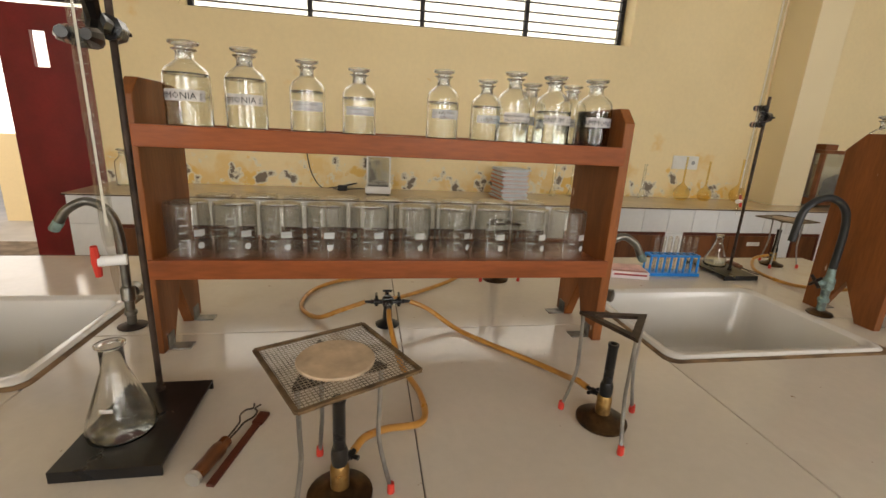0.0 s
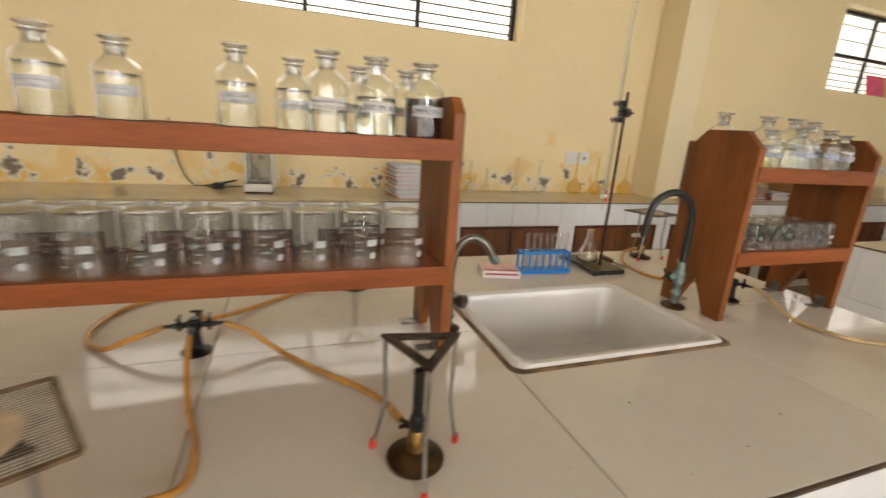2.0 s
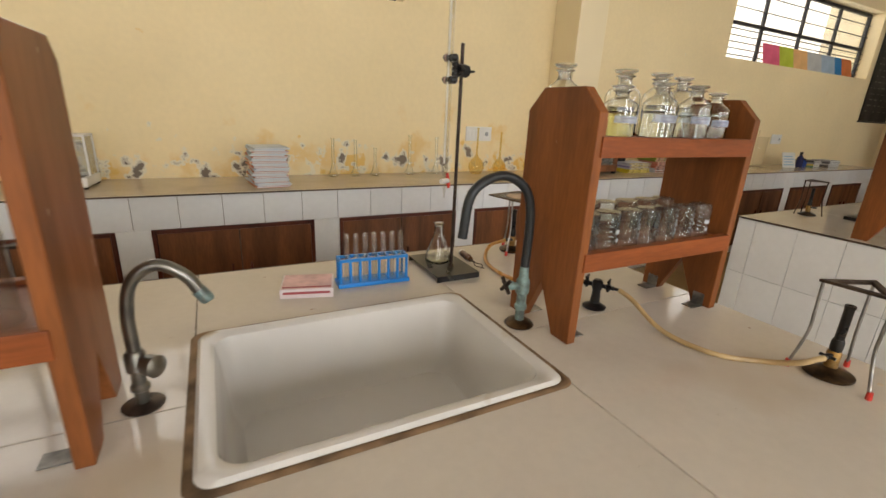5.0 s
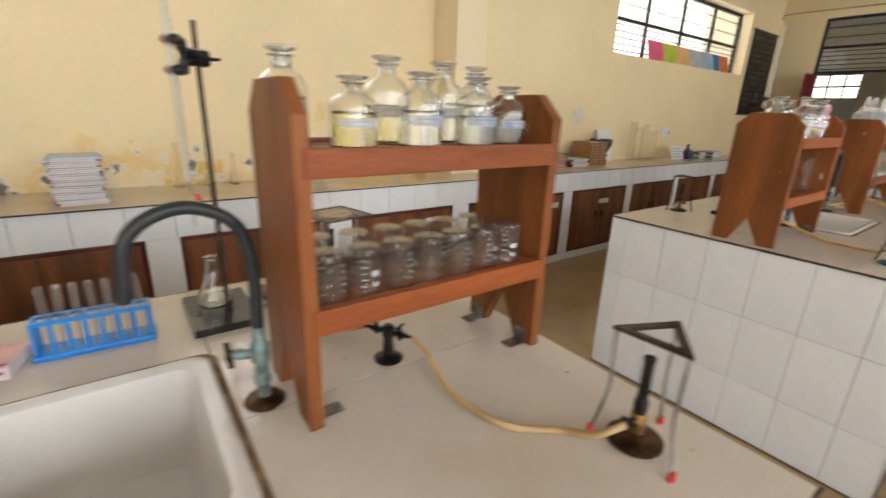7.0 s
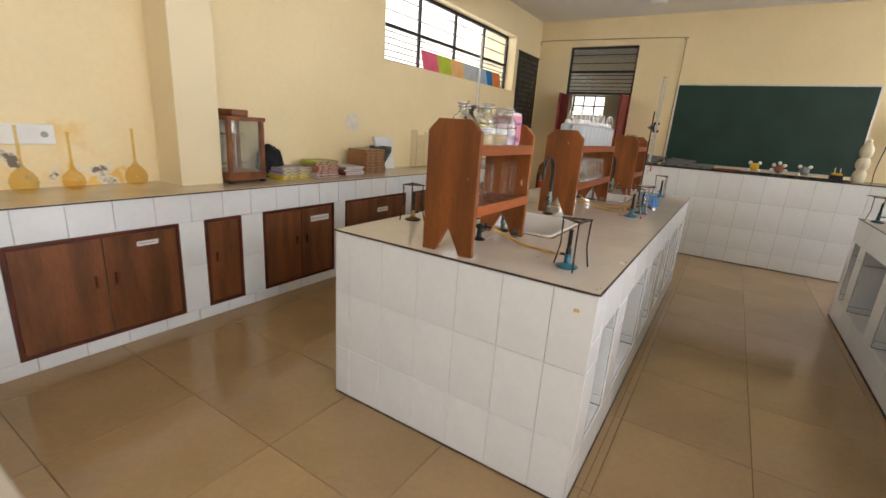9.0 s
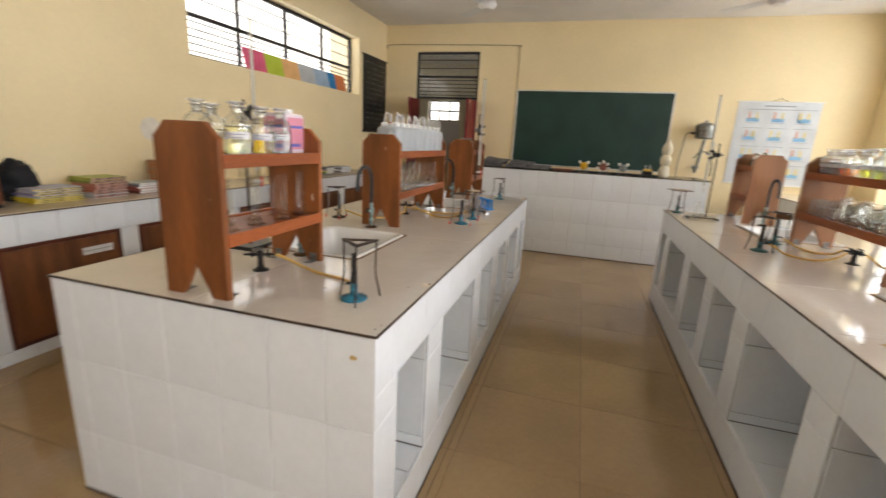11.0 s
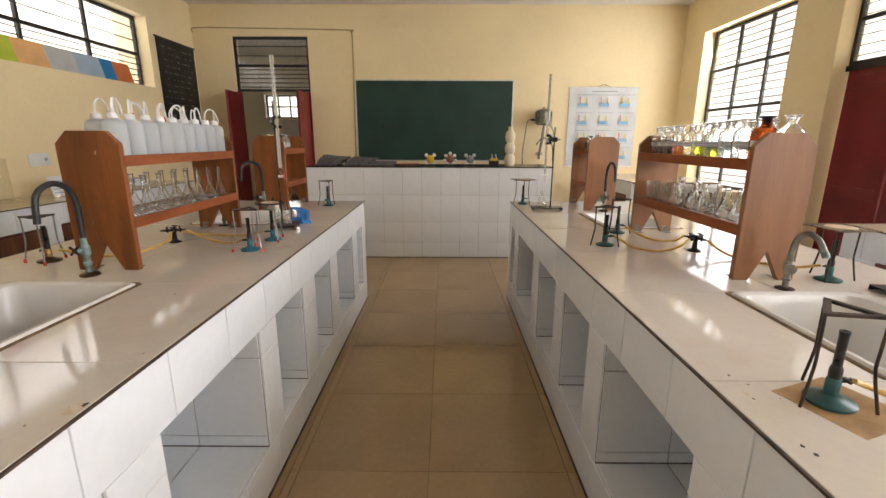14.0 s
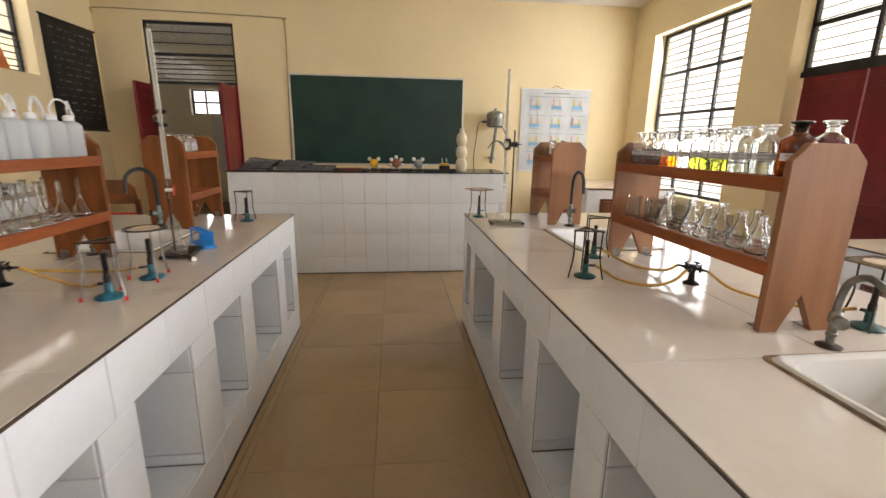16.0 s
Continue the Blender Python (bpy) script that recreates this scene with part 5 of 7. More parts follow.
# rack one: bottles
UP_LONG = TOP + 0.472
DARKLIQ = liquid("dark_brown", (0.22, 0.09, 0.05))
row = [(1.100, 2.392, 0.044, 0.170, 0.63, "AMMONIA SOL", SOFTLABEL, WATER), (1.213, 2.39, 0.041, 0.165, 0.63, "AMMONIA SOL", SOFTLABEL, WATER),
       (1.336, 2.39, 0.0365, 0.152, 0.58, None, BLUELABEL, WATER), (1.444, 2.39, 0.036, 0.143, 0.57, None, BLUELABEL, WATER),
       (1.628, 2.39, 0.036, 0.153, 0.55, "sulphate|AlNO3", BLUELABEL, WATER), (1.728, 2.39, 0.034, 0.139, 0.58, "sulphate", BLUELABEL, WATER),
       (1.787, 2.37, 0.038, 0.157, 0.30, "Ammonium acetate|CH3COONH4", SOFTLABEL, WATER), (1.861, 2.465, 0.037, 0.146, 0.45, None, BLUELABEL, WATER),
       (1.882, 2.372, 0.0415, 0.155, 0.50, "AMMONIUM ACETATE", SOFTLABEL, WATER), (1.968, 2.465, 0.037, 0.148, 0.42, None, SOFTLABEL, WATER),
       (1.981, 2.368, 0.0405, 0.154, 0.53, "AMMONIUM", SOFTLABEL, DARKLIQ)]
for x, y, r, h, lv, text, paper, fl in row:
    b = reagent_bottle(r, h, fl, lv, text=text, face=0.12, paper=paper, label="clear stoppered glass bottle with dark brown liquid" if fl is DARKLIQ else "clear stoppered glass bottle with a worn label on the rack")
    b.location = (x, y, UP_LONG)
    tagged(b, group="bottles on the first rack")
for j, (yy, off) in enumerate(((2.368, 0.0), (2.468, 0.03))):
    for i in range(10 if j == 0 else 9):
        place("beaker_big", lambda: beaker(0.0445, 0.122), turned(1.083 + 0.0965 * i + off, yy, LOW, random.uniform(-25, 35)), group="upturned beakers on the first rack")

# rack two
for x, y, r, h, lv, col in ((2.947, 2.465, 0.037, 0.155, 0.5, "clear"), (3.022, 2.365, 0.037, 0.112, 0.52, "yellowish"), (3.136, 2.465, 0.041, 0.157, 0.45, "yellowish"), (3.147, 2.365, 0.038, 0.126, 0.5, "clear"),
                            (3.265, 2.467, 0.040, 0.159, 0.5, "clear"), (3.345, 2.462, 0.037, 0.155, 0.5, "clear"), (3.272, 2.367, 0.037, 0.127, 0.45, "clear"), (3.352, 2.367, 0.034, 0.115, 0.55, "clear")):
    fl = liquid("pale_yellow", (0.955, 0.935, 0.76)) if col == "yellowish" else WATER
    b = reagent_bottle(r, h, fl, lv, face=-0.1, paper=BLUELABEL, label="clear stoppered glass bottle with pale yellow liquid" if col == "yellowish" else "clear stoppered glass bottle on the short rack")
    b.location = (x, y, UP)
    tagged(b, group="bottles on the second rack")
for i in range(7):
    place("beaker_small", lambda: beaker(0.0295, 0.086, label="small upturned glass beaker with white markings"), turned(2.966 + 0.067 * i, 2.36, LOW, random.uniform(-40, 60)), group="upturned beakers on the second rack")
for i in range(6):
    place("beaker_small", None, turned(2.985 + 0.072 * i, 2.455, LOW, random.uniform(-40, 60)), group="upturned beakers on the second rack")

# stand with burette and flask by the first sink
s = retort_stand(0.80, 0.615, (0.025, -0.13), rod=(-0.008, 0.085))
s.matrix_world = turned(1.103, 2.055, TOP)
f = conical_flask(0.048, 0.15)
f.matrix_world = turned(1.087, 2.03, TOP + 0.018)
b = burette(0.62, 0.0082, stripe=0.25)
b.matrix_world = turned(1.122, 2.005, 1.155, 200)
s = tube_holder()
s.matrix_world = turned(1.226, 1.925, TOP, 74)
place("dark_strip", lambda: tagged(part("spatula", boxes((0.0, 0.155, -0.006, 0.006, 0.0, 0.005), (0.135, 0.165, -0.009, 0.009, 0.0, 0.006), bevel=0.0015), TRIMWOOD), "flat dark wooden splint lying on the bench", "spatula"), turned(1.248, 1.915, TOP, 76))

# tripods and burners on the first bench
t1 = place("tripod_red", lambda: tripod(STEEL, RED, label="steel tripod with red rubber tips"), turned(1.421, 1.891, TOP, 21.4), group="tripods")
g = wire_gauze()
g.matrix_world = turned(1.424, 1.892, TOP + 0.2045, 28)
place("burner_brass", lambda: burner(DARKBRASS, BRASS, BLACKPAINT, radians(60)), turned(1.428, 1.880, TOP), group="gas burners")
place("tripod_red", None, turned(1.888, 1.993, TOP, 50.5), group="tripods")
place("burner_brass", None, turned(1.886, 1.999, TOP, 50), group="gas burners")
place("tripod_red", None, turned(3.342, 1.987, TOP, 35), group="tripods")
place("burner_brass", None, turned(3.342, 1.996, TOP, 120), group="gas burners")
place("tripod_red", None, turned(3.215, 2.93, TOP, 0), group="tripods")
place("burner_brass", None, turned(3.205, 2.94, TOP, 150), group="gas burners")
copy_thing(g, turned(3.215, 2.93, TOP + 0.2045, 12))
place("burner_brass", None, turned(1.905, 2.77, TOP, 180), group="gas burners")
place("tripod_red", None, turned(1.915, 2.79, TOP, 0), group="tripods")
place("gas_tap4", lambda: gas_tap((0, 180, 270, 90)), turned(1.516, 2.428, TOP))
place("gas_tap2", lambda: gas_tap((300, 120)), turned(3.122, 2.437, TOP))
H = TOP + 0.064
hose_line("rubber_tube", "amber rubber gas tube lying across the bench", [(1.573, 2.428, H), (1.62, 2.42, TOP + 0.045), (1.69, 2.375, TOP + 0.008), (1.76, 2.285, TOP + 0.007), (1.84, 2.19, TOP + 0.008), (1.868, 2.11, TOP + 0.025), (1.865, 2.062, TOP + 0.046), (1.871, 2.036, TOP + 0.048)], 0.0062, TUBING)
hose_line("rubber_tube", "amber rubber gas tube bending down to a burner", [(1.516, 2.371, H), (1.518, 2.33, TOP + 0.045), (1.535, 2.22, TOP + 0.008), (1.565, 2.10, TOP + 0.007), (1.56, 2.02, TOP + 0.008), (1.495, 1.972, TOP + 0.034), (1.462, 1.938, TOP + 0.048), (1.446, 1.912, TOP + 0.048)], 0.0062, TUBING)
hose_line("rubber_tube", "amber rubber gas tube looped behind the tap", [(1.459, 2.428, H), (1.40, 2.435, TOP + 0.04), (1.335, 2.46, TOP + 0.01), (1.285, 2.54, TOP + 0.007), (1.30, 2.66, TOP + 0.007), (1.38, 2.75, TOP + 0.007), (1.52, 2.80, TOP + 0.007)], 0.0062, TUBING)
hose_line("rubber_tube", "amber rubber gas tube lying across the bench", [(1.516, 2.485, H), (1.53, 2.53, TOP + 0.03), (1.62, 2.64, TOP + 0.007), (1.74, 2.74, TOP + 0.008), (1.82, 2.765, TOP + 0.04), (1.862, 2.77, TOP + 0.048)], 0.0062, TUBING)
hose_line("rubber_tube", "pale rubber gas tube sagging from the tap to a burner", [(3.150, 2.388, H), (3.158, 2.35, TOP + 0.05), (3.155, 2.25, TOP + 0.012), (3.178, 2.14, TOP + 0.007), (3.25, 2.075, TOP + 0.007), (3.262, 2.02, TOP + 0.032), (3.282, 2.0, TOP + 0.047), (3.299, 1.996, TOP + 0.048)], 0.0062, PALETUBE)
hose_line("rubber_tube", "amber rubber gas tube looped behind the rack", [(3.093, 2.486, H), (3.07, 2.56, TOP + 0.03), (3.02, 2.68, TOP + 0.007), (3.03, 2.84, TOP + 0.007), (3.10, 2.93, TOP + 0.03), (3.163, 2.925, TOP + 0.048)], 0.0062, TUBING)

# taps of the first bench
place("swan", lambda: swan_tap(0.115, 0.305, 185), turned(0.905, 2.45, TOP))
place("swan_b", lambda: swan_tap(0.105, 0.245, -8, knob=-42, label="grey metal swan-neck tap turned over the sink"), turned(2.095, 2.428, TOP))
place("hose_tap", lambda: hose_tap(0.175, 0.365, 0.13, 180), turned(2.866, 2.432, TOP))

# box, test tubes, stand on the far side of the sink
pink = thing("carton", "pink and white cardboard box of small items", "box")
part("body", boxes((-0.068, 0.068, -0.055, 0.055, 0, 0.026), bevel=0.0015), material("box_white", (0.74, 0.66, 0.66), 0.6, vary=0.05, scale=20), pink)
part("panel", boxes((-0.064, 0.064, -0.052, 0.052, 0.026, 0.0266)), material("box_pink", (0.74, 0.46, 0.43), 0.55, vary=0.12, scale=25), pink, "pink printed lid")
part("stripe", boxes((-0.06, 0.06, -0.0558, -0.0551, 0.012, 0.019), (-0.062, 0.062, -0.046, -0.038, 0.0266, 0.0270)), material("box_red", (0.40, 0.07, 0.08), 0.6, vary=0.1), pink, "dark red printed stripe")
pink.matrix_world = turned(2.436, 2.822, TOP, -14)
ttr = test_tube_rack()
ttr.matrix_world = turned(2.622, 2.822, TOP, -3)
for i in range(7):
    place("test_tube", test_tube, turned(2.546 + 0.0265 * i, 2.822 - 0.0014 * i, TOP + 0.012))
s = retort_stand(0.67, 0.60, (-0.048, -0.02), rod=(0.012, -0.035))
s.matrix_world = turned(2.868, 2.85, TOP)
f = conical_flask(0.042, 0.130, WATER)
f.matrix_world = turned(2.862, 2.875, TOP + 0.018, 30)
b = burette(0.75, 0.0085)
b.matrix_world = turned(2.832, 2.795, 1.145, 30)
s = tube_holder()
s.matrix_world = turned(2.995, 2.945, TOP, -97)

# ---- bench by the aisle ----
for x, y, r, h, lv, col in ((4.965, 2.44, 0.040, 0.170, 0.5, None), (5.065, 2.38, 0.044, 0.172, 0.55, "pale"), (5.06, 2.48, 0.04, 0.165, 0.5, None), (5.18, 2.38, 0.042, 0.165, 0.45, "yellow"), (5.19, 2.48, 0.04, 0.165, 0.5, None), (5.285, 2.385, 0.040, 0.168, 0.5, None)):
    fl = {"pale": liquid("pale_yellow", (0.955, 0.935, 0.76)), "yellow": liquid("yellow", (0.93, 0.78, 0.16))}.get(col, WATER)
    b = reagent_bottle(r, h, fl, lv, face=-0.9, label="stoppered glass bottle with yellow liquid" if col else "clear stoppered glass bottle with a paper label")
    b.location = (x, y, UP)
    tagged(b, group="bottles on the third rack")
can = thing("jerrycan", "white and pink plastic canister with printed labels", "canister")
part("body", boxes((-0.065, 0.065, -0.05, 0.05, 0, 0.155), bevel=0.014), material("canister_plastic", (0.72, 0.62, 0.66), 0.45, vary=0.05), can, smooth=True)
part("panel", boxes((-0.056, 0.056, -0.0515, -0.0503, 0.02, 0.14), (-0.0665, -0.0653, -0.042, 0.042, 0.02, 0.14)), material("pink_label", (0.66, 0.26, 0.34), 0.5, vary=0.08), can, "pink printed label")
CANPRINT = material("blue_print", (0.12, 0.12, 0.40), 0.5, vary=0)
for r in ((-0.045, 0.045, -0.0528, -0.0517, 0.10, 0.11), (-0.05, 0.03, -0.0528, -0.0517, 0.03, 0.042), (-0.0678, -0.0667, -0.035, 0.035, 0.10, 0.112), (-0.0678, -0.0667, -0.035, 0.02, 0.03, 0.045)):
    part("print", boxes(r), CANPRINT, can)
part("cap", lathe([(0, 0.155), (0.022, 0.155), (0.022, 0.168), (0.019, 0.172), (0, 0.172)], 16, at=(0.02, 0, 0)), WHITEPLASTIC, can, smooth=True)
can.matrix_world = turned(5.372, 2.43, UP, 4)
for i, (x, y) in enumerate(((5.0, 2.38), (5.07, 2.46), (5.13, 2.38), (5.20, 2.45), (5.27, 2.37), (5.33, 2.46), (5.39, 2.38))):
    place("cylinder_%d" % (i % 2), (lambda: measuring_cylinder(0.0155, 0.175)) if i % 2 == 0 else (lambda: measuring_cylinder(0.013, 0.155)), turned(x, y, LOW, 25 * i), group="measuring cylinders on the rack")
place("tripod_iron", lambda: tripod(IRON, None, label="rusty three-legged iron tripod stand"), turned(5.086, 1.951, TOP, -10), group="tripods")
place("burner_teal", lambda: burner(TEAL, TEAL, BLACKPAINT, radians(60), label="gas burner with a blue enamelled base"), turned(5.092, 1.972, TOP), group="gas burners")
place("gas_tap2", None, turned(5.223, 2.45, TOP))
hose_line("rubber_tube", "pale rubber gas tube from the tap to a burner", [(5.252, 2.40, H), (5.27, 2.36, TOP + 0.045), (5.275, 2.24, TOP + 0.008), (5.25, 2.12, TOP + 0.007), (5.19, 2.04, TOP + 0.02), (5.114, 2.009, TOP + 0.048)], 0.006, YELLOWTUBE)
place("tripod_iron", None, turned(5.33, 2.94, TOP, 70), group="tripods")
place("burner_brass", None, turned(5.335, 2.935, TOP, 200), group="gas burners")
place("swan_c", lambda: hose_tap(0.15, 0.33, 0.10, 0, label="water tap with a black hose bent over the sink"), turned(5.488, 2.45, TOP))
place("hose_tap", None, turned(6.215, 2.462, TOP))
place("tripod_red", None, turned(6.40, 2.80, TOP, 10), group="tripods")
place("burner_brass", None, turned(6.415, 2.795, TOP, 20), group="gas burners")
stand3 = retort_stand(0.66, 0.60, (-0.055, 0.0), rod=(0.0, 0.03), bw=0.13, bd=0.2)
stand3.matrix_world = turned(5.53, 2.73, TOP, 90)
b = burette(0.72, 0.0085, label="long glass burette standing behind the rack")
b.matrix_world = turned(5.50, 2.675, 1.16, -60)
rnd = random.Random(3)
for j, yy in enumerate((2.375, 2.47)):
    for i in range(9 if j == 0 else 8):
        x = 6.36 + 0.098 * i + 0.04 * j
        key = "wash_%d" % ((i + j) % 4)
        tip = RED if (i + j) % 4 == 1 else None
        place(key, lambda: wash_bottle(0.043, tip), turned(x, yy, UP, rnd.choice((0, 12, -15, 8, 25, -25, 165))), group="wash bottles on the rack")
for j, yy in enumerate((2.375, 2.475)):
    for i in range(8):
        place("cone_flask", lambda: volumetric_flask(0.038, 0.165, bulb=False, label="clear flat-bottomed glass flask with a long neck"), turned(6.37 + 0.108 * i - 0.04 * j, yy, LOW), group="flasks on the rack")
place("gas_tap4", None, turned(6.79, 2.47, TOP, 20))
place("tripod_red", None, turned(6.632, 2.01, TOP, 35), group="tripods")
place("burner_teal", None, turned(6.632, 2.01, TOP, 10), group="gas burners")
place("tripod_round", lambda: tripod(STEEL, RED, round_top=True, label="steel tripod with a round iron ring and pad"), turned(6.855, 1.985, TOP, 10), group="tripods")
place("burner_teal", None, turned(6.858, 1.985, TOP, 60), group="gas burners")
hose_line("rubber_tube", "pale rubber gas tube from the tap to a burner", [(6.81, 2.415, H), (6.82, 2.36, TOP + 0.03), (6.78, 2.24, TOP + 0.007), (6.70, 2.12, TOP + 0.02), (6.647, 2.049, TOP + 0.048)], 0.006, YELLOWTUBE)
hose_line("rubber_tube", "pale rubber gas tube from the tap to a burner", [(6.845, 2.49, H), (6.90, 2.47, TOP + 0.03), (6.95, 2.34, TOP + 0.007), (6.92, 2.16, TOP + 0.012), (6.838, 2.022, TOP + 0.048)], 0.006, YELLOWTUBE)
hose_line("rubber_tube", "pale rubber gas tube lying behind the rack", [(6.735, 2.45, H), (6.68, 2.44, TOP + 0.03), (6.56, 2.50, TOP + 0.007), (6.47, 2.62, TOP + 0.01), (6.444, 2.74, TOP + 0.04), (6.43, 2.76, TOP + 0.048)], 0.006, YELLOWTUBE)
s = retort_stand(0.74, 0.62, (-0.06, -0.03), bw=0.20, bd=0.13, rod=(0.02, 0.03))
s.matrix_world = turned(7.23, 2.04, TOP, 10)
b = burette(0.72, 0.0125, stripe=2.0)
b.matrix_world = turned(7.183, 2.035, 1.16, -90)
f = conical_flask(0.040, 0.125, WATER, glass=FLASKGLASS)
f.matrix_world = turned(7.185, 2.03, TOP + 0.018)
ttr2 = copy_thing(ttr, turned(7.42, 2.02, TOP, 40))
s = tube_holder()
s.matrix_world = turned(7.10, 1.93, TOP, 30)
place("tripod_iron", None, turned(8.13, 2.02, TOP, 0), group="tripods")
place("burner_teal", None, turned(8.14, 2.02, TOP, 90), group="gas burners")
place("hose_tap", None, turned(7.84, 2.42, TOP, -30))
place("swan", None, turned(7.255, 2.44, TOP, 175))
for i in range(4):
    b = reagent_bottle(0.04, 0.115, WATER, 0.45, label="squat clear glass jar on the end rack", labelled=False)
    b.location = (7.91 + 0.105 * i, 2.36, UP)
    tagged(b, group="jars on the end rack")
bb = thing("carton", "light blue and white cardboard carton", "box")
part("body", boxes((-0.04, 0.04, -0.03, 0.03, 0, 0.09), bevel=0.002), BLUEPLASTIC, bb)
part("panel", boxes((-0.041, -0.0402, -0.025, 0.025, 0.05, 0.085)), LABEL, bb)
bb.matrix_world = turned(7.98, 2.34, LOW, 5)

# ---- bench by the windows ----
ORANGE, LIME, RUST = liquid("orange", (0.95, 0.50, 0.06)), liquid("lime", (0.80, 0.80, 0.20)), liquid("rust_red", (0.34, 0.07, 0.05))
for x, y, r, h, lv, fl, gl, text, lab in (
        (7.085, -0.12, 0.036, 0.15, 0.45, RUST, None, None, "stoppered glass bottle with dark red liquid"), (7.0, -0.12, 0.036, 0.15, 0.5, DARKLIQ, None, None, "stoppered glass bottle with dark liquid"),
        (6.925, -0.12, 0.036, 0.15, 0.5, DARKLIQ, None, None, "stoppered glass bottle with dark liquid"), (6.845, -0.115, 0.037, 0.152, 0.45, ORANGE, None, None, "stoppered glass bottle with orange liquid"),
        (6.75, -0.12, 0.038, 0.152, 0.5, WATER, None, None, "clear stoppered glass bottle with clear liquid"), (6.655, -0.115, 0.041, 0.155, 0.42, LIME, None, None, "stoppered glass bottle with bright yellow-green liquid"),
        (6.555, -0.115, 0.041, 0.155, 0.32, LIME, None, None, "stoppered glass bottle with bright yellow-green liquid"), (6.455, -0.115, 0.041, 0.158, 0.25, WATER, None, "CALCIUM|SULPHATE", "clear stoppered bottle with a lettered label"),
        (6.36, -0.115, 0.041, 0.16, 0.45, WATER, None, None, "clear stoppered glass bottle with a white label"), (6.265, -0.125, 0.046, 0.165, 0.4, None, AMBERGLASS, None, "brown glass bottle with a dark stopper and label"),
        (6.24, -0.20, 0.043, 0.168, 0.4, WATER, None, None, "clear stoppered glass bottle behind the side panel"), (6.35, -0.205, 0.04, 0.155, 0.5, WATER, None, None, "clear stoppered glass bottle at the back"),
        (6.47, -0.205, 0.04, 0.155, 0.5, WATER, None, None, "clear stoppered glass bottle at the back"), (6.60, -0.205, 0.04, 0.155, 0.5, WATER, None, None, "clear stoppered glass bottle at the back"), (6.72, -0.205, 0.04, 0.155, 0.5, WATER, None, None, "clear stoppered glass bottle at the back")):
    b = reagent_bottle(r, h, fl, lv, gl, text, face=math.pi + 0.8, label=lab)
    b.location = (x, y, UP)
    tagged(b, group="coloured reagents on the rack")
for i in range(11):
    x = 6.25 + 0.083 * i
    if i in (1, 2, 4, 5, 7):
        place("flask_d", lambda: conical_flask(0.038, 0.125), turned(x, -0.12, LOW, 40 * i), group="glassware on the window rack")
    else:
        place("beaker_d", lambda: beaker(0.035, 0.098, upturned=False, label="clear upright glass beaker with white markings"), turned(x, -0.115, LOW, 150 + 20 * i), group="glassware on the window rack")
    place("beaker_d" if i % 2 else "flask_d", None, turned(x + 0.03, -0.205, LOW, 170), group="glassware on the window rack") if 0 < i < 10 else None
place("gas_tap4", None, turned(6.648, -0.148, TOP, 30))
place("tripod_iron", None, turned(6.762, 0.252, TOP, 15), group="tripods")
place("burner_green", lambda: burner(GREEN, GREEN, BLACKPAINT, radians(250), label="gas burner with a dark green base"), turned(6.765, 0.246, TOP, 20), group="gas burners")
place("tripod_iron", None, turned(7.07, 0.075, TOP, 40), group="tripods")
place("burner_green", None, turned(7.08, 0.063, TOP, -20), group="gas burners")
place("tripod_iron", None, turned(5.372, 0.288, TOP, 20), group="tripods")
place("burner_green", None, turned(5.37, 0.282, TOP, 30), group="gas burners")
mat_ = thing("board_mat", "square tan heat-proof mat under a burner", "mat")
part("sheet", boxes((-0.085, 0.085, -0.085, 0.085, 0.0, 0.004), bevel=0.001), material("tan_board", (0.40, 0.24, 0.10), 0.8, vary=0.15, scale=15), mat_)
mat_.matrix_world = turned(5.36, 0.262, TOP - 0.0035, 20)
place("tripod_iron", None, turned(6.195, -0.42, TOP, 40), group="tripods")
place("burner_green", None, turned(6.19, -0.41, TOP, 90), group="gas burners")
copy_thing(g, turned(6.195, -0.42, TOP + 0.2045, 5))
copy_thing(g, turned(8.27, 0.41, TOP + 0.2045, 20))
place("tripod_iron", None, turned(8.27, 0.41, TOP, 10), group="tripods")
place("burner_green", None, turned(8.28, 0.405, TOP, 0), group="gas burners")
place("swan_d", lambda: swan_tap(0.12, 0.215, 185, CHROME, 150, "dull metal swan-neck tap with a chrome knob"), turned(6.085, -0.165, TOP))
place("hose_tap", None, turned(7.895, -0.145, TOP, 0))
s = retort_stand(0.62, 0.53, (0.0, 0.055), bw=0.13, bd=0.22, rod=(0.0, -0.03))
s.matrix_world = turned(7.99, 0.27, TOP)
b = burette(0.78, 0.009, tap=MARK, stripe=2.4)
b.matrix_world = turned(7.99, 0.297, 1.11, -90)
f = conical_flask(0.04, 0.125, glass=FLASKGLASS)
f.matrix_world = turned(7.99, 0.31, TOP + 0.018)
s = copy_thing(stand3, turned(5.98, -0.52, TOP, 80))
hose_line("rubber_tube", "pale rubber gas tube curving from the tap", [(6.70, -0.12, H), (6.74, -0.09, TOP + 0.03), (6.86, -0.06, TOP + 0.007), (6.98, -0.02, TOP + 0.012), (7.045, 0.035, TOP + 0.045)], 0.006, YELLOWTUBE)
hose_line("rubber_tube", "pale rubber gas tube curving from the tap", [(6.62, -0.098, H), (6.60, -0.04, TOP + 0.03), (6.615, 0.05, TOP + 0.007), (6.70, 0.13, TOP + 0.007), (6.74, 0.17, TOP + 0.03), (6.757, 0.205, TOP + 0.048)], 0.006, YELLOWTUBE)
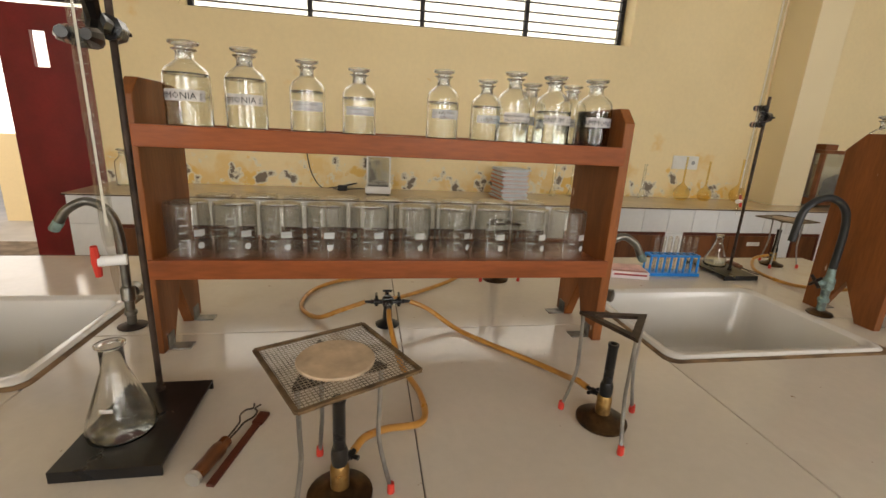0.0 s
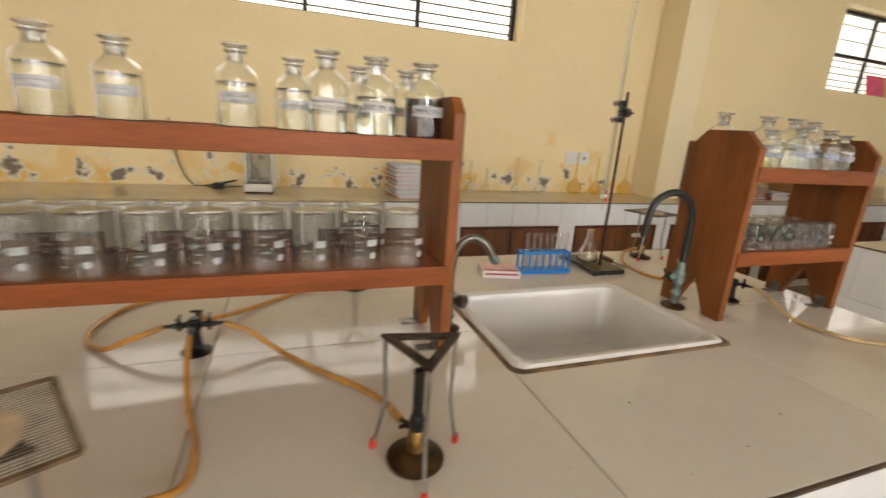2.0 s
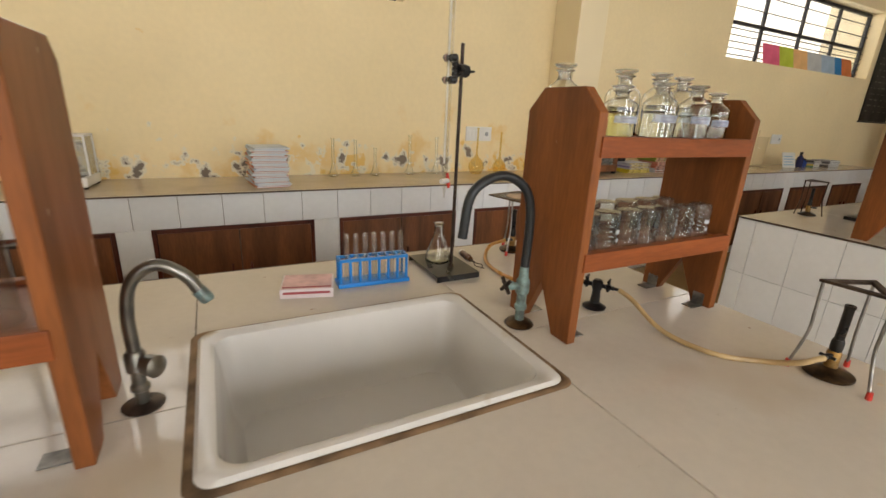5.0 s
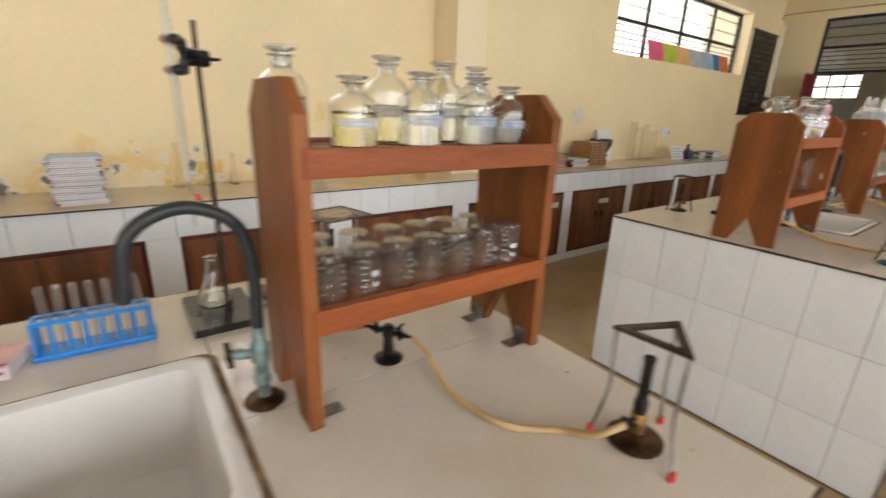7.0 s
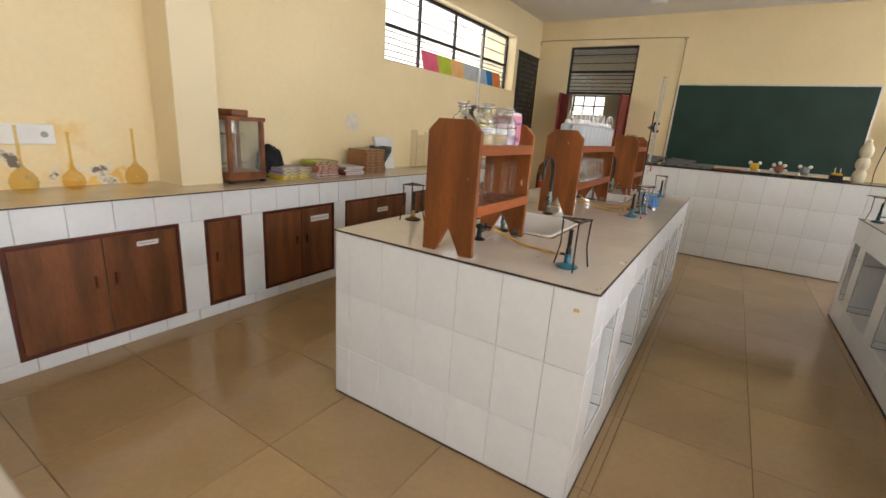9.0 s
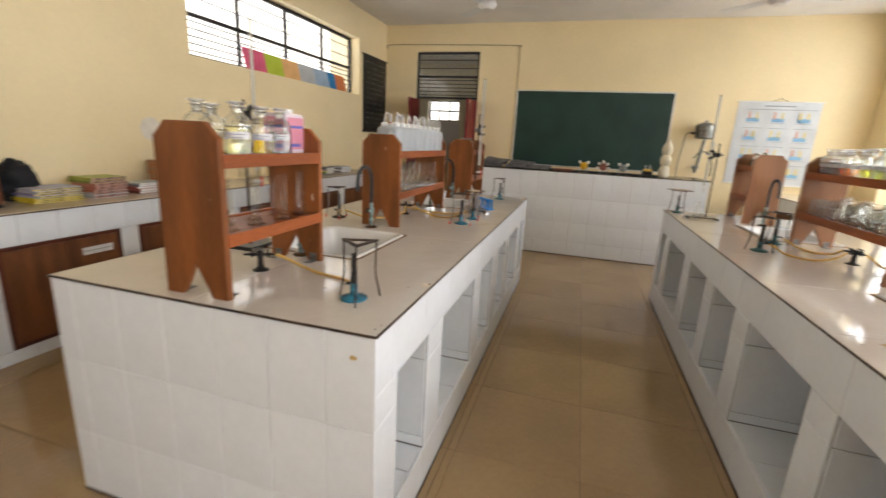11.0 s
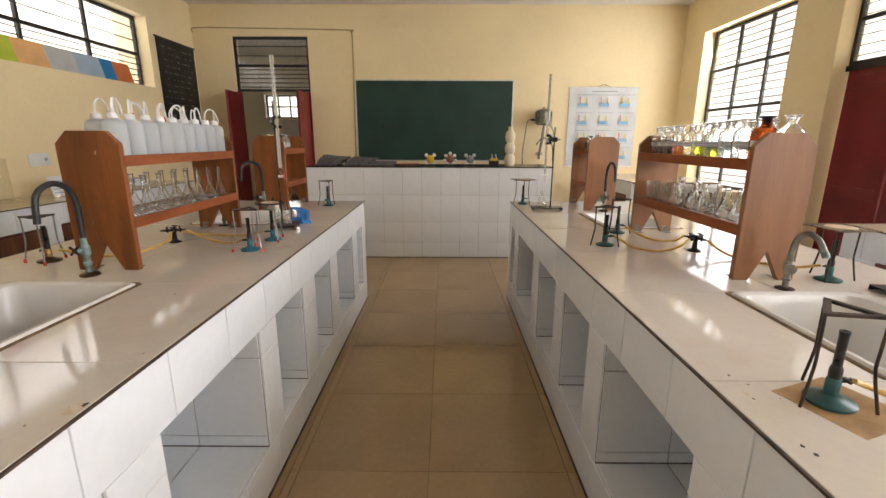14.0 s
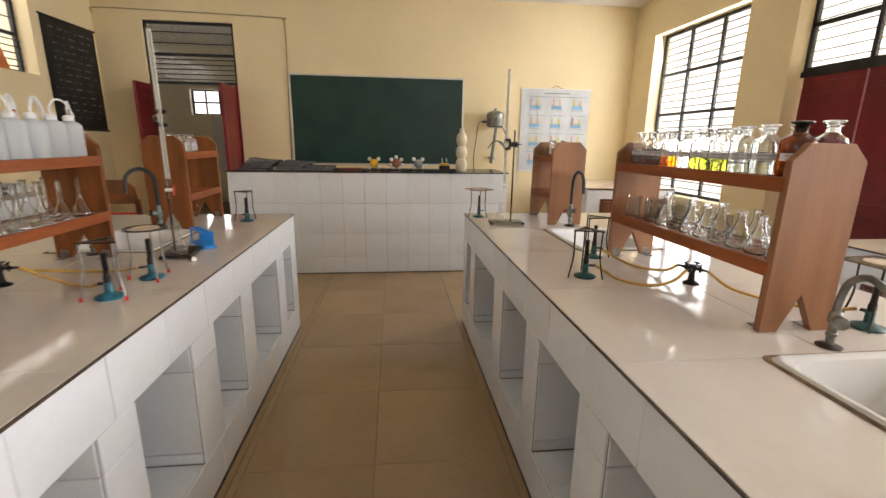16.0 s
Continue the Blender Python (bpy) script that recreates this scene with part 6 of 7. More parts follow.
hose_line("rubber_tube", "pale rubber gas tube running behind the rack", [(6.598, -0.175, H), (6.52, -0.22, TOP + 0.02), (6.42, -0.30, TOP + 0.007), (6.30, -0.36, TOP + 0.02), (6.232, -0.41, TOP + 0.048)], 0.006, YELLOWTUBE)
hose_line("rubber_tube", "pale rubber gas tube lying beside the sink", [(5.37, 0.24, TOP + 0.048), (5.38, 0.20, TOP + 0.03), (5.33, 0.12, TOP + 0.008), (5.22, 0.02, TOP + 0.007), (5.10, -0.10, TOP + 0.007)], 0.006, YELLOWTUBE)
for x, y, r, h, fl in ((8.02, -0.1, 0.034, 0.11, DARKLIQ), (8.10, -0.12, 0.034, 0.12, RUST), (8.19, -0.1, 0.034, 0.11, WATER), (8.28, -0.12, 0.034, 0.115, WATER)):
    b = reagent_bottle(r, h, fl, 0.5, label="small stoppered bottle on the end rack")
    b.location = (x, y, UP)
    tagged(b, group="bottles on the end rack")
funnel = tagged(part("funnel", lathe([(0.004, 0.0), (0.0045, 0.06), (0.035, 0.10), (0.036, 0.101), (0.034, 0.10), (0.0035, 0.058), (0.003, 0.0)], 20), CLEAR, smooth=True), "clear glass funnel standing upside down on the rack", "funnel")
funnel.matrix_world = pose(8.15, -0.12, LOW + 0.101, 180, 0, 0)

# ---- wall things ----
cb = thing("chalkboard", "large dark green chalkboard in a thin aluminium frame", "chalkboard")
part("board", boxes((EAST - 0.014, EAST - 0.004, 0.0, 2.47, 1.11, 2.33)), BOARDGREEN, cb)
for r in ((-0.02, 2.49, 2.33, 2.352), (-0.02, 2.49, 1.09, 1.112), (-0.02, 0.002, 1.112, 2.33), (2.468, 2.49, 1.112, 2.33)):
    part("frame_bar", boxes((EAST - 0.022, EAST - 0.002, r[0], r[1], r[2], r[3]), bevel=0.003), ALUM, cb)
wire = tagged(part("cable", tube(curve_points([(EAST - 0.012, NORTH - 0.02, 3.02), (EAST - 0.012, 4.9, 3.085), (EAST - 0.012, 4.2, 3.085), (EAST - 0.012, 2.62, 3.06), (EAST - 0.012, 2.515, 3.03), (EAST - 0.012, 2.495, 2.94), (EAST - 0.012, 2.50, 2.3), (EAST - 0.012, 2.515, 1.15)], 8), 0.009, 7), material("conduit_paint", (0.50, 0.38, 0.20), 0.6, vary=0.1), smooth=True), "thin painted cable conduit along the wall", "cable")

PAPER = material("poster_paper", (0.78, 0.79, 0.78), 0.55, vary=0.05, scale=4)
CHARTPAPER = material("chart_paper", (0.66, 0.68, 0.68), 0.55, vary=0.06, scale=4)
poster = thing("wall_chart", "white hanging wall chart with small coloured beaker diagrams", "poster")
px0, px1, pz0, pz1 = -1.98, -0.90, 1.02, 2.24
bm = bmesh.new()
grid = [[bm.verts.new((EAST - 0.012 - 0.012 * abs(math.sin(3.1 * i / 8)) * (j / 8), px0 + (px1 - px0) * i / 8, pz1 + (pz0 - pz1) * j / 8)) for i in range(9)] for j in range(9)]
for j in range(8):
    for i in range(8):
        bm.faces.new((grid[j][i], grid[j + 1][i], grid[j + 1][i + 1], grid[j][i + 1]))
sheet = part("sheet", bm, CHARTPAPER, poster, smooth=True)
for z in (pz0, pz1):
    part("rod", tube([(EAST - 0.014, px0 - 0.015, z), (EAST - 0.014, px1 + 0.015, z)], 0.009, 8), WHITEPLASTIC, poster, smooth=True)
part("hook", tube([(EAST - 0.012, -1.54, 2.25), (EAST - 0.012, -1.44, 2.29), (EAST - 0.012, -1.34, 2.25)], 0.003, 6), IRON, poster)
SKYB, REDB, YELB, GREYB = material("chart_blue", (0.24, 0.47, 0.68), 0.6, vary=0.05), material("chart_red", (0.72, 0.30, 0.20), 0.6, vary=0.05), material("chart_yellow", (0.78, 0.62, 0.12), 0.6, vary=0.05), material("chart_grey", (0.35, 0.37, 0.38), 0.6, vary=0)
for j in range(4):
    for i in range(3):
        y, z = px1 - 0.13 - 0.33 * i, 2.02 - 0.27 * j
        xx = EAST - 0.028
        part("diagram", boxes((xx - 0.002, xx, y - 0.17, y - 0.01, z - 0.07, z - 0.015)), SKYB, poster)
        part("diagram", boxes((xx - 0.003, xx - 0.0022, y - 0.05, y - 0.03, z - 0.03, z + 0.075)), REDB if (i + j) % 3 < 2 else YELB, poster)
        part("diagram", boxes((xx - 0.003, xx - 0.0022, y - 0.15, y - 0.13, z - 0.03, z + 0.065)), YELB, poster)
        part("caption", boxes((xx - 0.002, xx, y - 0.24, y + 0.01, z + 0.105, z + 0.112), (xx - 0.002, xx, y - 0.20, y, z - 0.09, z - 0.085)), GREYB, poster)
part("title", boxes((EAST - 0.016, EAST - 0.0145, -1.65, -1.25, 2.17, 2.19), (EAST - 0.018, EAST - 0.0165, -1.75, -1.1, 2.125, 2.135)), GREYB, poster)

dark = thing("wall_chart", "black hanging wall chart with faint white rows of writing", "poster")
BLACKPAPER = material("black_chart", (0.012, 0.013, 0.013), 0.5, vary=0.2, scale=5)
part("sheet", boxes((10.93, 11.85, NORTH - 0.010, NORTH - 0.006, 1.52, 2.77)), BLACKPAPER, dark)
for z in (1.52, 2.775):
    part("rod", tube([(10.91, NORTH - 0.012, z), (11.87, NORTH - 0.012, z)], 0.012, 8), BLACKPAINT, dark, smooth=True)
FAINT = material("faint_print", (0.17, 0.19, 0.175), 0.6, vary=0.3, scale=20)
rnd = random.Random(11)
for j in range(13):
    bm = bmesh.new()
    x = 10.98 + rnd.uniform(0, 0.1)
    while x < 11.74:
        w = rnd.uniform(0.03, 0.12)
        box(bm, x, min(x + w, 11.78), NORTH - 0.0118, NORTH - 0.0108, 2.66 - 0.083 * j, 2.66 - 0.083 * j + rnd.uniform(0.008, 0.022))
        x += w + rnd.uniform(0.03, 0.12)
    part("writing", bm, FAINT, dark)

# water still on the wall
still = thing("water_still", "steel water distilling apparatus fixed to the wall", "still")
sx, sy = 11.70, -0.47
part("boiler", lathe([(0, 0), (0.10, 0.0), (0.125, 0.02), (0.13, 0.19), (0.12, 0.20), (0.12, 0.21), (0.07, 0.235), (0.02, 0.245), (0.02, 0.27), (0.0, 0.272)], 28, at=(sx, sy, 1.66)), CHROME, still, smooth=True)
part("condenser", tube([(sx, sy - 0.02, 1.66), (sx, sy + 0.04, 1.14)], 0.024, 14), CHROME, still, smooth=True)
part("pipe", tube(curve_points([(sx - 0.02, sy - 0.10, 1.68), (sx - 0.04, sy - 0.16, 1.55), (sx - 0.03, sy - 0.13, 1.42), (sx - 0.02, sy - 0.06, 1.45)], 6), 0.010, 8), STEEL, still, smooth=True)
part("outlet", tube(curve_points([(sx - 0.03, sy + 0.10, 1.36), (sx - 0.06, sy + 0.02, 1.46), (sx - 0.06, sy - 0.10, 1.44), (sx - 0.05, sy - 0.16, 1.3), (sx - 0.05, sy - 0.17, 1.1)], 6), 0.008, 8), HOSE, still, smooth=True)
part("lead", tube(curve_points([(sx, sy + 0.13, 1.74), (sx + 0.02, sy + 0.24, 1.72), (sx + 0.04, sy + 0.27, 1.5), (sx + 0.04, sy + 0.30, 1.2), (sx + 0.05, sy + 0.28, 1.0)], 6), 0.006, 7), HOSE, still, smooth=True)
part("plug", tube([(sx, sy + 0.13, 1.74), (sx, sy + 0.19, 1.74)], 0.018, 10), BLACKPAINT, still, smooth=True)
part("bracket", boxes((sx + 0.05, EAST - 0.001, sy - 0.03, sy + 0.03, 1.70, 1.82), (sx + 0.03, EAST - 0.001, sy - 0.02, sy + 0.05, 1.2, 1.24)), STEEL, still)

# switch plates
for x0, x1, z0, z1 in ((4.14, 4.39, 1.157, 1.274), (8.73, 8.955, 1.17, 1.29)):
    sp = thing("switch_plate", "white plastic switch and socket plate", "socket")
    part("plate", boxes((x0, x1, NORTH - 0.014, NORTH - 0.001, z0, z1), bevel=0.004), WHITEPLASTIC, sp)
    for k in range(3):
        part("switch", boxes((x0 + 0.02 + 0.035 * k, x0 + 0.042 + 0.035 * k, NORTH - 0.018, NORTH - 0.0142, z0 + 0.04, z0 + 0.085), bevel=0.001), WHITEPLASTIC, sp)
    part("socket", lathe([(0, 0), (0.018, 0), (0.018, 0.002), (0, 0.002)], 14, at=(0, 0, 0)), GREYB, sp).matrix_world = pose(x1 - 0.05, NORTH - 0.0145, (z0 + z1) / 2, 90, 0, 0)

# coloured papers on the sill of the high window
for k, (x, col, tilt) in enumerate(((8.38, (0.72, 0.12, 0.22), -9), (8.72, (0.48, 0.58, 0.05), -7), (9.08, (0.82, 0.48, 0.20), -6), (9.46, (0.50, 0.52, 0.52), -5), (9.84, (0.36, 0.48, 0.60), -5), (10.05, (0.02, 0.20, 0.46), -6), (10.36, (0.62, 0.18, 0.05), -8))):
    card = tagged(part("paper_card", boxes((0, 0.36, -0.0015, 0.0015, 0.0, 0.24), bevel=0.0005), material("card_%d" % k, col, 0.7, vary=0.06, scale=8)), "coloured paper card leaning on the window sill", "card", "cards on the sill")
    card.matrix_world = Matrix.Translation((2.37 + (x - 2.37) * 0.97, NORTH + 0.03 + 0.004 * k, 2.102)) @ pose(0, 0, 0, -14, 0, 0)

# ceiling fans
def fan_():
    f = thing("ceiling_fan", "white three-bladed ceiling fan at rest", "fan", "ceiling fans")
    part("rod", tube([(0, 0, 0.12), (0, 0, 0.42)], 0.012, 10), WHITEPLASTIC, f, smooth=True)
    part("canopy", lathe([(0.0, 0.42), (0.06, 0.42), (0.05, 0.36), (0.015, 0.34)], 16), WHITEPLASTIC, f, smooth=True)
    part("motor", lathe([(0, 0), (0.07, 0.0), (0.10, 0.03), (0.11, 0.06), (0.10, 0.09), (0.05, 0.12), (0, 0.125)], 24), WHITEPLASTIC, f, smooth=True)
    for k in range(3):
        m = Matrix.Rotation(radians(20 + 120 * k), 4, "Z")
        bm = prism([(0.10, -0.025), (0.18, -0.055), (0.60, -0.065), (0.62, 0.0), (0.60, 0.06), (0.18, 0.05), (0.10, 0.025)], "z", 0.05, 0.054)
        bm.transform(m @ Matrix.Rotation(radians(8), 4, "X"))
        part("blade", bm, WHITEPLASTIC, f)
    return f


for x, y in ((9.6, 2.60), (9.75, -0.50), (4.4, 2.6), (4.4, -0.5)):
    place("fan", fan_, turned(x, y, 3.0, 15 * x))

# ---- on the wall counter ----
bal = thing("electronic_balance", "white electronic balance with a glass draught shield", "balance")
part("body", boxes((-0.10, 0.10, -0.13, 0.13, 0.012, 0.07), bevel=0.012), WHITEPLASTIC, bal, smooth=True)
part("keypad", boxes((-0.08, 0.08, -0.122, -0.045, 0.0702, 0.0745), bevel=0.001), BLACKPAINT, bal, "dark display and keys")
part("display", boxes((-0.04, 0.04, -0.085, -0.06, 0.0747, 0.0755)), GREYB, bal, "grey display window")
for x, y in ((-0.08, -0.11), (0.08, -0.11), (-0.08, 0.11), (0.08, 0.11)):
    part("foot", lathe([(0, 0), (0.012, 0), (0.012, 0.013), (0, 0.013)], 10, at=(x, y, 0)), BLACKPAINT, bal)
part("shield_frame", boxes((-0.095, -0.085, -0.04, -0.03, 0.07, 0.29), (0.085, 0.095, -0.04, -0.03, 0.07, 0.29), (-0.095, -0.085, 0.115, 0.125, 0.07, 0.29), (0.085, 0.095, 0.115, 0.125, 0.07, 0.29), (-0.095, 0.095, -0.04, 0.125, 0.29, 0.302), bevel=0.001), WHITEPLASTIC, bal)
for r in ((-0.085, 0.085, -0.036, -0.034, 0.07, 0.29), (-0.091, -0.089, -0.03, 0.115, 0.07, 0.29), (0.089, 0.091, -0.03, 0.115, 0.07, 0.29), (-0.085, 0.085, 0.119, 0.121, 0.07, 0.29)):
    part("glass_side", boxes(r), PANE, bal)
part("pan", lathe([(0, 0.07), (0.012, 0.07), (0.012, 0.085), (0.055, 0.087), (0.055, 0.090), (0, 0.090)], 20, at=(0, 0.042, 0)), STEEL, bal, smooth=True)
bal.matrix_world = turned(1.545, 4.72, TOP, -4) @ Matrix.Scale(0.93, 4)
tagged(part("cable", tube(curve_points([(1.45, 4.80, TOP + 0.02), (1.38, 4.85, TOP + 0.01), (1.26, 4.82, TOP + 0.006), (1.20, 4.87, TOP + 0.01), (1.30, 4.91, TOP + 0.03), (1.38, 4.88, TOP + 0.05), (1.30, 4.85, TOP + 0.03), (1.20, 4.90, TOP + 0.01), (1.10, 4.93, TOP + 0.008), (1.02, 4.945, 1.05), (0.98, 4.95, 1.35)], 8), 0.004, 7), HOSE, smooth=True), "black power cable coiled beside the balance", "cable")
tagged(part("power_adapter", boxes((1.24, 1.31, 4.78, 4.83, TOP, TOP + 0.04), bevel=0.006), BLACKPAINT), "small black power adapter on the counter", "adapter")


def book_stack(x, y, w, d, heights, colors, rnd, label, ang=0, pages=None):
    z = TOP
    for h, c in zip(heights, colors):
        b = thing("book", label, "book", "books on the counter")
        cov = "cover_%s" % "_".join(str(int(v * 100)) for v in c)
        if cov not in liquids:
            liquids[cov] = material(cov, c, 0.5, vary=0.08, scale=12)
        part("cover", boxes((-w / 2, w / 2, -d / 2, d / 2, h - 0.0015, h), (-w / 2, w / 2, -d / 2, d / 2, 0, 0.0015), (-w / 2, -w / 2 + 0.0015, -d / 2, d / 2, 0.0015, h - 0.0015)), liquids[cov], b)
        part("page_block", boxes((-w / 2 + 0.002, w / 2 - 0.003, -d / 2 + 0.003, d / 2 - 0.003, 0.0018, h - 0.0018)), pages or PAPER, b)
        b.matrix_world = turned(x + rnd.uniform(-0.008, 0.008), y + rnd.uniform(-0.008, 0.008), z, ang + rnd.uniform(-5, 5))
        z += h + 0.0003


rnd = random.Random(5)
BROWNPAGE, REDPAGE, YELPAGE = material("brown_page", (0.36, 0.20, 0.10), 0.8, vary=0.2, scale=30), material("reddish_page", (0.50, 0.30, 0.24), 0.8, vary=0.3, scale=30), material("yellow_page", (0.62, 0.50, 0.20), 0.8, vary=0.3, scale=30)
book_stack(2.53, 4.60, 0.20, 0.26, [0.0095] * 24, [(0.55, 0.62, 0.70) if k % 3 else (0.62, 0.22, 0.12) for k in range(24)], rnd, "thin paper exercise book in a neat stack", 4)
book_stack(5.90, 4.72, 0.30, 0.24, [0.012] * 3 + [0.014] * 4, [(0.75, 0.58, 0.04)] * 3 + [(0.55, 0.56, 0.66), (0.30, 0.25, 0.45), (0.60, 0.60, 0.64), (0.5, 0.5, 0.6)], rnd, "loose yellow and grey file in a stack", 0, YELPAGE)
book_stack(6.24, 4.70, 0.26, 0.22, [0.022, 0.02, 0.02, 0.022, 0.02, 0.018, 0.02], [(0.55, 0.56, 0.58), (0.55, 0.56, 0.6), (0.5, 0.15, 0.10), (0.55, 0.20, 0.14), (0.6, 0.25, 0.18), (0.25, 0.32, 0.06), (0.40, 0.44, 0.08)], rnd, "paper bound book in a tall stack", 3, REDPAGE)
book_stack(6.58, 4.68, 0.24, 0.2, [0.018, 0.02, 0.016, 0.015, 0.012], [(0.2, 0.05, 0.04), (0.45, 0.12, 0.08), (0.40, 0.10, 0.10), (0.2, 0.22, 0.25), (0.45, 0.48, 0.50)], rnd, "worn book in a low stack", -4)
book_stack(6.92, 4.74, 0.30, 0.24, [0.03] * 8, [(0.42, 0.18, 0.07), (0.36, 0.20, 0.10)] * 4, rnd, "brown bound register in a tall stack", 2, BROWNPAGE)
book_stack(9.35, 4.75, 0.28, 0.22, [0.02] * 4, [(0.10, 0.22, 0.14), (0.6, 0.5, 0.12), (0.35, 0.36, 0.4), (0.06, 0.06, 0.07)], rnd, "bound book lying on the counter", 8)
book_stack(9.75, 4.72, 0.26, 0.22, [0.02] * 4, [(0.08, 0.08, 0.09), (0.5, 0.5, 0.52), (0.1, 0.1, 0.12), (0.3, 0.3, 0.33)], rnd, "dark bound book lying on the counter", -6)

bag = thing("cloth_bag", "soft black cloth bag slumped on the counter", "bag")
bm = bmesh.new()
bmesh.ops.create_icosphere(bm, subdivisions=4, radius=1)
for v in bm.verts:
    n = noise.noise(v.co * 2.3)
    v.co = Vector((v.co.x * 0.12 * (1 + 0.2 * n), v.co.y * 0.09 * (1 + 0.2 * n), max(0.0, 0.125 + v.co.z * 0.14 * (1 + 0.25 * n))))
part("bag", bm, material("black_cloth", (0.010, 0.010, 0.012), 0.9, vary=0.2, scale=20, bump=0.4, bump_scale=60), bag, smooth=True)
bag.matrix_world = turned(5.80, 4.84, TOP)

case = thing("balance_case", "old wooden balance case with glass sides", "balance")
CASEWOOD = material("case_wood", (0.24, 0.085, 0.03), 0.4, vary=0.2, scale=8, fine=0.1)
part("base", boxes((-0.16, 0.16, -0.17, 0.17, 0.02, 0.08), bevel=0.004), CASEWOOD, case)
for x, y in ((-0.14, -0.15), (0.14, -0.15), (-0.14, 0.15), (0.14, 0.15)):
    part("foot", boxes((x - 0.015, x + 0.015, y - 0.015, y + 0.015, 0, 0.02)), BLACKPAINT, case)
    part("post", boxes((x - 0.016, x + 0.016, y - 0.016, y + 0.016, 0.08, 0.46), bevel=0.002), CASEWOOD, case)
part("top", boxes((-0.165, 0.165, -0.175, 0.175, 0.46, 0.49), bevel=0.004), CASEWOOD, case)
part("crest", boxes((-0.07, 0.07, -0.1, 0.1, 0.49, 0.54), bevel=0.006), CASEWOOD, case)
for r in ((-0.124, 0.124, -0.152, -0.149, 0.08, 0.46), (-0.152, -0.149, -0.134, 0.134, 0.08, 0.46), (0.149, 0.152, -0.134, 0.134, 0.08, 0.46)):
    part("glass_side", boxes(r), PANE, case)
part("back", boxes((-0.124, 0.124, 0.148, 0.154, 0.08, 0.46)), PALE, case)
part("pillar", tube([(0, 0, 0.08), (0, 0, 0.36)], 0.012, 10), BRASS, case, smooth=True)
part("beam", boxes((-0.10, 0.10, -0.006, 0.006, 0.35, 0.365)), BRASS, case)
for x in (-0.09, 0.09):
    part("pan", lathe([(0, 0.13), (0.035, 0.132), (0.036, 0.137), (0, 0.133)], 16, at=(x, 0, 0)), BRASS, case, smooth=True)
    part("hanger", tube([(x, 0, 0.135), (x, 0, 0.352)], 0.0018, 6), BRASS, case)
case.matrix_world = turned(5.43, 4.77, TOP, 3)

mortar = thing("mortar", "grey stone mortar with a pestle", "mortar")
STONE = material("dark_stone", (0.09, 0.095, 0.09), 0.7, vary=0.15, scale=20)
part("bowl", lathe([(0, 0), (0.06, 0), (0.065, 0.02), (0.05, 0.06), (0.06, 0.09), (0.12, 0.20), (0.125, 0.26), (0.115, 0.262), (0.10, 0.20), (0.03, 0.11), (0, 0.10)], 28), STONE, mortar, smooth=True)
part("pestle", tube([(0.0, 0, 0.13), (-0.06, 0.02, 0.30), (-0.08, 0.03, 0.36)], [0.03, 0.017, 0.02], 12), WHITEPLASTIC, mortar, "pale pestle", smooth=True)
mortar.matrix_world = turned(7.22, 4.82, TOP)
leaf_ = thing("paper_sheet", "white paper sheet propped against the wall", "paper")
part("sheet", boxes((-0.15, 0.15, -0.002, 0.002, 0, 0.36)), PAPER, leaf_)
leaf_.matrix_world = Matrix.Translation((7.40, NORTH - 0.08, TOP + 0.001)) @ pose(0, 0, 0, -9, 0, 0)
note = thing("wall_notice", "round faded paper notice stuck on the wall", "paper")
part("sheet", lathe([(0, 0), (0.10, 0), (0.10, 0.002), (0, 0.002)], 20), material("faded_notice", (0.80, 0.73, 0.60), 0.7, vary=0.06, scale=12), note)
note.matrix_world = pose(6.92, NORTH - 0.001, 1.40, 90, 0, 0)
for i, (x, r, h) in enumerate(((7.84, 0.04, 0.46), (7.98, 0.05, 0.40), (8.12, 0.035, 0.44), (8.30, 0.055, 0.36))):
    c = measuring_cylinder(r, h, "large clear measuring cylinder on the counter")
    c.matrix_world = turned(x, 4.82, TOP, 20 * i)
    tagged(c, group="large cylinders on the counter")
cal = thing("desk_calendar", "white folded desk card with lines of writing", "card")
part("face", boxes((-0.11, 0.11, -0.002, 0.002, 0, 0.19)), PAPER, cal)
part("writing", boxes(*[(-0.09, 0.09 - 0.03 * (k % 2), -0.0032, -0.0022, 0.03 + 0.035 * k, 0.04 + 0.035 * k) for k in range(4)]), SKYB, cal)
cal.matrix_world = Matrix.Translation((8.72, 4.66, TOP + 0.001)) @ pose(0, 0, 0, -16, 0, -10)
for x, h, c in ((8.98, 0.19, (0.02, 0.02, 0.09)), (9.08, 0.11, (0.05, 0.10, 0.35))):
    inkb = thing("ink_bottle", "small dark blue plastic bottle", "bottle")
    m = material("ink_%d" % int(x * 100), c, 0.25, vary=0.05)
    part("body", lathe([(0, 0), (0.035, 0), (0.038, 0.005), (0.038, h * 0.6), (0.02, h * 0.74), (0.015, h * 0.76), (0.015, h * 0.85), (0, h * 0.85)], 18), m, inkb, smooth=True)
    part("cap", lathe([(0, h * 0.82), (0.018, h * 0.82), (0.018, h), (0, h)], 14), BLACKPAINT, inkb, smooth=True)
    inkb.matrix_world = turned(x, 4.68, TOP)
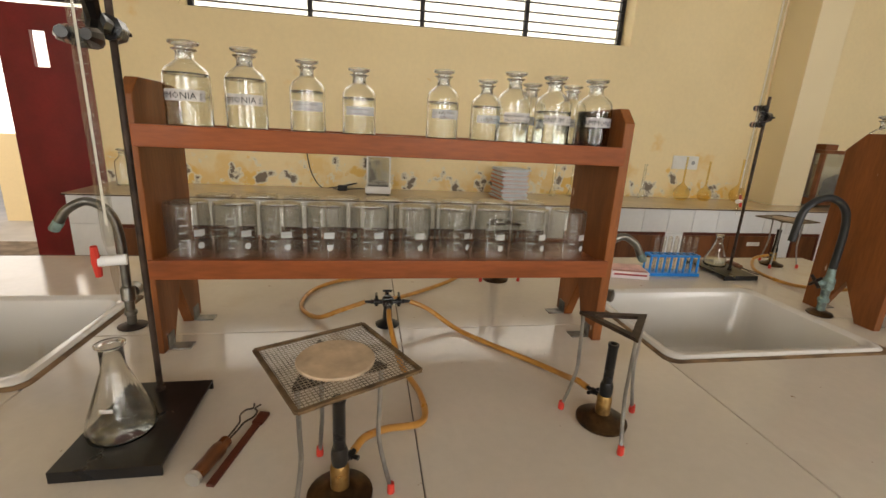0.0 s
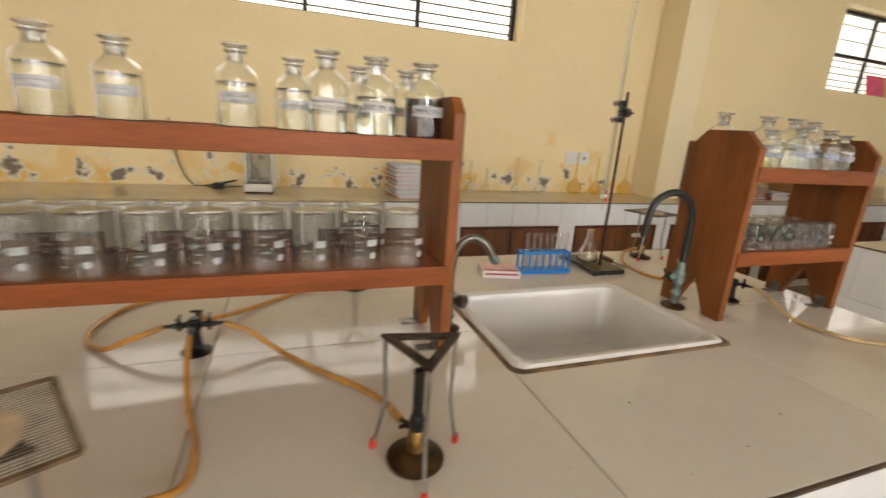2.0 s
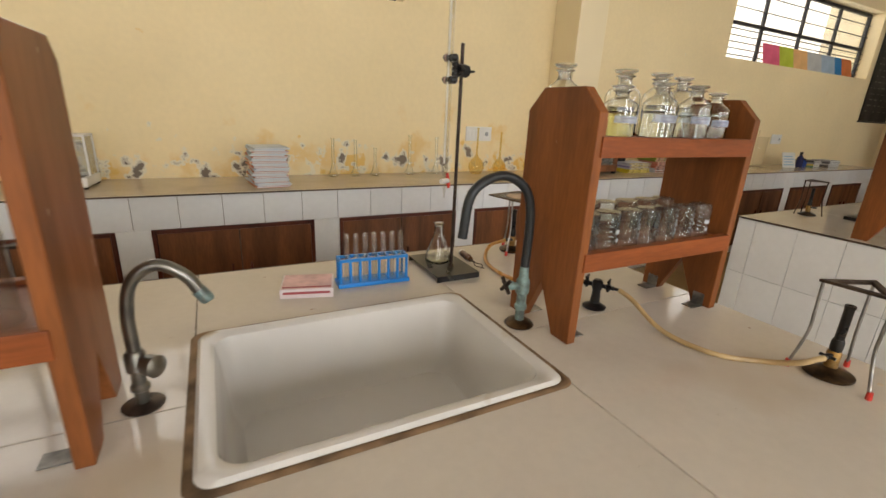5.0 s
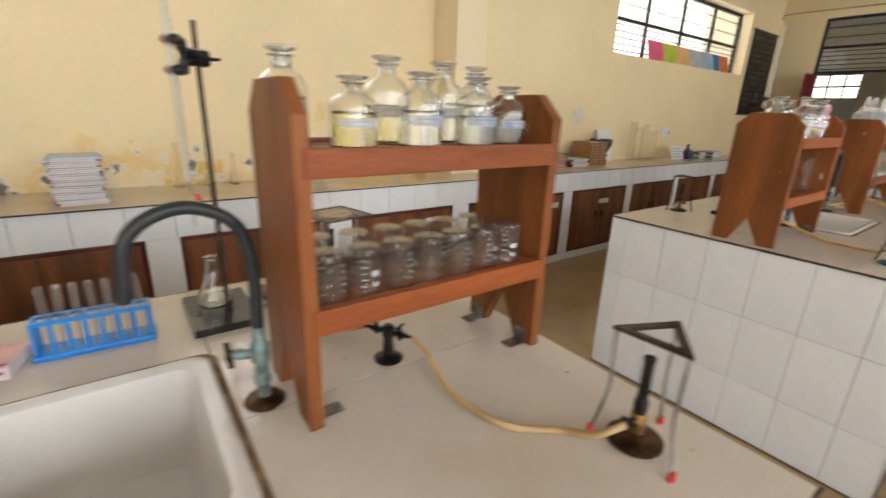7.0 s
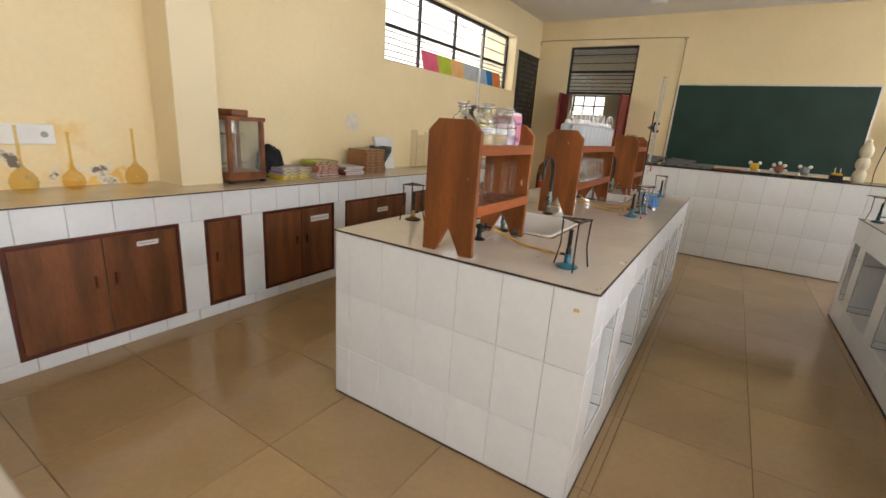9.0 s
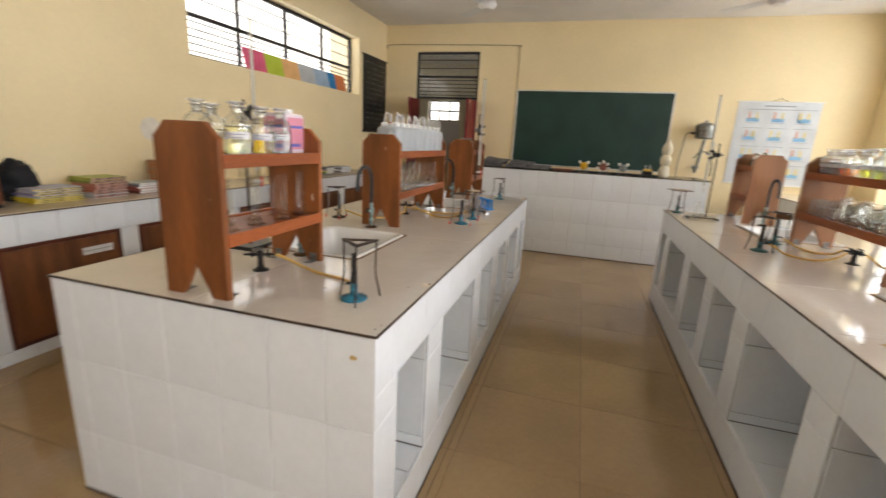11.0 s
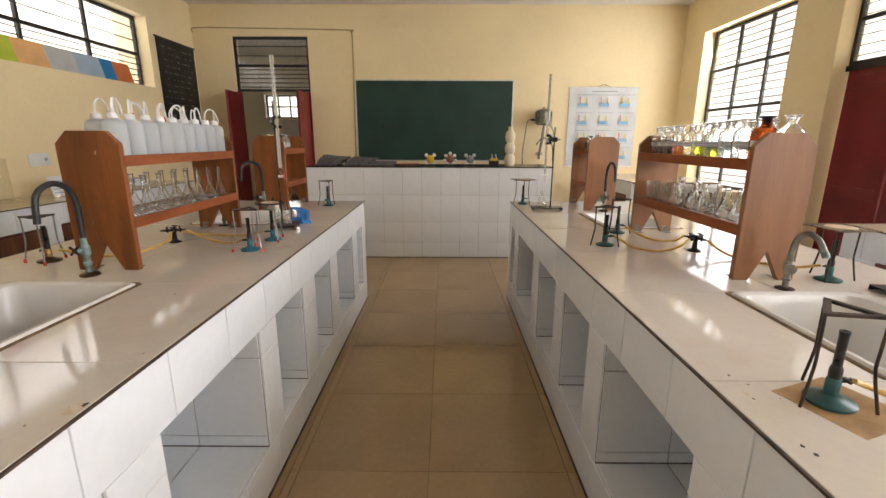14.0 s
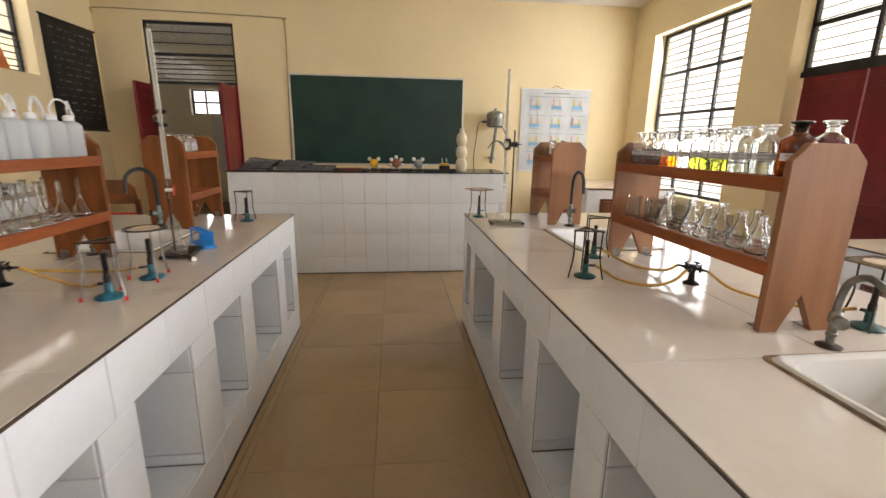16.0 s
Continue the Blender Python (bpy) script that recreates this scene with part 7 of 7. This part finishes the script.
for x, y, r, h, kind in ((3.0, 4.86, 0.032, 0.27, 0), (3.165, 4.86, 0.034, 0.26, 0), (3.315, 4.86, 0.034, 0.20, 0), (3.60, 4.87, 0.036, 0.30, 0), (3.83, 4.87, 0.036, 0.29, 0), (4.18, 4.82, 0.066, 0.37, 1), (4.41, 4.82, 0.058, 0.34, 1), (4.76, 4.84, 0.066, 0.37, 1)):
    fl = volumetric_flask(r, h, YELLOWGLASS if kind else None, bulb=bool(kind), label="round stained yellow flask with a long neck" if kind else "clear long-necked flask on the wall counter")
    fl.matrix_world = turned(x, y, TOP)
    tagged(fl, group="flasks on the wall counter")
jar = reagent_bottle(0.052, 0.25, None, 0.4, label="clear glass bottle on the wall counter", labelled=False)
jar.location = (-0.21, 4.78, TOP)

# paper slips on cupboard doors
for x0, x1, z0, z1 in ((1.43, 1.63, 0.525, 0.552), (1.43, 1.63, 0.478, 0.505), (4.53, 4.65, 0.600, 0.630), (5.85, 6.05, 0.565, 0.615), (6.70, 6.86, 0.545, 0.590)):
    sl = thing("paper_label", "white paper slip stuck on a cupboard door", "label")
    part("slip", boxes((x0, x1, 4.3875, 4.3885, z0, z1)), LABEL, sl)
    part("writing", boxes((x0 + 0.01, x1 - 0.02, 4.3868, 4.3874, (z0 + z1) / 2 - 0.003, (z0 + z1) / 2 + 0.003)), GREYB, sl)

# ---- on the teaching table ----
DTOP = 1.118
GREYPAGE = material("grey_page", (0.26, 0.25, 0.25), 0.8, vary=0.2, scale=40)
COVERS = [material("register_cover", c, 0.45, vary=0.2, scale=12) for c in ((0.018, 0.017, 0.022), (0.05, 0.05, 0.065), (0.03, 0.022, 0.022))]
rnd = random.Random(21)
for x, y, count in ((10.12, 2.52, 6), (10.14, 2.14, 5), (10.12, 1.84, 2)):
    z, lean = DTOP + 0.003, 0.0
    for k in range(count):
        q = thing("register", "limp dark covered register in a slipping pile", "book", "registers on the teaching table")
        w, d, h = 0.24, 0.30, rnd.choice((0.014, 0.018, 0.022))
        bm = bmesh.new()
        for lo_, hi_, in_ in ((0.0, 0.0016, 0.0), (h - 0.0016, h, 0.0), (0.0016, h - 0.0016, 0.004)):
            rows_ = []
            for j in range(9):
                v = -d / 2 + in_ + (d - 2 * in_) * j / 8
                sag = 0.010 * (v / d + 0.5) ** 2 * k * 0.45
                rows_.append([bm.verts.new((a, v, c + sag)) for a, c in ((-w / 2 + in_, lo_), (w / 2 - in_, lo_), (w / 2 - in_, hi_), (-w / 2 + in_, hi_))])
            for r0, r1 in zip(rows_, rows_[1:]):
                for m_ in range(4):
                    f_ = bm.faces.new((r0[m_], r0[(m_ + 1) % 4], r1[(m_ + 1) % 4], r1[m_]))
                    f_.material_index = 1 if in_ else 0
            bm.faces.new(rows_[0]), bm.faces.new(list(reversed(rows_[-1])))
        bmesh.ops.recalc_face_normals(bm, faces=bm.faces)
        bk = part("cover", bm, COVERS[k % 3], q)
        bk.data.materials.append(GREYPAGE)
        q.matrix_world = turned(x + rnd.uniform(-0.02, 0.02), y - 0.022 * k + rnd.uniform(-0.02, 0.02), z, rnd.uniform(-9, 9))
        z += h + 0.001
book = thing("book", "dull red book lying flat on the table", "book")
part("cover", boxes((-0.09, 0.09, -0.13, 0.13, 0, 0.018), bevel=0.002), material("dull_red_cover", (0.20, 0.06, 0.04), 0.6, vary=0.1), book)
book.matrix_world = turned(10.2, 1.52, DTOP, 4)
tray = thing("tray", "long dark flat tray under the models", "tray")
part("sheet", boxes((-0.09, 0.09, -0.56, 0.56, 0, 0.010), bevel=0.003), BLACKPAINT, tray)
tray.matrix_world = turned(10.22, 0.98, DTOP)


def molecule(core, small, n, ang, label):
    m = thing("molecular_model", label, "model", "molecular models")
    z = 0.065
    part("core", lathe([(0.05 * math.sin(math.pi * k / 12), z - 0.05 * math.cos(math.pi * k / 12)) for k in range(13)], 18), core, m, smooth=True)
    for k in range(n):
        a = radians(ang + 360 * k / n)
        c = Vector((0, 0.070 * math.cos(a), z + 0.070 * math.sin(a)))
        c.z = max(c.z, 0.022)
        part("ball", lathe([(0.022 * math.sin(math.pi * j / 8), -0.022 * math.cos(math.pi * j / 8)) for j in range(9)], 12, at=c), small, m, smooth=True)
    return m


MYEL, MGREY, MWHITE, MBROWN = material("model_yellow", (0.72, 0.42, 0.02), 0.4, vary=0.05), material("model_grey", (0.22, 0.24, 0.24), 0.4, vary=0.05), material("model_white", (0.80, 0.77, 0.70), 0.4, vary=0.05), material("model_brown", (0.30, 0.10, 0.06), 0.4, vary=0.1)
for y, m in ((1.25, molecule(MYEL, MWHITE, 4, 45, "yellow ball model with four white balls")), (1.0, molecule(MBROWN, MWHITE, 7, 90, "brown ball model ringed with white balls")), (0.75, molecule(MGREY, MWHITE, 4, 45, "grey ball model with white balls"))):
    m.matrix_world = turned(10.2, y, DTOP + 0.010)
brush = thing("pencil_box", "small yellow and black box with sticks in it", "box")
part("body", boxes((-0.05, 0.05, -0.06, 0.06, 0, 0.06), bevel=0.006), BLACKPAINT, brush)
part("lid", boxes((-0.045, 0.045, -0.05, 0.05, 0.06, 0.085), bevel=0.01), MYEL, brush)
for y in (-0.03, 0.02):
    part("stick", tube([(0, y, 0.085), (0, y + 0.006, 0.14)], 0.005, 6), MWHITE, brush)
brush.matrix_world = turned(10.2, 0.45, DTOP)
bulb = thing("plastic_model", "tall cream plastic model of stacked round bulbs", "model")
CREAM = material("cream_plastic", (0.74, 0.66, 0.48), 0.4, vary=0.08, scale=10)
part("body", lathe([(0, 0), (0.07, 0), (0.08, 0.02), (0.085, 0.08), (0.07, 0.13), (0.05, 0.15), (0.075, 0.18), (0.085, 0.23), (0.07, 0.28), (0.05, 0.30), (0.07, 0.33), (0.08, 0.38), (0.07, 0.43), (0.035, 0.47), (0.03, 0.49), (0.035, 0.50), (0.032, 0.515), (0, 0.515)], 24), CREAM, bulb, smooth=True)
bulb.matrix_world = turned(10.22, 0.25, DTOP) @ Matrix.Diagonal((0.78, 0.78, 0.92, 1))

# chair by the doorway
chair = thing("wooden_chair", "brown wooden chair with a red seat by the doorway", "chair")
for x, y in ((-0.2, -0.2), (0.2, -0.2), (-0.2, 0.2), (0.2, 0.2)):
    part("leg", boxes((x - 0.02, x + 0.02, y - 0.02, y + 0.02, 0, 0.44 if x < 0 else 0.9), bevel=0.004), TRIMWOOD, chair)
part("seat", boxes((-0.22, 0.22, -0.22, 0.22, 0.44, 0.48), bevel=0.01), REDDOOR, chair, "dark red seat")
bm = prism([(-0.22, 0.86), (-0.2, 1.0), (-0.12, 1.07), (0.12, 1.07), (0.2, 1.0), (0.22, 0.86)], "x", 0.19, 0.22, 0.004)
part("backrest", bm, CASEWOOD, chair)
part("slat", boxes((0.195, 0.215, -0.18, 0.18, 0.62, 0.78), bevel=0.004), RED, chair, "red back panel")
chair.matrix_world = turned(9.5, 3.52, 0, 180)

# loose things in the next room
board = thing("notice_board", "pale paper notice fixed in the next room", "paper")
part("sheet", boxes((15.886, 15.896, 4.6, 5.1, 0.7, 1.92)), LABEL, board)
